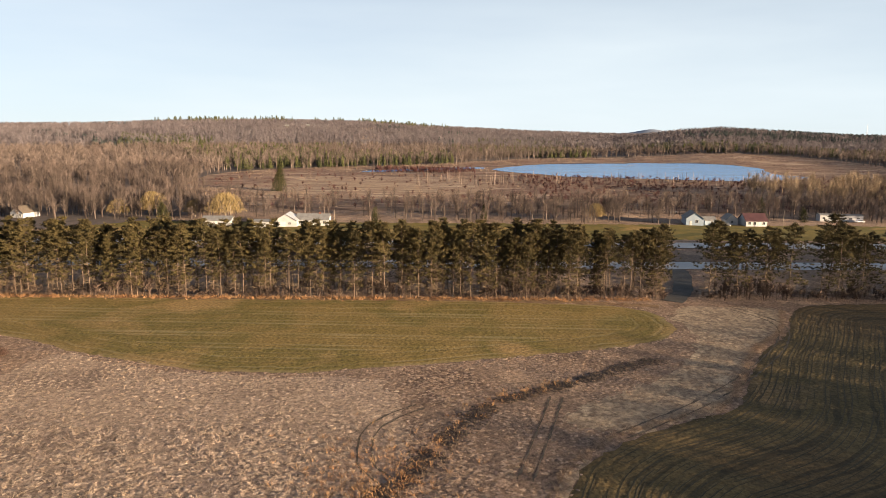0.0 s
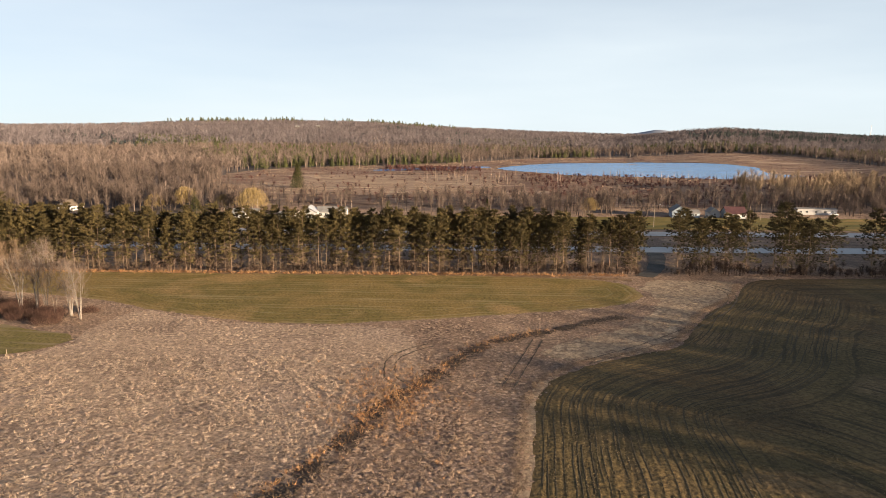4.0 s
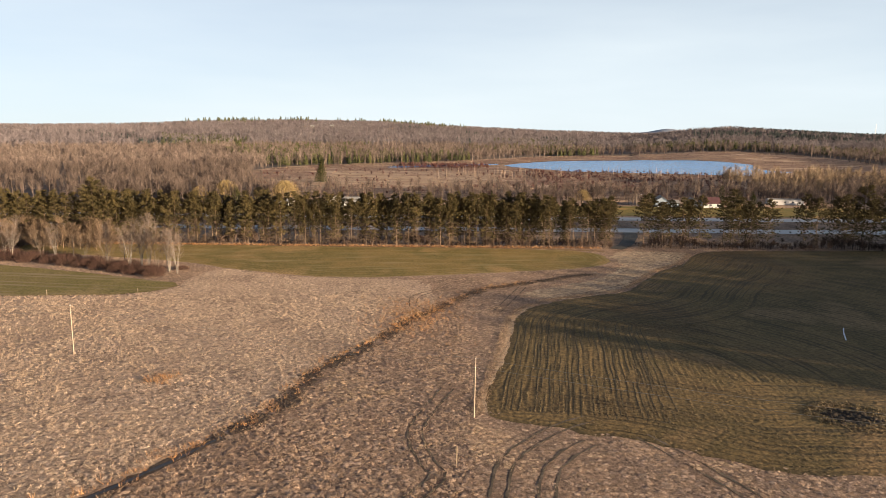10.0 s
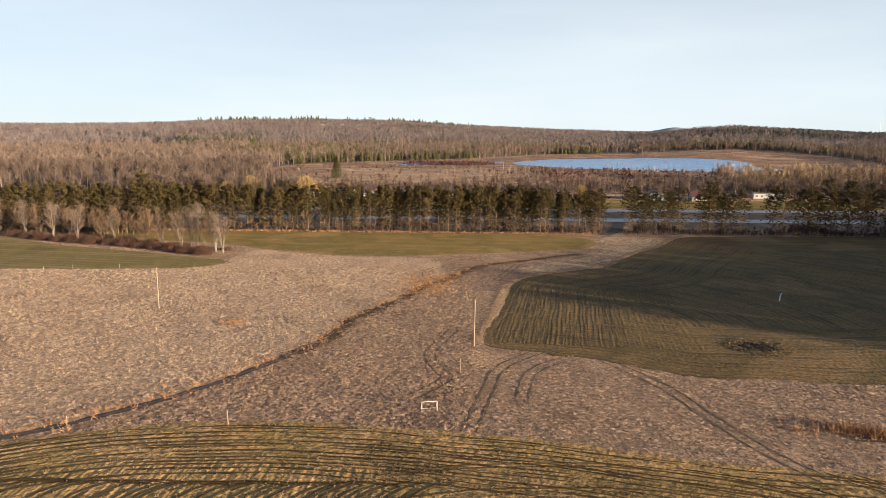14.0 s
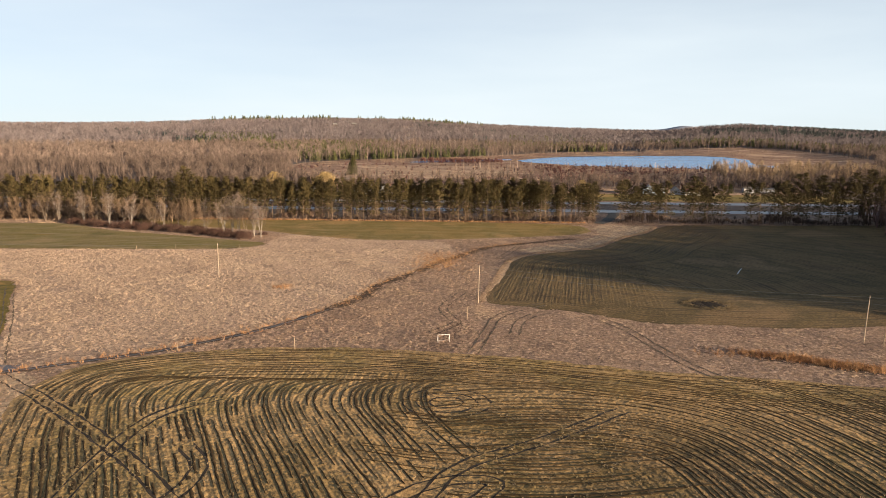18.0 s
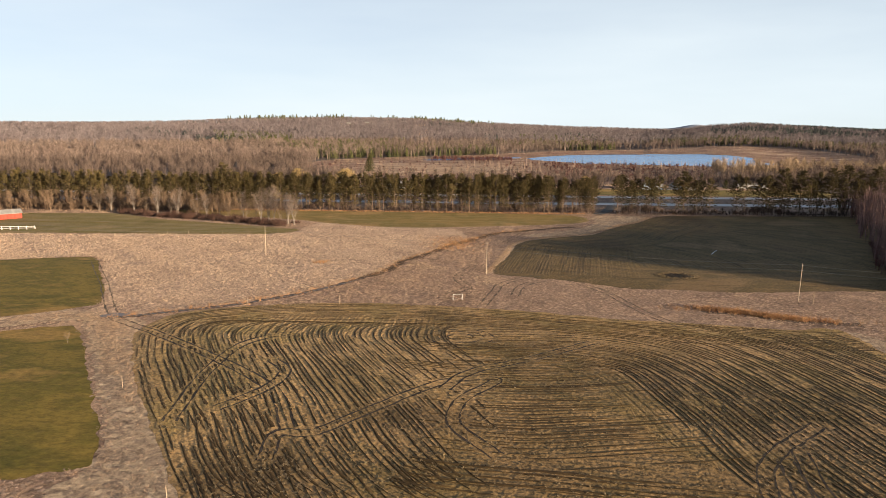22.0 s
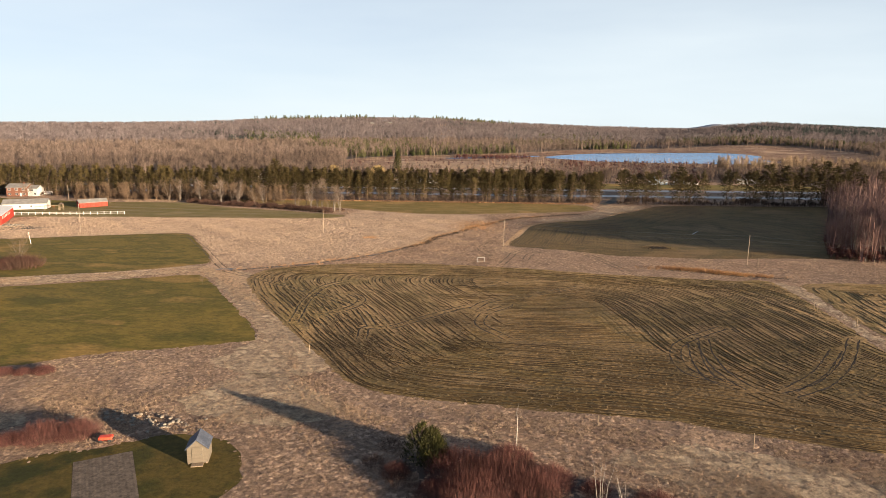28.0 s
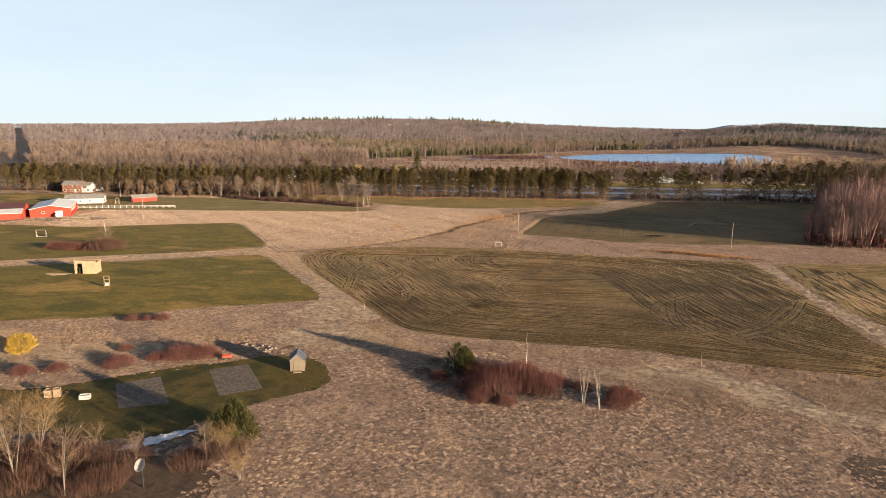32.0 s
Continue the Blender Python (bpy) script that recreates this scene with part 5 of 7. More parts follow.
def post_rail(name, label, a, b, n, h, rails, material, thick=0.12):
    root = empty(name, label, "fence", a[0], a[1], 0)
    ln = math.hypot(b[0] - a[0], b[1] - a[1])
    ang = math.degrees(math.atan2(b[1] - a[1], b[0] - a[0]))
    first = None
    for k in range(n + 1):
        x, y = a[0] + (b[0] - a[0]) * k / n, a[1] + (b[1] - a[1]) * k / n
        if first is None:
            first = part("post", bevelled(boxes((-thick, thick, -thick, thick, -0.2, h)), 0.02), material, root)
            ob = first
        else:
            ob = new("post", first.data)
            ob.parent = root
        ob.location = (x - a[0], y - a[1], gz(x, y))
    for k in range(n):
        x, y = a[0] + (b[0] - a[0]) * k / n, a[1] + (b[1] - a[1]) * k / n
        x1, y1 = a[0] + (b[0] - a[0]) * (k + 1) / n, a[1] + (b[1] - a[1]) * (k + 1) / n
        for zz in rails:
            bm = bmesh.new()
            v = box(bm, 0, ln / n, -0.03, 0.03, -0.08, 0.08)
            dz = gz(x1, y1) - gz(x, y)
            for q in v:
                q.co.z += dz * q.co.x / (ln / n)
            part("rail", bm, material, root, at=pose(x - a[0], y - a[1], gz(x, y) + zz, 0, 0, ang))
    return root


post_rail("white_fence", "white painted post and rail farm fence", (-236, 66), (-184, 77), 17, 1.5, (0.6, 1.25), WHITEWOOD)


def utility_pole(x, y, h, lean=0.0, lamp=False, rad=0.095):
    root = empty("utility_pole", "weathered wooden utility pole" + (" with a street lamp arm" if lamp else ""), "utility pole", x, y, group="utility poles")
    bm = bmesh.new()
    tube(bm, [(0, 0, -0.4), (lean * 0.5, 0, h * 0.5), (lean, 0, h)], [rad * 1.15, rad, rad * 0.75], 8)
    part("pole", bm, POLE, root)
    for zz in (h - 0.35, h - 1.6):
        part("insulator", tube(bmesh.new(), [(lean, -0.1, zz), (lean, 0.26, zz)], [0.05, 0.07], 6), WHITEWOOD, root)
    if lamp:
        part("lamp_arm", tube(bmesh.new(), [(0, 0, h - 0.8), (0.9, -0.5, h - 0.3), (1.8, -1, h - 0.2)], [0.05, 0.04, 0.04], 5), WIRE, root)
        part("lamp_head", bevelled(boxes((1.7, 2.3, -1.2, -0.9, h - 0.35, h - 0.18)), 0.04), TINROOF, root)
    return root


POLES = [(0, 0, 9.0), (-71.4, 26.5, 9.4), (73.7, -24.7, 9.2), (-166, 15.5, 11.2), (150, -50, 9.5), (-245, 12, 10.5)]
for x, y, h in POLES:
    utility_pole(x, y, h, 0.12)
for x, y, h, lamp in ((89.4, 247.4, 10.5, True), (-44.6, 259, 8.5, False), (-92, 276, 8, False), (149.4, 275, 8, False), (-247, 128, 9, False)):
    utility_pole(x, y, h, 0.05, lamp)
wire_line = [3, 1, 0, 2, 4]
for drop in (0.35, 1.6):
    cu = bpy.data.curves.new("wire", "CURVE")
    cu.dimensions, cu.bevel_depth, cu.bevel_resolution = "3D", 0.02, 0
    for i0, i1 in zip(wire_line, wire_line[1:]):
        (xa, ya, ha_), (xb, yb, hb_) = POLES[i0], POLES[i1]
        sp = cu.splines.new("POLY")
        sp.points.add(12)
        za, zb = gz(xa, ya) + ha_ - drop, gz(xb, yb) + hb_ - drop
        for k in range(13):
            q = k / 12
            sp.points[k].co = (xa + (xb - xa) * q, ya + (yb - ya) * q + 0.2, za + (zb - za) * q - 4 * 0.9 * q * (1 - q), 1)
    cu.materials.append(WIRE)
    tagged(new("power_line", cu), "thin power line sagging between the poles", "power line")


def stake(x, y, h=1.6, r=0.06):
    root = empty("stake", "pale wooden marker stake in the grass", "stake", x, y, group="marker stakes")
    bm = bmesh.new()
    tube(bm, [(0, 0, -0.3), (0.03, 0.02, h * 0.9), (0.035, 0.02, h)], [r, r, r * 0.5], 5)
    part("post", bm, STAKE, root)
    return root


first_stake = None
for x, y, h in ((-55, -37, 1.8), (-115.6, 68, 1.8), (-103, 70.4, 1.8), (-81.6, 73, 1.8), (-34, -35, 2.2), (-2.5, -13.4, 2.4), (-123, 66, 1.8), (69.5, -78.2, 2.0), (71.6, -92.4, 2.0), (93.7, -23.5, 1.8), (12.7, -143, 1.6), (31.6, -147.5, 2.0), (-56, -89, 1.8), (-34.6, -119.2, 2.0), (111, -23.5, 2), (69.9, -79, 1.4), (76, -27, 2.6), ):
    if first_stake is None:
        first_stake = stake(x, y, 1.8)
    else:
        again(first_stake, x, y, 37 * x % 360, h / 1.8)


def goal(x, y, rz, w, h, name="goal_frame", label="small white goal frame standing in rough grass", depth=1.0):
    root = empty(name, label, "goal", x, y, rz=rz)
    r = 0.05
    for sx in (-1, 1):
        part("post", tube(bmesh.new(), [(sx * w / 2, 0, -0.1), (sx * w / 2, 0, h)], [r, r], 7), WHITEWOOD, root)
        part("back_stay", tube(bmesh.new(), [(sx * w / 2, 0, h), (sx * w / 2, depth, 0)], [r * 0.8, r * 0.8], 6), WHITEWOOD, root)
    part("crossbar", tube(bmesh.new(), [(-w / 2 - r, 0, h), (w / 2 + r, 0, h)], [r, r], 7), WHITEWOOD, root)
    part("ground_bar", tube(bmesh.new(), [(-w / 2, depth, 0.08), (w / 2, depth, 0.08)], [r * 0.8, r * 0.8], 6), WHITEWOOD, root)
    return root


goal(-6.9, -29.6, 12, 2.2, 1.5)
goal(-180, -31, 8, 3.6, 2.7, label="white goal frame standing on the lawn", depth=0.7)
leaning = empty("leaning_post", "white leaning post on the lawn", "post", -165, -14)
part("post", tube(bmesh.new(), [(0, 0, -0.2), (-0.5, 0, 4.2)], [0.12, 0.1], 7), WHITEWOOD, leaning)

# ---- garden: shed, beds and clutter ----
sh = house("garden_shed", "small tan garden shed with dark blue gable roof", "shed", -37.6, -156.6, 105, 2.8, 2.4, 2.0, 1.05, TANSIDING, DARKROOF, [], [("l", 0, 0.25, 1.3, 1.9)], over=0.18, door_mat=TANSIDING)
part("skid", boxes((-1.5, 1.5, -1.15, -0.95, -0.05, 0.16)), STAKE, sh)
part("skid", boxes((-1.5, 1.5, 0.95, 1.15, -0.05, 0.16)), STAKE, sh)
part("ramp", boxes((-2.3, -1.4, -0.7, 0.7, 0.05, 0.15)), STAKE, sh)
for nm, out in (("garden_bed_dug", [(-64.4, -167), (-59, -163), (-52, -173), (-58.4, -175.8)]), ("garden_bed_stubble", [(-52.4, -159.2), (-46.8, -155.8), (-40.2, -166), (-45.8, -169.6)])):
    tagged(patch(nm, out, 0.5, 0.09, BEDSOIL, lambda x, y, d: x * 0.83 + y * 0.55, curve=False, seed=21), "bare dug garden bed in the lawn", "garden bed", kind="structure")
# open raw-board shelter on the lower lawn
osb = empty("board_shelter", "new raw board shelter with an open bay", "shelter", -119.8, -91.5, rz=14)
part("front_panel", boxes((-1.0, 2.6, -1.6, -1.5, 0, 3.7)), OSB, osb)
part("side_panel", boxes((-3.1, -3.0, -1.6, 2.2, 0, 3.2)), OSB, osb)
part("side_panel", boxes((2.5, 2.6, -1.5, 2.2, 0, 3.2)), OSB, osb)
part("back_panel", boxes((-3.0, 2.5, 2.1, 2.2, 0, 3.0)), OSB, osb)
bm = bmesh.new()
for v in box(bm, -3.2, 2.75, -1.8, 2.4, 3.1, 3.22):
    v.co.z += (2.5 - v.co.y) * 0.2
part("roof", bm, OSB, osb)
part("corner_post", boxes((-3.1, -2.95, -1.6, -1.45, 0, 3.8)), STAKE, osb)
part("header", boxes((-3.1, -1.0, -1.6, -1.5, 3.0, 3.75)), OSB, osb)
# near-black upright block with a brown top in the open bay
bay_block = empty("stored_bin", "dark upright block inside the board shelter", "bin", -121.5, -92.3)
part("bin_body", bevelled(boxes((-0.5, 0.2, -0.4, 0.4, 0, 1.5)), 0.08), NEARBLACK, bay_block)
part("lid", boxes((-0.55, 0.25, -0.45, 0.45, 1.5, 1.6)), BROWNROOF, bay_block)
rack = empty("wood_rack", "pale wooden rack frame with white items", "rack", -104.9, -106.2, rz=10)
for sx in (-0.65, 0.65):
    part("upright", boxes((sx - 0.06, sx + 0.06, -0.06, 0.06, 0, 2.9)), STAKE, rack)
for zz in (0.3, 1.1, 1.9, 2.85):
    part("crosspiece", boxes((-0.7, 0.7, -0.05, 0.05, zz - 0.06, zz + 0.06)), STAKE, rack)
part("white_box", bevelled(boxes((-0.35, 0.3, -0.3, 0.3, 0.36, 1.0)), 0.03), WHITEWOOD, rack)
for k in range(5):
    pl = empty("plank", "loose sawn plank lying on the grass", "plank", -127.5 + k * 0.4, -93.6 - 0.45 * k, rz=4 + 5 * k, group="loose planks")
    part("board", boxes((-4.0 + k * 0.5, 4.0 - k * 0.6, -0.1, 0.1, 0.07, 0.13)), STAKE, pl)


def crate(x, y, rz, w, d, h, name, label, material, slats=3):
    root = empty(name, label, "crate", x, y, rz=rz)
    for k in range(slats):
        z0 = 0.05 + k * h / slats
        for s4 in ((-w / 2, w / 2, -d / 2, -d / 2 + 0.04), (-w / 2, w / 2, d / 2 - 0.04, d / 2), (-w / 2, -w / 2 + 0.04, -d / 2, d / 2), (w / 2 - 0.04, w / 2, -d / 2, d / 2)):
            part("slat", boxes((*s4, z0, z0 + h / slats - 0.06)), material, root)
    part("bottom", boxes((-w / 2, w / 2, -d / 2, d / 2, 0.04, 0.09)), material, root)
    return root


crate(-71.5, -172.9, 15, 1.0, 1.0, 1.2, "pallet_crate", "weathered wooden pallet crate on the lawn", STAKE)
crate(-70.3, -172.6, 25, 1.0, 0.9, 1.3, "pallet_crate", "weathered wooden pallet crate on the lawn", STAKE)
crate(-65.5, -173, 20, 1.5, 0.9, 0.7, "sand_box", "low pale box with red trim on lawn", WHITEWOOD, 2)
toy = empty("red_cart", "small red cart at the lawn edge", "cart", -51.6, -153.6, rz=15)
part("tray", bevelled(boxes((-0.8, 0.8, -0.45, 0.45, 0.35, 0.75)), 0.05), REDPLASTIC, toy)
for sx in (-0.55, 0.55):
    for sy in (-0.45, 0.45):
        bm = bmesh.new()
        bmesh.ops.create_cone(bm, cap_ends=True, segments=12, radius1=0.22, radius2=0.22, depth=0.12, matrix=pose(sx, sy, 0.22, 90))
        part("wheel", bm, RUBBER, toy)
part("handle", tube(bmesh.new(), [(0.8, 0, 0.5), (1.5, 0, 0.9)], [0.03, 0.03], 5), WIRE, toy)
rng_t = np.random.default_rng(5)
tarp = patch("white_tarp", [(-49.3, -184.6), (-47.5, -183.2), (-45.3, -181.7), (-43.3, -181.4), (-44.6, -183.2), (-46.2, -184.9), (-47.8, -186.3)], 0.25, 0.3, TARP, ragged=0.12)
tv = np.empty(len(tarp.data.vertices) * 3, np.float32)
tarp.data.vertices.foreach_get("co", tv)
tv = tv.reshape(-1, 3)
tv[:, 2] += 0.12 * np.sin(tv[:, 0] * 3.1) * np.sin(tv[:, 1] * 2.3) + rng_t.normal(0, 0.05, len(tv)) - 0.12
tarp.data.vertices.foreach_set("co", tv.ravel())
tagged(tarp, "crumpled white plastic sheet lying on the grass", "tarp")
pile = empty("white_boards", "pile of white painted boards on the grass", "boards", -50.2, -187, rz=20)
for k in range(4):
    part("board", boxes((-1.1 + 0.2 * k, 1.1, -0.5 + 0.27 * k, -0.3 + 0.27 * k, 0.05 + 0.03 * k, 0.12 + 0.03 * k)), WHITEWOOD, pile)
dish = empty("satellite_dish", "white satellite dish on a dark post", "satellite dish", -42.8, -195.8)
part("mast", tube(bmesh.new(), [(0, 0, -0.2), (0, 0, 2.6)], [0.07, 0.06], 8), RUBBER, dish)
bm = bmesh.new()
rings = []
for q in range(6):
    rr = q / 5
    rings.append([bm.verts.new((rr * 0.75 * math.cos(a), rr * 0.75 * math.sin(a), 0.35 * rr * rr)) for a in np.arange(16) * 6.2832 / 16] if q else [bm.verts.new((0, 0, 0))])
for k in range(16):
    bm.faces.new((rings[0][0], rings[1][k], rings[1][(k + 1) % 16]))
    for q in range(1, 5):
        bm.faces.new((rings[q][k], rings[q + 1][k], rings[q + 1][(k + 1) % 16], rings[q][(k + 1) % 16]))
bmesh.ops.solidify(bm, geom=bm.faces[:], thickness=0.04)
part("reflector", bm, WHITEWOOD, dish, at=pose(0, 0, 2.75, 55, 0, -20))
part("feed_arm", tube(bmesh.new(), [(0, 0, 2.6), (0.25, -0.6, 3.1), (0.3, -0.85, 3.35)], [0.03, 0.03, 0.05], 5), WIRE, dish)

# ---- evergreens, shrubs and birches ----
placed(cedar("cedar_bush", "dark green cedar beside the red shrubs", 51, 5.2, 3.0, 620), -9.5, -154.5)
placed(cedar("cedar_bush", "dark green cedar at the garden edge", 52, 5.3, 3.9, 760), -38.2, -182.5)
reds = [shrub("red_shrub", "dense thicket of reddish leafless twigs", 60 + k, 3.2, 3.4, 1000, REDTWIG, 0.022, flat=0.85) for k in range(3)]
browns = [shrub("brown_shrub", "dense thicket of brown leafless twigs", 70 + k, 3.0, 3.0, 560, DARKTWIG, 0.028) for k in range(3)]
spots_red = [(-5.5, -157.5, 1.1), (-1, -159.5, 1.2), (-3.5, -162.5, 1.15), (2.5, -161, 1.0), (5, -158.5, 0.8), (0.5, -154.5, 0.85), (16, -163, 0.75), (14.5, -166, 0.6), (-69, -158.5, 0.72), (-60.5, -153.6, 0.85), (-56.5, -152.2, 0.8), (-64, -155, 0.5), (-78, -162, 0.5), (-83, -164, 0.55), (-72.5, -151, 0.4), (-82, -133, 0.45), (-79, -132.3, 0.4), (-76, -131.6, 0.5), (-158, -53, 0.9), (-154, -54, 0.95), (-149, -55, 1.0), (-146, -52, 0.95), (-143, -55, 0.9), (-6, -166, 0.6), (-8, -162, 0.6), (-2, -167, 0.45), (10, -160, 0.5), (-13, -158, 0.5)]
spots_brown = [(-139, -53, 1.7), (-142, -51, 1.5), (-88, 96, 0.9), (-95, 99.5, 1.0), (-101, 102.5, 1.1), (-108, 106, 1.1), (-115, 108.5, 1.0), (-121, 111, 1.1), (-128, 113.5, 1.0), (-136, 115, 1.1), (-143, 117, 1.1), (-150, 119, 1.0), (-158, 122, 1.1), (-92, 103, 0.9), (-105, 108, 0.9), (-40, -190, 0.8), (-54, -191, 1.0), (-60, -191, 1.0), (-48, -196, 0.9), (-57, -197, 1.0), (-65, -195, 1.0), (-37, -187, 0.8), (-83.5, 105, 0.6), (-100, 107, 1.2), (-113, 112, 1.25), (-125, 117, 1.2), (-137, 120, 1.25), (-147, 123, 1.2), (-90, 100, 1.15), (-165, 126, 1.2), (-174, 130, 1.1)]
thickets = [shrub("bramble_thicket", "tangled dark brown brush below the garden", 90 + k, 3.0, 2.4, 300, DARKTWIG, 0.024) for k in range(3)]
spots_dark = [(-42 - 4.2 * q + rng_p.normal(0, 1.0), -190.5 - 3.6 * r + 0.4 * q + rng_p.normal(0, 0.8), rng_p.uniform(0.55, 1.05)) for q in range(8) for r in range(3)]
spots_dark = [p for p in spots_dark if math.hypot(p[0] + 42.8, p[1] + 198) > 5]
spots_dark += [(-12, -160, 0.6), (-16, -156, 0.5), (-14.5, -151.5, 0.5), (-10, -165, 0.5), (1, -157, 1.1), (-3, -158.5, 1.15), (4, -163, 0.8), (15.5, -164.5, 0.6)]
for pool, sites in ((reds, spots_red), (browns, spots_brown), (thickets, spots_dark)):
    for k, (x, y, s) in enumerate(sites):
        if k < 3:
            placed(pool[k], x, y, 0, s)
        else:
            again(pool[k % 3], x, y, 50 * k, s)


def blossom_bush(seed, radius, height, n):
    """A round bush: forked stems under a loose ball of small flowering sprays."""
    rng = np.random.default_rng(seed)
    root = empty("forsythia_bush", "bright yellow flowering bush by the lawn", "shrub", 0, 0, 0)
    bm = bmesh.new()
    for a in rng.uniform(0, 6.283, 9):
        q = rng.uniform(0.3, 0.7)
        tube(bm, [(0.1 * math.cos(a), 0.1 * math.sin(a), -0.1), (q * 0.5 * radius * math.cos(a), q * 0.5 * radius * math.sin(a), height * 0.4), (q * radius * math.cos(a), q * radius * math.sin(a), height * 0.75)], [0.05, 0.035, 0.015], 4)
    part("stems", bm, GREYBARK, root)
    bits = []
    for _ in range(n):
        d = rng.normal(0, 1, 3)
        d *= rng.uniform(0.45, 1.0) ** 0.5 / np.linalg.norm(d)
        lob = 1 + 0.14 * math.sin(4 * math.atan2(d[1], d[0]) + 5 * d[2])
        c = np.array((d[0] * radius * lob, d[1] * radius * lob, height * (0.52 + 0.46 * d[2] * lob)))
        e = np.array((d[0], d[1], 0.6)) + rng.normal(0, 0.6, 3)
        bits.append(sliver(rng, c, c + e * rng.uniform(0.2, 0.4), 0.13, 0))
    part("blossom", bm_pieces(bits), YELLOW, root)
    return root


placed(blossom_bush(81, 2.3, 3.9, 3600), -89.5, -155.8)

hedge_birch = [bare_tree("birch_tree", "leafless white birch with several stems", 500 + k, 15.0, BIRCH, BIRCHTWIG, st, 0.22, 12, 13, 1.6, 0.03, group="hedge birches", lean_out=0.17, thin=0.5) for k, st in enumerate((7, 6, 8))]
grey_tree = [bare_tree("bare_tree", "leafless grey tree with fine upswept twigs", 520 + k, 12.0, GREYBARK, BROWNPALE, st, 0.4, 22, 14, 1.5, 0.03, group="bare field trees", lean_out=0.3, thin=0.75) for k, st in enumerate((2, 3, 2))]
for k, (x, y, s) in enumerate(((-82.5, 99.2, 0.95), (-93, 104.5, 1.1), (-96, 106, 1.12), (-99, 105, 1.05), (-110, 113, 0.9), (-143, 118, 0.95), (-155, 123, 1.05), (-129, 118, 0.8), (-86, 102, 0.9), (-170, 130, 1.0), (-184, 134, 0.9))):
    placed(hedge_birch[k], x, y, 0, s) if k < 3 else again(hedge_birch[k % 3], x, y, 77 * k, s)
for k, (x, y, s) in enumerate(((-50.6, -198.5, 0.78), (-58, -196.6, 0.8), (-52.5, -190.5, 0.42), (-63, -193.5, 0.6), (-47.5, -189.5, 0.3), (-66, -192, 0.8), (-70, -196, 0.85), (-74, -190.5, 0.9), (-77, -194, 0.95), (-67, -189.5, 0.7), (-142, -50, 0.75), (-155, -108, 0.5), (-38, -190, 0.5), (-265, 120, 0.9), (-89, 101, 0.9), (-103, 110, 1.0), (-107, 107, 0.8), (-117, 114, 0.85), (-122, 116, 0.9), (-134, 119, 0.8), (-148, 122, 1.0), (-163, 128, 0.9), (-192, 137, 1.0), (-78, -68, 0.2))):
    placed(grey_tree[k], x, y, 0, s) if k < 3 else again(grey_tree[k % 3], x, y, 61 * k, s)
tan_bush = bare_tree("tan_bush", "broad leafless bush with many golden tan stems", 550, 8.2, GREYBARK, TANBUSH, 9, 0.42, 14, 12, 1.3, 0.024, cat="shrub", lean_out=0.42, thin=0.5)
placed(tan_bush, -60.6, -189.2)
again(tan_bush, -66.5, -188.2, 140, 0.8)
again(tan_bush, -37.0, -187.4, 60, 0.5)
again(tan_bush, -32.6, -192.8, 200, 0.42)
small_birch = bare_tree("white_birch", "slender white birch with bare twigs", 540, 8.5, WHITEBARK, BIRCHTWIG, 4, 0.12, 4, 3, 0.8, 0.035, group="roadside birches", lean_out=0.24, thin=0.5)
placed(small_birch, 9.7, -165.8)
again(small_birch, 11.9, -167.5, 120, 0.95)
snag = bare_tree("dead_snag", "pale broken dead tree trunk in the shrubs", 541, 7.0, WHITEBARK, BIRCHTWIG, 1, 0.08, 4, 2, 0.6, 0.04)
placed(snag, 1.4, -149.8)

# ---- the wood to the east ----
WOOD = [(103, -13), (112, -18), (150, -19), (330, -19), (330, 190), (190, 190), (167, 125), (147, 85), (129, 43), (114, 15)]
wood_poly = np.array(WOOD, float)
east = [bare_tree("wood_tree", "tall leafless birch in the edge of the wood", 560 + k, 19.0, bark, MAUVETWIG, st, 0.24, 16, 14, 1.8, 0.03, group="wood edge trees") for k, (bark, st) in enumerate(((BIRCH, 2), (GREYBARK, 1), (GREYBARK, 3), (GREYBARK, 2)))]
edge = [(107 + 0.44 * q + rng_p.uniform(0, 8), -10 + q) for q in rng_p.uniform(0, 60, 22)] + [(112 + rng_p.uniform(0, 70), -16.5 + rng_p.uniform(0, 12)) for _ in range(40)]
for k, (x, y) in enumerate(edge):
    s = 0.88 * rng_p.uniform(0.8, 1.1) * (0.72 + 0.25 * min(1, max(0, (x - 0.42 * max(y, -10) - 107) / 22)))
    placed(east[k], x, y, 0, s) if k < 4 else again(east[k % 4], x, y, rng_p.uniform(0, 360), s)
n = 3800
ex, ey = rng_p.uniform(100, 330, n), rng_p.uniform(-19, 190, n)
keep = inside(ex, ey, wood_poly)
ex, ey = ex[keep], ey[keep]
front = (ex < 185) & (ey < 45)
rise = np.clip((ex - 0.42 * np.maximum(ey, -10) - 106) / 26, 0, 1)
hgt = 0.84 * rng_p.uniform(0.5, 1.05, len(ex)) * (13 + 10.5 * rise)
for nm, sel, temps in (("east_wood", front, [far_bare(600 + k, 64, 0.0032) for k in range(5)]), ("deep_wood", ~front, [far_bare(610 + k, 22, 0.0036) for k in range(5)])):
    k = int(sel.sum())
    V, F = tile(temps, np.stack([ex, ey, ground_z(ex, ey)], 1)[sel], hgt[sel], rng_p.uniform(0, 6.28, k), rng_p, rng_p.uniform(14, 22, k))
    tagged(mesh_np(nm, V, F, MAUVETWIG), "dense mauve brown leafless wood beyond the field edge", "woods", kind="stuff")
n = 1300
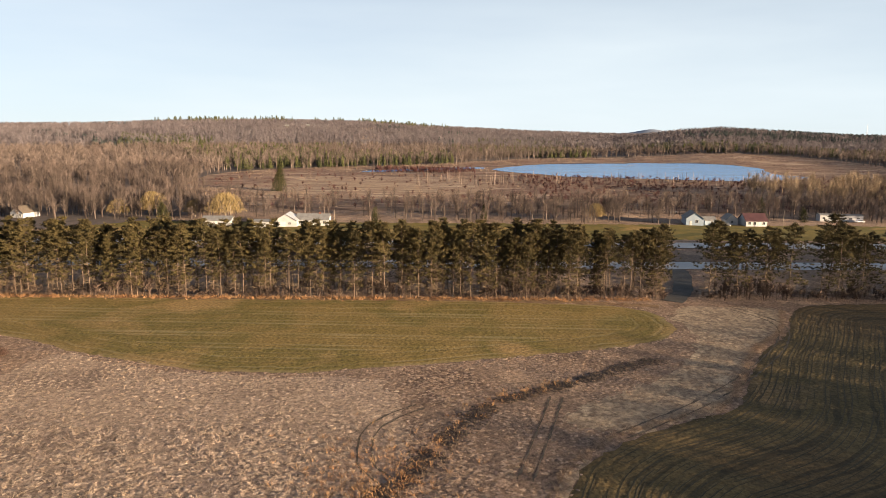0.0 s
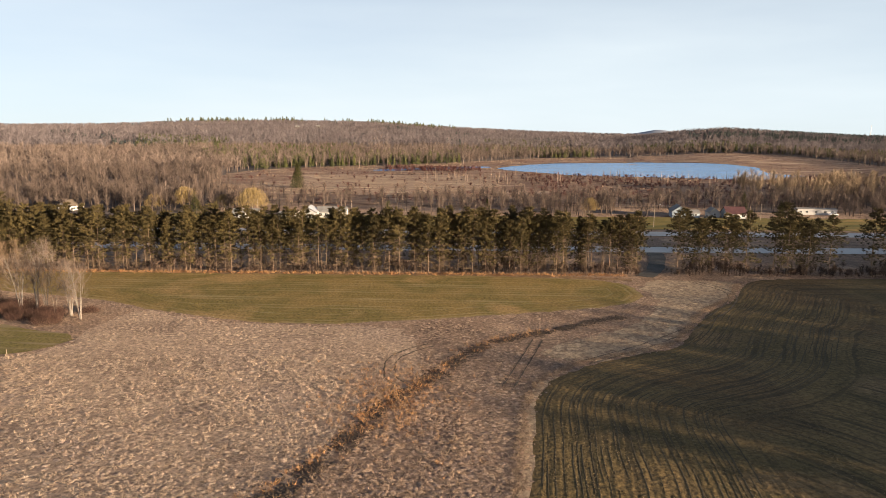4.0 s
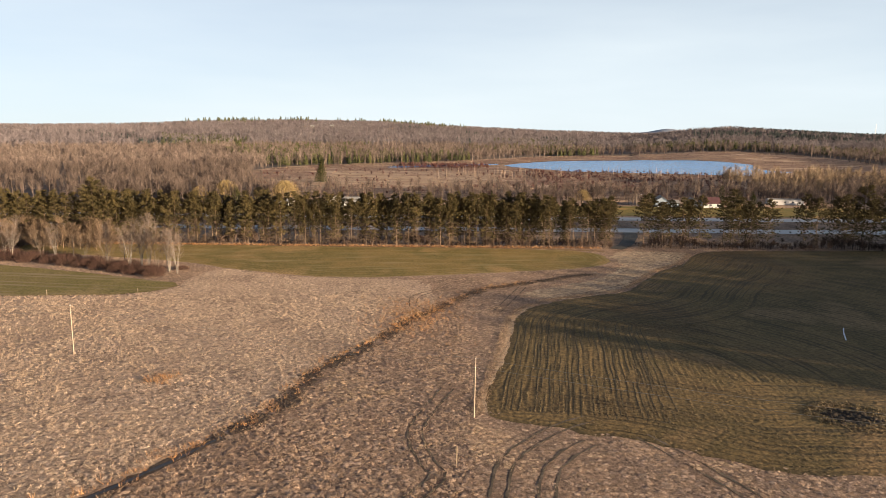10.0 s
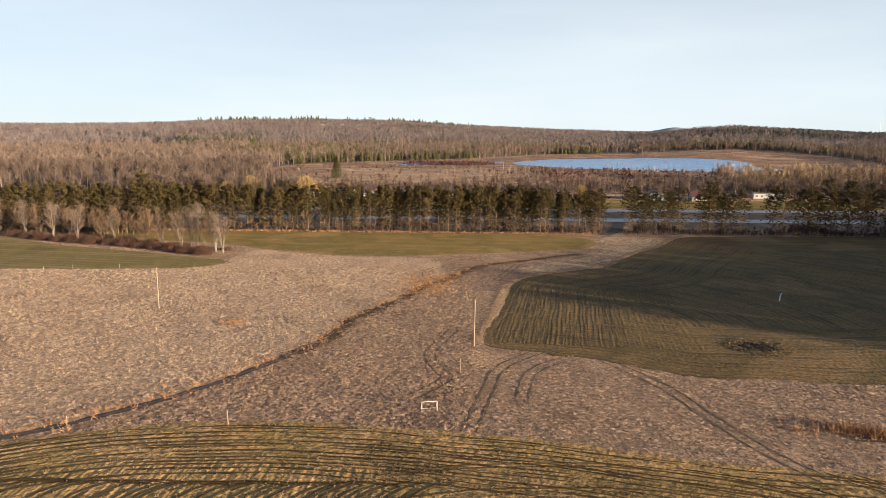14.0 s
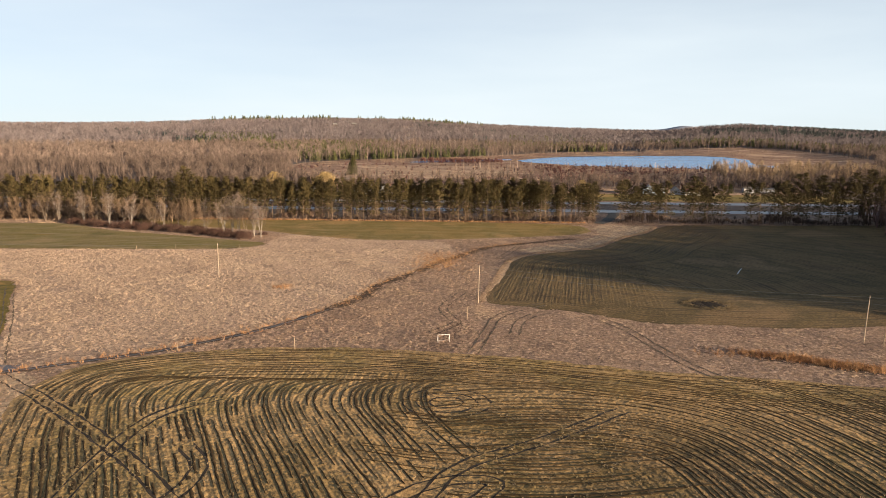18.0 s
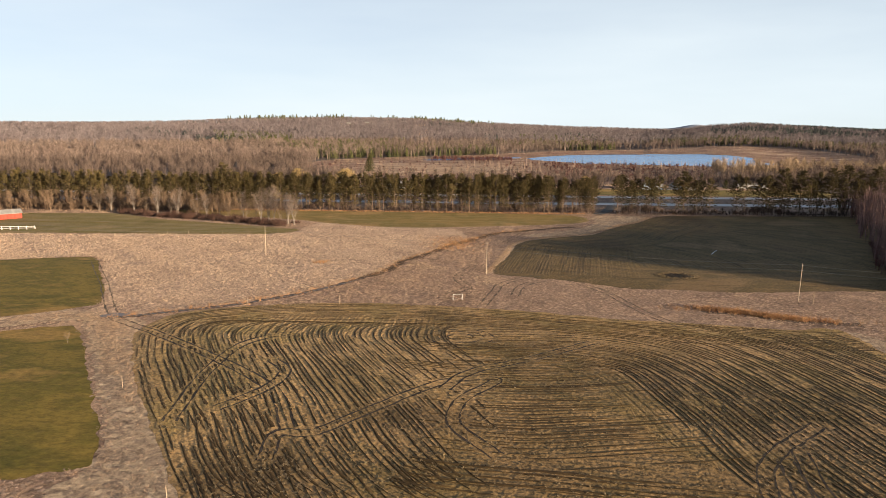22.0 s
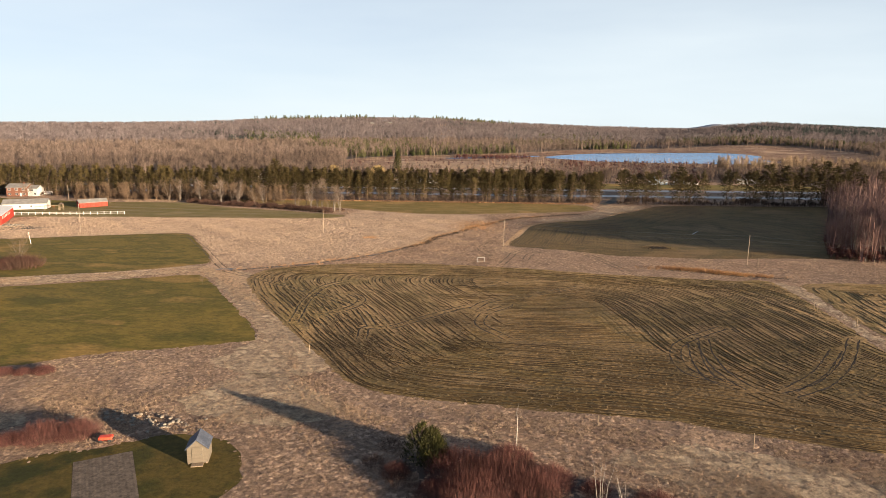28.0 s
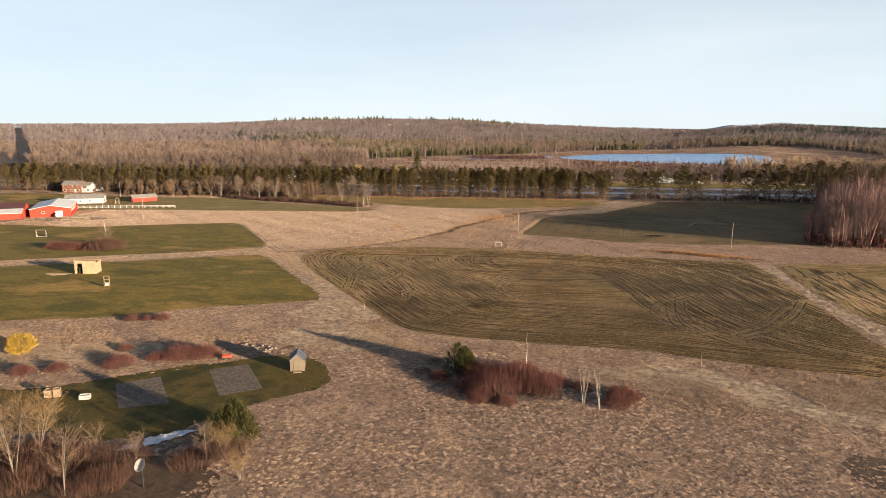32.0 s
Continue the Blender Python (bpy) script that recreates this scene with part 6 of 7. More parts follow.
ex, ey = rng_p.uniform(99, 200, n), -19 + 79 * rng_p.uniform(0, 1, n) ** 1.6
keep = inside(ex, ey, wood_poly)
V, F = tile(BUSH, np.stack([ex, ey, ground_z(ex, ey)], 1)[keep], rng_p.uniform(1.2, 5, keep.sum()), rng_p.uniform(0, 6.28, keep.sum()), rng_p, rng_p.uniform(3, 6, keep.sum()))
tagged(mesh_np("wood_brush", V, F, REDTWIG), "reddish brush along the wood edge", "undergrowth", kind="stuff")
# trees behind the farm
n = 640
fx, fy = rng_p.uniform(-252, -125, n), rng_p.uniform(134, 150, n)
fy += 0.0001 * np.maximum(0, -60 - fx) ** 2
V, F = tile([far_bare(640 + k, 60, 0.016) for k in range(5)], np.stack([fx, fy, ground_z(fx, fy)], 1), np.where(rng_p.uniform(0, 1, n) < 0.8, rng_p.uniform(1.5, 4.5, n), rng_p.uniform(6, 11, n)), rng_p.uniform(0, 6.28, n), rng_p, rng_p.uniform(4, 8, n))
tagged(mesh_np("farm_trees", V, F, BROWNPALE), "leafless trees and brush behind the farm", "woods", kind="stuff")

# ---- rough strips at the field edges ----
tagged(ribbon("rough_strip", [(1, 2), (4, 15), (6.5, 30), (9, 45), (11.5, 58), (16, 66)], 2.0, 0.05, STRAWGROUND, wobble=0.3, seed=51), "pale straw strip along the sown field", "verge", kind="structure")
tagged(ribbon("belt_verge", [(-150, 148.5), (-100, 148.3), (-55, 147.5), (1, 147), (28, 145), (42, 143), (50, 141)], 3.0, 0.08, RUSTGROUND, wobble=0.3, seed=52), "rusty brown grass strip below the pines", "verge", kind="structure")

# ---- ditch, wheel marks, stones ----
DITCH = [(-110, -88), (-98, -72), (-88, -60), (-80, -51), (-70, -45), (-58, -37.5), (-46, -26.5), (-38, -15.5), (-33, -7), (-28, 3), (-26, 16), (-23, 25), (-17, 38), (-12.5, 53), (-6, 63.5), (-2, 71), (4.3, 82), (14, 89.8), (19, 92.3), (30, 100.5), (37, 103.7)]
tagged(ribbon("ditch_bank", DITCH[3:9], 1.7, 0.05, PEAT, wobble=0.25, seed=3), "dark wet peaty ditch bank", "ditch", kind="structure")
tagged(ribbon("ditch_water", DITCH[3:9], 0.55, 0.09, DITCHWATER, wobble=0.2, seed=4), "narrow ditch of still dark water", "ditch", kind="structure")
tagged(ribbon("ditch_bank_east", [(48, -34.5), (55.7, -36.6), (61, -39.5), (68.4, -42), (78, -44)], 3.2, 0.05, PEAT, wobble=0.3, seed=5), "dark wet ditch bank at the field edge", "ditch", kind="structure")
TRACKS = [
    [(22, -5), (29.5, -18.6), (32.6, -29.3), (36, -40), (40, -48)],
    [(-3.8, 11.4), (-7.2, -0.7), (-7.9, -6.3), (-6.0, -13), (-4.8, -16.8), (-9.8, -24.4)],
    [(16, 0.3), (10, -4.2), (3.9, -12), (2.2, -19.7), (-0.1, -29.7), (-1.5, -36)],
    [(14.8, -7), (9, -14), (6.8, -24.3)],
    [(-5.5, 83), (-9.9, 78.7), (-12.6, 73), (-12, 65), (-8.7, 60)],
    [(15.8, 87), (11.3, 73), (7.3, 61)],
    [(66.8, 141), (71.8, 129), (66.5, 115.5), (52, 98), (37, 84), (22, 73)],
    [(36.5, -125.8), (30.8, -121.4), (30.4, -113.2), (34, -105), (44.4, -95.1)],
    [(36.6, -128.1), (33.6, -123.7), (33.6, -115.8), (35.6, -104.9)],
    [(38.3, -127.9), (36.3, -120.9), (36.4, -112.6), (38.2, -102.9)],
    [(44.5, -127.3), (52.3, -119.4), (60.7, -107.2)],
    [(43.6, -129.6), (50.9, -124.4), (59.7, -113.3), (67.2, -100.1)],
    [(-43.6, -99.9), (-46.1, -81.2), (-45.4, -65.7), (-38.2, -57.9)],
    [(-37.5, -74.4), (-33.5, -79.8), (-34.4, -88), (-38.9, -95.3)],
    [(-27.3, -109.4), (-27.7, -102.2), (-23.1, -101.7), (-16, -93), (-6.7, -82.4), (1, -81.5), (-4, -89.6), (-4.9, -98), (0.8, -106.6)],
    [(20, -60), (8, -70), (-3, -78), (-7, -86)],
    [(-80, -50), (-62, -62.7), (-45, -76.4), (-33, -88), (-27, -101)],
    [(-119, 10), (-109, -5), (-98, -21), (-86, -40), (-79, -50)],
]
RING = [[(-5.3 + r * math.cos(a), -58.5 + 0.8 * r * math.sin(a)) for a in np.linspace(0, 5.9, 14)] for r in (2.5, 4.5, 6.5)]
for k, line in enumerate(TRACKS + RING):
    P = smooth_line(line, 1.2)
    T = np.gradient(P, axis=0)
    N = np.stack([-T[:, 1], T[:, 0]], 1) / (np.hypot(T[:, 0], T[:, 1])[:, None] + 1e-9)
    tr = new("wheel_track")
    tagged(tr, "pair of dark muddy wheel ruts", "wheel track", kind="structure")
    for off in ((-0.95, 0.95) if k < len(TRACKS) else (0.0,)):
        ribbon("rut", P + N * off, 0.3, 0.085, MUD if P[:, 1].mean() < -45 else RUT, wobble=0.6, seed=k, parent=tr, curve=False)
tagged(patch("ditch_puddle", [(-83, -48.6), (-80.5, -47), (-77.5, -46.8), (-76.8, -48.4), (-79.5, -49.9), (-82, -50)], 0.4, 0.1, DITCHWATER, ragged=0.2, seed=61), "small blue puddle where the ditch ends", "puddle", kind="structure")
# burnt, trampled ring in the sown field and a pale sheet beside it
tagged(ribbon("pale_drain", [(75.5, 41), (78.5, 47), (80.5, 50.5)], 0.25, 0.1, TARP, wobble=0.2), "pale wet streak of water in the furrow", "water", kind="structure")


def stone(seed):
    rng = np.random.default_rng(seed)
    bm = bmesh.new()
    bmesh.ops.create_icosphere(bm, subdivisions=1, radius=1)
    for v in bm.verts:
        v.co *= rng.uniform(0.75, 1.15)
        v.co.z *= 0.6
    me = bpy.data.meshes.new("stone")
    bm.to_mesh(me)
    bm.free()
    me.materials.append(ROCK)
    return me


stones = [stone(k) for k in range(4)]
wall_line = smooth_line([(-62, -149), (-56, -146), (-50, -147), (-45, -148.5), (-42, -148)], 0.5)
for k in range(90):
    x, y = wall_line[rng_t.integers(0, len(wall_line))] + rng_t.normal(0, (1.2, 1.0))
    ob = new("stone", stones[k % 4])
    s = rng_t.uniform(0.16, 0.42)
    ob.matrix_world = pose(x, y, gz(x, y) + s * 0.2, 0, 0, rng_t.uniform(0, 360)) @ Matrix.Scale(s, 4)
    tagged(ob, "weathered field stone in a loose row", "stone", "field stones")

LITTER = (
    ("matted_straw", STRAWGROUND, "bright matted straw along the field edge", [(14, -152), (22, -148), (34, -150), (46, -153), (62, -157), (66, -166), (52, -170), (40, -166), (30, -163), (20, -158)], 41),
    ("matted_straw", STRAWGROUND, "pale trampled straw patch in the rough grass", [(-40, -128), (-30, -134), (-24, -141), (-30, -147), (-40, -146), (-48, -140)], 42),
    ("matted_straw", STRAWGROUND, "pale straw bank beside the red shrubs", [(-100, -166), (-84, -162), (-74, -157), (-66, -150), (-72, -146), (-88, -150), (-104, -156)], 43),
    ("dark_litter", DARKFLOOR, "dark brown ground under the garden trees", [(-100, -187), (-66, -187), (-57, -187), (-48, -188), (-38, -190), (-34, -196), (-40, -206), (-56, -212), (-100, -212)], 44),
    ("matted_straw", STRAWGROUND, "pale straw path between the two lawns", [(-165, -90), (-135, -77), (-115, -69), (-100, -61), (-90, -54), (-82, -52), (-84, -47), (-92, -45), (-106, -54), (-134, -66.5), (-165, -82)], 47),
    ("matted_straw", STRAWGROUND, "pale straw strip between lawn and field", [(-84, -54), (-78, -50), (-70, -55), (-66, -68), (-56, -84), (-44, -101), (-36, -112), (-30, -124), (-38, -130), (-50, -124), (-48, -109), (-62, -86), (-78, -62)], 48),
    ("matted_straw", STRAWGROUND, "pale straw strip with stakes between the fields", [(71.5, -50), (76.5, -54), (75.5, -66), (73.6, -83), (73.2, -99), (75, -118), (80, -140), (72, -150), (70, -128), (70.5, -100), (72.3, -75)], 49),
    ("matted_straw", STRAWGROUND, "pale straw where machines turn into the field", [(50, 133), (58, 142), (70, 141), (78, 139), (70, 125), (58, 110), (49, 97), (41, 84), (31, 78), (20, 74), (16, 80), (28, 90), (40, 100), (48, 112), (51, 122)], 50),
    ("matted_straw", STRAWGROUND, "pale mown swathe in the streaky field", [(-152, 82), (-132, 79), (-118, 82), (-124, 88), (-140, 90), (-154, 88)], 53),
    ("dark_litter", PEAT, "dark wet hollow in the rough grass", [(42, -178), (48, -181), (50, -187), (44, -188), (40, -184)], 45),
    ("dark_litter", WOODFLOOR, "darker ground under the thicket", [(-12, -153), (-2, -152), (7, -156), (9, -161), (2, -166), (-7, -165), (-11, -159)], 46),
)

# ---- dry grass ----
TUFTS = [tuft(700 + k, 7, 0.9, 0.07) for k in range(8)]
outlines = [smooth_line(p, 3, True) for p in (A_LINE, B_LINE, C_LINE, D_LINE, E_LINE, F_LINE, GARDEN, G_LINE)]
n = 420000
qx, qy = rng_p.uniform(-225, 112, n), rng_p.uniform(-238, 142, n)
keep = np.ones(n, bool)
for o in outlines:
    keep &= ~inside(qx, qy, o)
near_ditch, _, _ = to_edge(qx, qy, np.array(DITCH[3:] + DITCH[3:][::-1], float))
keep &= near_ditch > 1.1
keep &= ~inside(qx, qy, np.array([(-100, -188), (-48, -189), (-36, -192), (-40, -206), (-56, -212), (-100, -212)], float))
keep &= (np.abs(qx) < (qy + 262) * 0.75 + 42) & (rng_p.uniform(0, 1, n) < 0.35 + 0.75 * clump(qx, qy, 2.3, 3.3))
qx, qy = qx[keep], qy[keep]
reed = np.clip(0.75 + 0.45 * ((qx < 0) & (qy > -40) & (qy < 75)) + 0.3 * clump(qx, qy, 9, 1.7), 0, 1.6)
gold = inside(qx, qy, smooth_line(REED_LINE, 3, True))
for nm, mt, lab, sel in (("dry_grass", TUFT, "tussocky mauve tan dead grass across the rough land", ~gold), ("golden_reeds", REEDTUFT, "golden tan flattened reeds west of the ditch", gold)):
    k = int(sel.sum())
    V, F = tile(TUFTS, np.stack([qx, qy, ground_z(qx, qy)], 1)[sel], reed[sel] * rng_p.uniform(0.14, 0.42, k), rng_p.uniform(0, 6.28, k), rng_p, reed[sel] * rng_p.uniform(0.28, 0.62, k))
    tagged(mesh_np(nm, V, F, mt), lab, "grass", kind="stuff")
MOUND = [mound(k) for k in range(8)]
on_straw = np.zeros(len(qx), bool)
for nm, mt, lab, out, sd in LITTER:
    if mt is STRAWGROUND:
        on_straw |= inside(qx, qy, smooth_line(out, 3, True))
for nm, mt, lab, sel in (("grass_mounds", TUFT, "low matted tussocks of dead grass", ~gold & ~on_straw), ("reed_mounds", REEDTUFT, "low matted tussocks of golden reed", gold & ~on_straw), ("straw_mounds", STRAWGROUND, "bright matted straw tussocks", on_straw)):
    pick = np.nonzero(sel & (rng_p.uniform(0, 1, len(qx)) < np.where(np.abs(qx) < 80, 0.95, 0.5)))[0]
    k = len(pick)
    ox, oy = qx[pick] + rng_p.normal(0, 0.4, k), qy[pick] + rng_p.normal(0, 0.4, k)
    clear = to_edge(ox, oy, np.array(DITCH[3:] + DITCH[3:][::-1], float))[0] > 1.9
    for line in TRACKS:
        clear &= np.abs(to_edge(ox, oy, np.array(list(line) + list(line)[::-1], float))[0] - 0.95) > 0.55
    pick, ox, oy = pick[clear], ox[clear], oy[clear]
    k = len(pick)
    V, F = tile(MOUND, np.stack([ox, oy, ground_z(ox, oy) - 0.02], 1), reed[pick] * rng_p.uniform(0.035, 0.1, k), rng_p.uniform(0, 6.28, k), rng_p, rng_p.uniform(0.24, 0.58, k))
    tagged(mesh_np(nm, V, F, mt), lab, "grass", kind="stuff")
bank = smooth_line(DITCH[3:19], 0.5)
orange = np.concatenate([bank[rng_p.integers(0, len(bank), 560)] + rng_p.normal(0, 1.1, (560, 2)) + (-0.9, 0.5),
                         np.array((-12, 57)) + rng_p.normal(0, (5, 8), (520, 2)), np.column_stack([rng_p.normal(59, 7, 900), np.zeros(900)]),
                         np.array((-49.5, 14)) + rng_p.normal(0, 1.4, (70, 2)), np.column_stack([rng_p.uniform(-150, 50, 1500), 147.6 + rng_p.normal(0, 0.9, 1500)])])
low = orange[:, 1] == 0
orange[low, 1] = np.interp(orange[low, 0], (46, 55.7, 61, 68.4, 80), (-33, -35.6, -38.4, -41, -43.4)) + rng_p.normal(0, 1.0, low.sum())
V, F = tile(TUFTS, np.column_stack([orange, ground_z(orange[:, 0], orange[:, 1])]), np.where(low, 1.4, 1.0) * rng_p.uniform(0.4, 1.0, len(orange)), rng_p.uniform(0, 6.28, len(orange)), rng_p, rng_p.uniform(0.5, 1.1, len(orange)))
tagged(mesh_np("rusty_sedge", V, F, RUST), "rust orange sedge tufts along the ditch", "grass", kind="stuff")

# stubble and clods between the drill rows
n = 90000
cx, cy = rng_p.uniform(-70, 73, n), rng_p.uniform(-152, -33, n)
a_poly = outlines[0]
keep = inside(cx, cy, a_poly)
cx, cy = cx[keep], cy[keep]
cd, _, _ = to_edge(cx, cy, a_poly)
keep = np.sin(rows_a(cx, cy, cd) * 6.2832 / 1.25 + 2.0) * 0.5 + clump(cx, cy, 7, 2.2) > rng_p.uniform(0.3, 1.4, len(cx))
cx, cy = cx[keep], cy[keep]
CLOD = [tuft(760 + k, 4, 1.0, 0.35) for k in range(5)]
V, F = tile(CLOD, np.stack([cx, cy, ground_z(cx, cy) + 0.05], 1), rng_p.uniform(0.08, 0.2, len(cx)), rng_p.uniform(0, 6.28, len(cx)), rng_p, rng_p.uniform(0.2, 0.45, len(cx)))
STUBBLE = mat("field_stubble", [(0.11, 0.084, 0.046), (0.17, 0.128, 0.078), (0.10, 0.08, 0.042)], 0.05, 0.6, 0.9, 0.0, island=0.5)
tagged(mesh_np("field_stubble", V, F, STUBBLE), "short stubble and clods along the drill rows", "stubble", kind="stuff")

# furrows that the drill has left, block by block
rng_f = np.random.default_rng(77)


def furrows(master, moves, size, gaps, block=None, hold=None, wave=0.12, ridge=0.06):
    """Ragged dark strips along shifted copies of a line; moves gives each copy's points from the line and its normals."""
    P0 = smooth_line(master, 0.7)
    T = np.gradient(P0, axis=0)
    N0 = np.stack([-T[:, 1], T[:, 0]], 1) / (np.hypot(T[:, 0], T[:, 1])[:, None] + 1e-9)
    VV, FF, base = [], [], 0
    for move, off in moves:
        P = P0 + (N0 * off if move is None else np.array(move) * off)
        P = P + wave * np.sin(P[:, ::-1] * 0.35 + off * 0.2) + rng_f.normal(0, 0.02, P.shape)
        m = len(P)
        run = np.interp(np.arange(m), np.arange(0, m + 7, 7), rng_f.uniform(0, 1, len(np.arange(0, m + 7, 7))))
        grain = rng_f.uniform(0.4, 1.4, (m, 2))
        w = size * rng_f.uniform(0.55, 1.35) * np.clip((run - gaps) * 2.2, 0, 1)
        if block is not None:
            edge_gap, _, _ = to_edge(P[:, 0], P[:, 1], np.array(block, float))
            edge_gap = np.where(inside(P[:, 0], P[:, 1], np.array(block, float)), edge_gap, -edge_gap)
            w = w * np.clip((edge_gap + rng_f.uniform(-8, 9)) / 6, 0, 1)
        if hold is not None:
            w = w * inside(P[:, 0], P[:, 1], hold)
        for line in TRACKS[7:17]:
            w = w * (np.abs(to_edge(P[:, 0], P[:, 1], np.array(list(line) + list(line)[::-1], float))[0] - 0.95) > 0.45)
        L, Q = P + N0 * (w[:, None] * grain[:, :1]) * 0.5, P - N0 * (w[:, None] * grain[:, 1:]) * 0.5
        z = lambda A, up: np.column_stack([A, ground_z(A[:, 0], A[:, 1]) + up])
        VV.append(np.concatenate([z(L, 0.026), z(P, 0.026 + ridge), z(Q, 0.026)]))
        i = np.nonzero((w[:-1] > 0.04) & (w[1:] > 0.04))[0] + base
        FF.append(np.concatenate([np.stack([i, i + m, i + m + 1, i + 1], 1), np.stack([i + m, i + 2 * m, i + 2 * m + 1, i + m + 1], 1)]))
        base += 3 * m
    return np.concatenate(VV), np.concatenate(FF)


def steps(lo, hi, gap, move=None):
    out, q = [], lo
    while q < hi:
        out.append((move, q))
        q += gap * rng_f.uniform(0.6, 1.5)
    return out


hold_a = outlines[0]
# dark tone of moist turned soil, deepened with the furrows' own shade
FURROW = mat("furrow_soil_and_shade", [(0.03751, 0.02105, 0.006403), (0.06881, 0.0401, 0.0131), (0.04375, 0.02606, 0.007567), (0.08747, 0.05264, 0.01747)], 0.05, 2.0, 0.95, 0.0, vary=0.4)
SEEDROW = mat("dark_seed_row", [(0.0576, 0.04408, 0.02448), (0.096, 0.07144, 0.03888)], 0.06, 2.0, 0.95, 0.0, vary=0.4)
PALEROW = mat("pale_straw_row", [(0.1451, 0.1097, 0.05923), (0.2177, 0.1583, 0.08697)], 0.1, 2.0, 0.95, 0.0, vary=0.4)
LEFT = [(-34, -118), (-43.5, -104), (-53, -90), (-62.5, -74), (-68.5, -60), (-67, -48), (-58, -40.5), (-41, -35.5), (-22, -34.5), (-7, -36), (11, -39), (30, -44), (48, -46.5), (62, -49), (71, -49)]
SOUTH = [(-36, -113), (-28, -126), (-23, -132), (-18, -134.5), (-11, -136.3), (-4, -137.3), (8.5, -138.8), (24, -141), (40, -145.8), (55, -149), (69, -151)]
for nm, lab, pieces in (
    ("headland_furrows", "dark curved furrows round the field edge", [furrows(LEFT, steps(-13.5, -0.5, 0.95), 0.4, 0.16, None, hold_a)]),
    ("west_furrows", "dark slanting furrows across the field", [furrows(WEST_RUN, steps(-8, 47, 0.9, (1, 0.02)), 0.4, 0.2, WEST_BLOCK, hold_a)]),
    ("east_furrows", "dark lengthwise furrows across the field", [furrows(EAST_RUN, steps(-13, 40, 0.9), 0.42, 0.14, EAST_BLOCK, hold_a)]),
    ("mid_furrows", "faint cross furrows in the middle of the field", [furrows(MID_RUN, steps(-62, 2, 0.75, (0, 1)), 0.46, 0.14, MID_BLOCK, hold_a)]),
    ("south_furrows", "close dark furrows along the field foot", [furrows(SOUTH, steps(0.6, 33, 0.75), 0.5, 0.18, SOUTH_BLOCK, hold_a)]),
    ("east_field_furrows", "dark furrows in the far field", [furrows([(76, -130), (74, -99), (74.3, -83), (76, -68), (79, -54), (88, -50), (102, -49), (150, -51)], steps(-20, -0.6, 1.1), 0.28, 0.4, None, outlines[7])]),
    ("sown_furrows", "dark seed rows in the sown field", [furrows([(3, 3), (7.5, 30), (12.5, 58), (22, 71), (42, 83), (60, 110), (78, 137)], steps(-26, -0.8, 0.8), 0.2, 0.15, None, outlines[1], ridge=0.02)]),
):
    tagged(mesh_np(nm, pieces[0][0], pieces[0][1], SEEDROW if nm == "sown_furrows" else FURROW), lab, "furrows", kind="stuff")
def lump(seed):
    rng = np.random.default_rng(seed)
    ring = [(math.cos(a) * q, math.sin(a) * q, 0.0) for a, q in zip(np.linspace(0, 5.5, 8), rng.uniform(0.5, 1.2, 8))]
    return np.array([(0, 0, 1.0)] + ring), np.array([(0, k + 1, (k + 1) % 8 + 1) for k in range(8)])


silt = smooth_line(DITCH[8:], 0.4)
silt = silt[rng_f.integers(0, len(silt), 5000)] + rng_f.normal(0, (1.0, 0.8), (5000, 2))
silt = silt[clump(silt[:, 0], silt[:, 1], 1.1, 4.4) > rng_f.uniform(0.1, 0.6, len(silt))]
V, F = tile([lump(k) for k in range(6)], np.column_stack([silt, ground_z(silt[:, 0], silt[:, 1]) + 0.05]), rng_f.uniform(0.05, 0.16, len(silt)), rng_f.uniform(0, 6.28, len(silt)), rng_f, rng_f.uniform(0.12, 0.36, len(silt)))
tagged(mesh_np("ditch_upper", V, F, PEAT), "dark broken peaty lumps along the silted ditch", "ditch", kind="stuff")
lines = []
for master, moves in (([(3, 3), (7.5, 30), (12.5, 56)], steps(1.0, 40, 0.85, (1, -0.1))), ([(14, -4), (25, -9), (36, -15), (48, -16), (64, -17), (92, -14), (112, -12)], steps(0.8, 13, 0.85))):
    P0 = smooth_line(master, 0.2)
    T = np.gradient(P0, axis=0)
    N0 = np.stack([-T[:, 1], T[:, 0]], 1) / (np.hypot(T[:, 0], T[:, 1])[:, None] + 1e-9)
    for move, off in moves:
        lines.append(P0 + (N0 * off if move is None else np.array(move) * off) + rng_f.normal(0, 0.11, P0.shape))
straws = np.concatenate(lines)
straws = straws[inside(straws[:, 0], straws[:, 1], outlines[1]) & (clump(straws[:, 0], straws[:, 1], 6, 8.1) + 0.15 > rng_f.uniform(0, 1, len(straws)))]
V, F = tile(CLOD, np.column_stack([straws, ground_z(straws[:, 0], straws[:, 1]) + 0.05]), rng_f.uniform(0.06, 0.14, len(straws)), rng_f.uniform(0, 6.28, len(straws)), rng_f, rng_f.uniform(0.12, 0.26, len(straws)))
tagged(mesh_np("sown_stubble", V, F, PALEROW), "pale stubble along the rows of the sown field", "stubble", kind="stuff")
# torn straw and clods round the dark heap
a = rng_f.uniform(0, 6.28, 520)
q = rng_f.normal(4.6, 0.9, 520)
tx, ty = 53.6 + np.cos(a) * q, 2.2 + np.sin(a) * q * 0.95
V, F = tile(CLOD, np.column_stack([tx, ty, ground_z(tx, ty) + 0.05]), rng_f.uniform(0.1, 0.35, 520), rng_f.uniform(0, 6.28, 520), rng_f, rng_f.uniform(0.3, 0.7, 520))
tagged(mesh_np("trampled_straw", V, F, PALEROW), "trampled straw ring round a dark heap", "straw", kind="stuff")
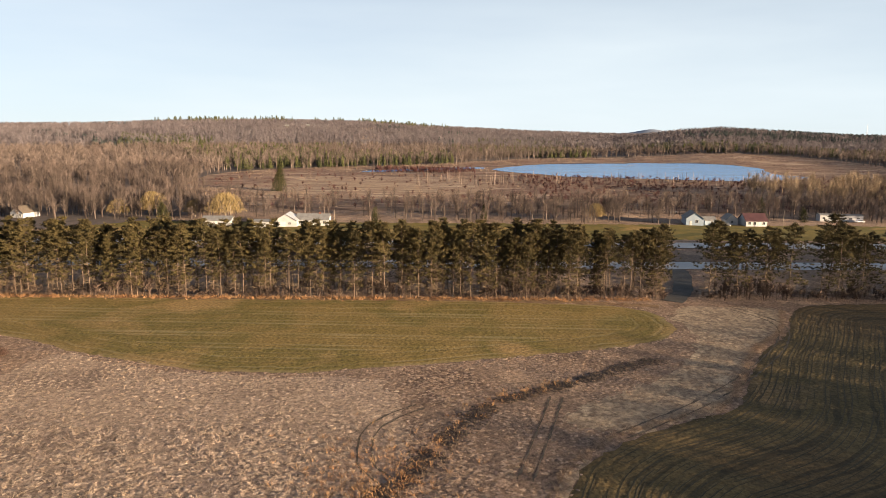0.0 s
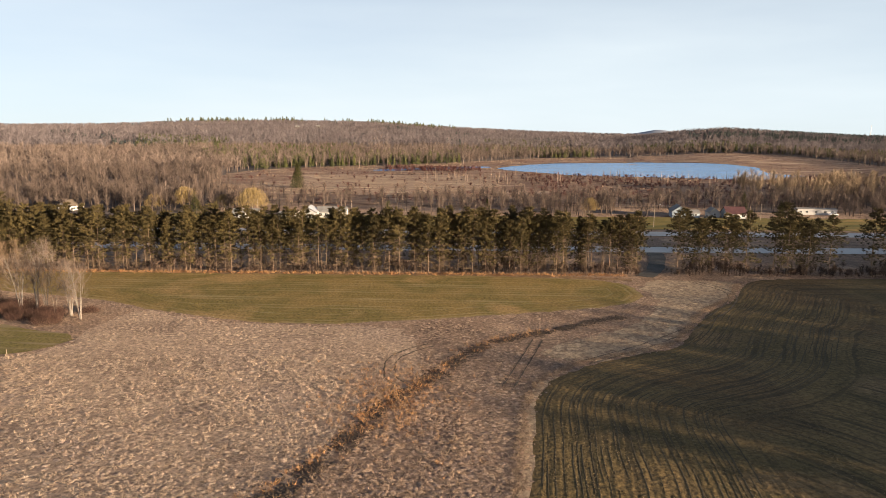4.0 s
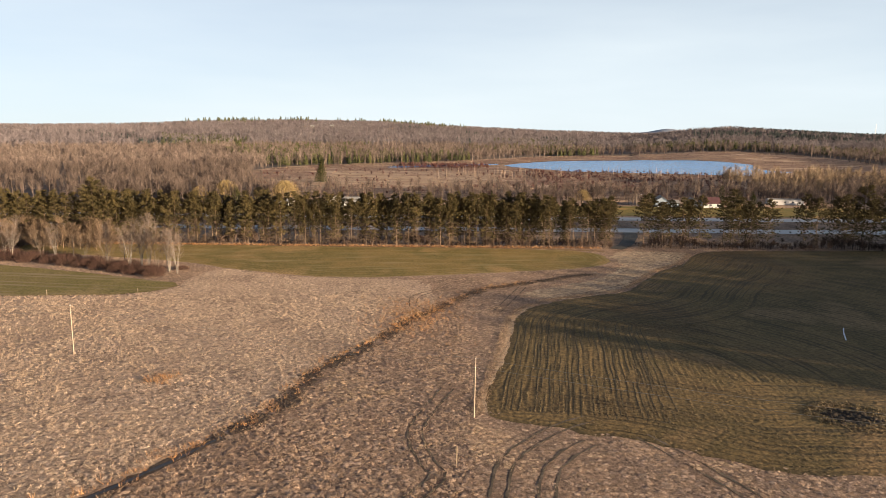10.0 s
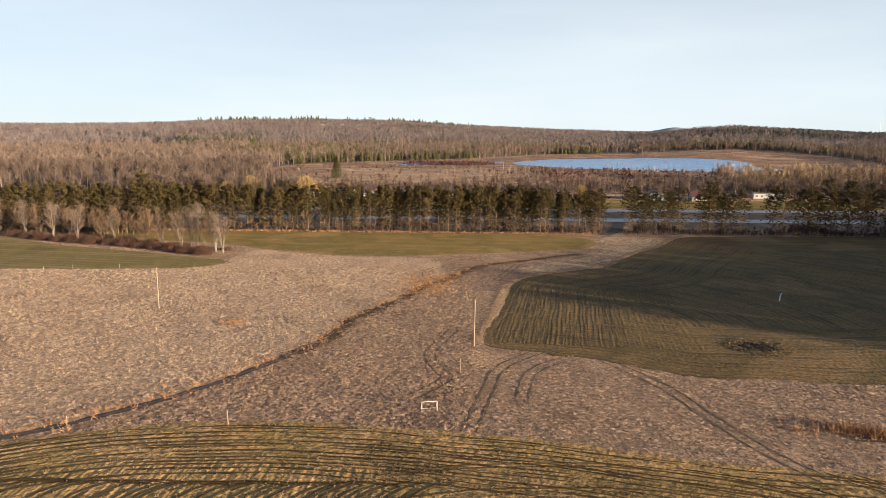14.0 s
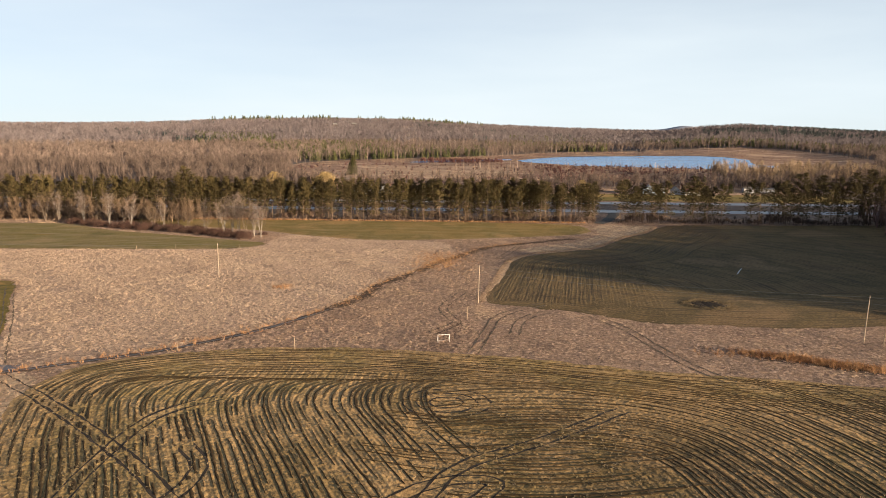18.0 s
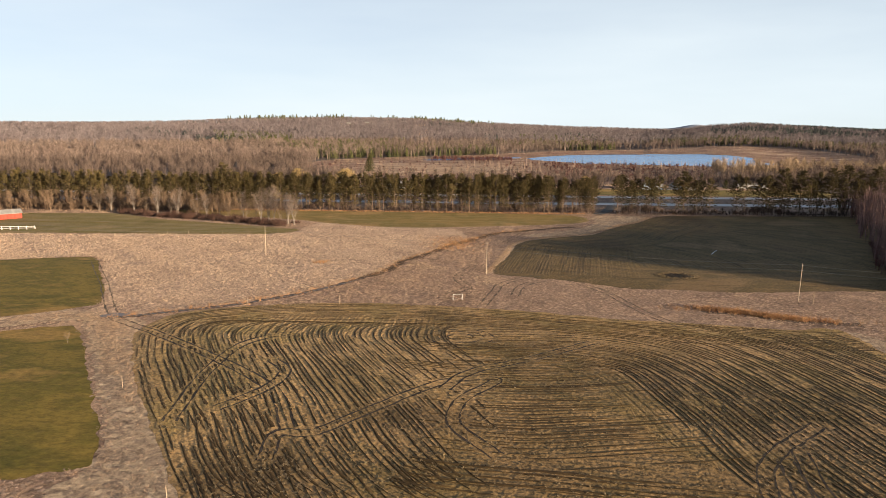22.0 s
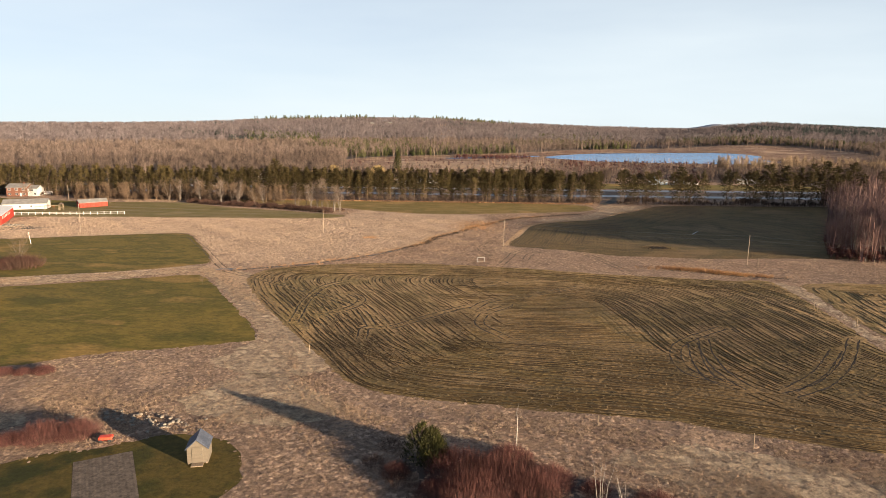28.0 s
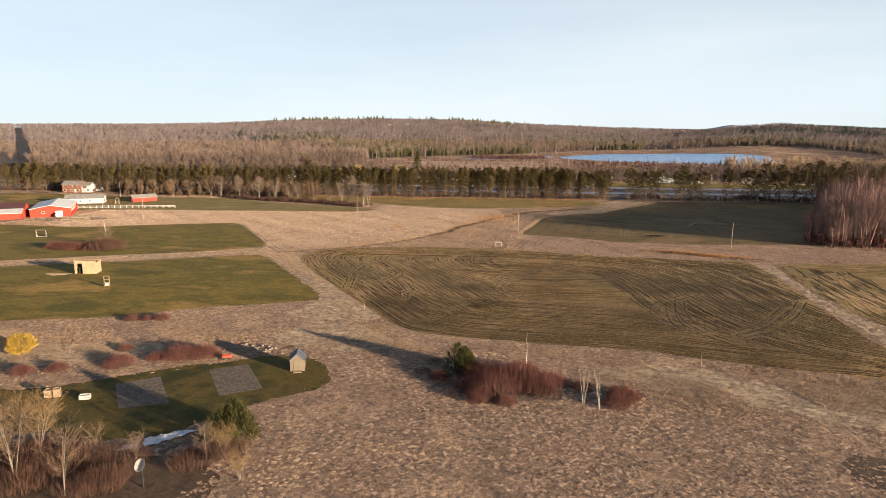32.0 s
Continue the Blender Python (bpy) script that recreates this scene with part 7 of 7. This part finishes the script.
tx, ty = 53.6 + rng_f.normal(0, 1.6, 90), 2.2 + rng_f.normal(0, 1.3, 90)
V, F = tile([lump(20 + k) for k in range(5)], np.column_stack([tx, ty, ground_z(tx, ty) + 0.06]), rng_f.uniform(0.1, 0.4, 90), rng_f.uniform(0, 6.28, 90), rng_f, rng_f.uniform(0.3, 0.8, 90))
tagged(mesh_np("torn_clods", V, F, MUD), "dark torn clods in the sown field", "clods", kind="stuff")

# homes and a mast on the far ridge
for a, r in ((-0.203, 1830), (-0.175, 1880)):
    house("hill_house", "small white house among trees on the ridge", "house", math.sin(a) * r, math.cos(a) * r - 130, 10, 10, 8, 4, 3, TANSIDING, SHINGLE, [("f", 2, 1.2, 1.4, 1.4)], [], z=float(ground_z(math.sin(a) * r, math.cos(a) * r - 130)) + 6)
mast = empty("radio_mast", "tall thin radio mast on the far ridge", "mast", math.sin(0.545) * 2300, math.cos(0.545) * 2300 - 130)
part("lattice", tube(bmesh.new(), [(0, 0, -1), (0, 0, 38)], [0.9, 0.5], 4), TINROOF, mast)
part("antenna", tube(bmesh.new(), [(0, 0, 38), (0, 0, 44)], [0.3, 0.2], 4), WHITEWOOD, mast)

# ---- farmyard clutter ----
tagged(patch("yard_gravel", [(-222, 20), (-208, 26), (-198, 30), (-188, 28), (-192, 20), (-205, 14), (-220, 10)], 1.0, 0.07, GRAVEL, ragged=0.6, seed=31), "dark gravel yard beside the red barn", "yard", kind="structure")
tank = empty("white_tank", "round white tank beside the red barn", "tank", -215.5, 27)
bm = bmesh.new()
bmesh.ops.create_uvsphere(bm, u_segments=14, v_segments=9, radius=1.3, matrix=pose(0, 0, 1.15) @ Matrix.Diagonal((1, 1, 0.9, 1)))
part("vessel", bm, WHITEWOOD, tank)
part("hatch", tube(bmesh.new(), [(0, 0, 2.2), (0, 0, 2.5)], [0.35, 0.35], 10), WIRE, tank)
for k in range(26):
    x, y = -207.5 + rng_t.normal(0, 2.6), 31 + rng_t.normal(0, 1.3)
    ob = new("rubble_stone", stones[k % 4])
    q = rng_t.uniform(0.4, 0.9)
    ob.matrix_world = pose(x, y, gz(x, y) + q * 0.25, rng_t.uniform(0, 40), 0, rng_t.uniform(0, 360)) @ Matrix.Scale(q, 4)
    tagged(ob, "pale rubble stone in a heap by the barn", "stone", "rubble heap")
play = empty("play_set", "wooden swing set with a small tower", "play set", -229, 88, rz=20)
for sx in (-3.2, 3.2):
    for sy in (-1.0, 1.0):
        part("leg", tube(bmesh.new(), [(sx, sy, 0), (sx, 0, 2.5)], [0.08, 0.08], 6), STAKE, play)
part("beam", boxes((-3.4, 3.4, -0.08, 0.08, 2.42, 2.6)), STAKE, play)
for sx in (-1.2, 1.0):
    part("swing", boxes((sx - 0.25, sx + 0.25, -0.12, 0.12, 0.5, 0.55), (sx - 0.25, sx - 0.23, -0.01, 0.01, 0.55, 2.45), (sx + 0.23, sx + 0.25, -0.01, 0.01, 0.55, 2.45)), REDPLASTIC, play)
for sx in (3.6, 5.2):
    for sy in (-0.8, 0.8):
        part("tower_post", boxes((sx - 0.07, sx + 0.07, sy - 0.07, sy + 0.07, 0, 3.0)), STAKE, play)
part("deck", boxes((3.5, 5.3, -0.9, 0.9, 1.4, 1.5)), STAKE, play)
bm = bmesh.new()
apex = bm.verts.new((4.4, 0, 4.0))
ring = [bm.verts.new(p) for p in ((3.3, -1.1, 3.0), (5.5, -1.1, 3.0), (5.5, 1.1, 3.0), (3.3, 1.1, 3.0))]
for k in range(4):
    bm.faces.new((ring[k], ring[(k + 1) % 4], apex))
bm.faces.new(ring[::-1])
part("tower_roof", bm, BROWNROOF, play)
rails = empty("hitching_rail", "pale wooden rail beside the barn yard", "rail", -190, -2, rz=15)
for sx in (-1.5, 1.5):
    part("post", boxes((sx - 0.1, sx + 0.1, -0.1, 0.1, 0, 1.6)), STAKE, rails)
part("rail", boxes((-1.8, 1.8, -0.06, 0.06, 1.45, 1.6)), STAKE, rails)

# ---- matted straw and dark ground in the rough land ----
for nm, mt, lab, out, sd in LITTER:
    tagged(patch(nm, out, 0.8, 0.035, mt, ragged=0.7, seed=sd), lab, "ground", kind="structure")
n = 16000
lane = smooth_line([(-170, -86), (-134, -72), (-112, -62), (-92, -50), (-80, -53), (-66, -74), (-48, -102), (-36, -120), (-24, -141), (0, -143), (30, -149), (70, -156)], 0.5)
lane = lane[rng_p.integers(0, len(lane), 9000)] + rng_p.normal(0, 2.0, (9000, 2))
rim = smooth_line([(0.5, 2), (5.5, 30), (10.5, 58), (19, 71), (30, 78), (41, 84), (49, 95.5), (58, 110), (69, 122), (78, 138)], 0.5)
rim = rim[rng_p.integers(0, len(rim), 3600)] + rng_p.normal(0, 0.55, (3600, 2))
bx_ = np.concatenate([rng_p.normal(40, 14, n // 2), rng_p.normal(-62, 26, n // 2), lane[:, 0], rim[:, 0]])
by_ = np.concatenate([rng_p.normal(-159, 5, n // 2), rng_p.normal(-146, 7, n // 2), lane[:, 1], rim[:, 1]])
keep = ~inside(bx_, by_, outlines[0]) & ~inside(bx_, by_, outlines[4]) & ~inside(bx_, by_, outlines[5]) & ~inside(bx_, by_, outlines[6]) & ((clump(bx_, by_, 3.1, 5) > 0.4) | (by_ > 0))
bx_, by_ = bx_[keep], by_[keep]
V, F = tile(TUFTS, np.stack([bx_, by_, ground_z(bx_, by_)], 1), rng_p.uniform(0.15, 0.4, len(bx_)), rng_p.uniform(0, 6.28, len(bx_)), rng_p, rng_p.uniform(0.35, 0.8, len(bx_)))
tagged(mesh_np("straw_tussocks", V, F, STRAWTUFT), "bright straw tussocks in swirling clumps", "grass", kind="stuff")
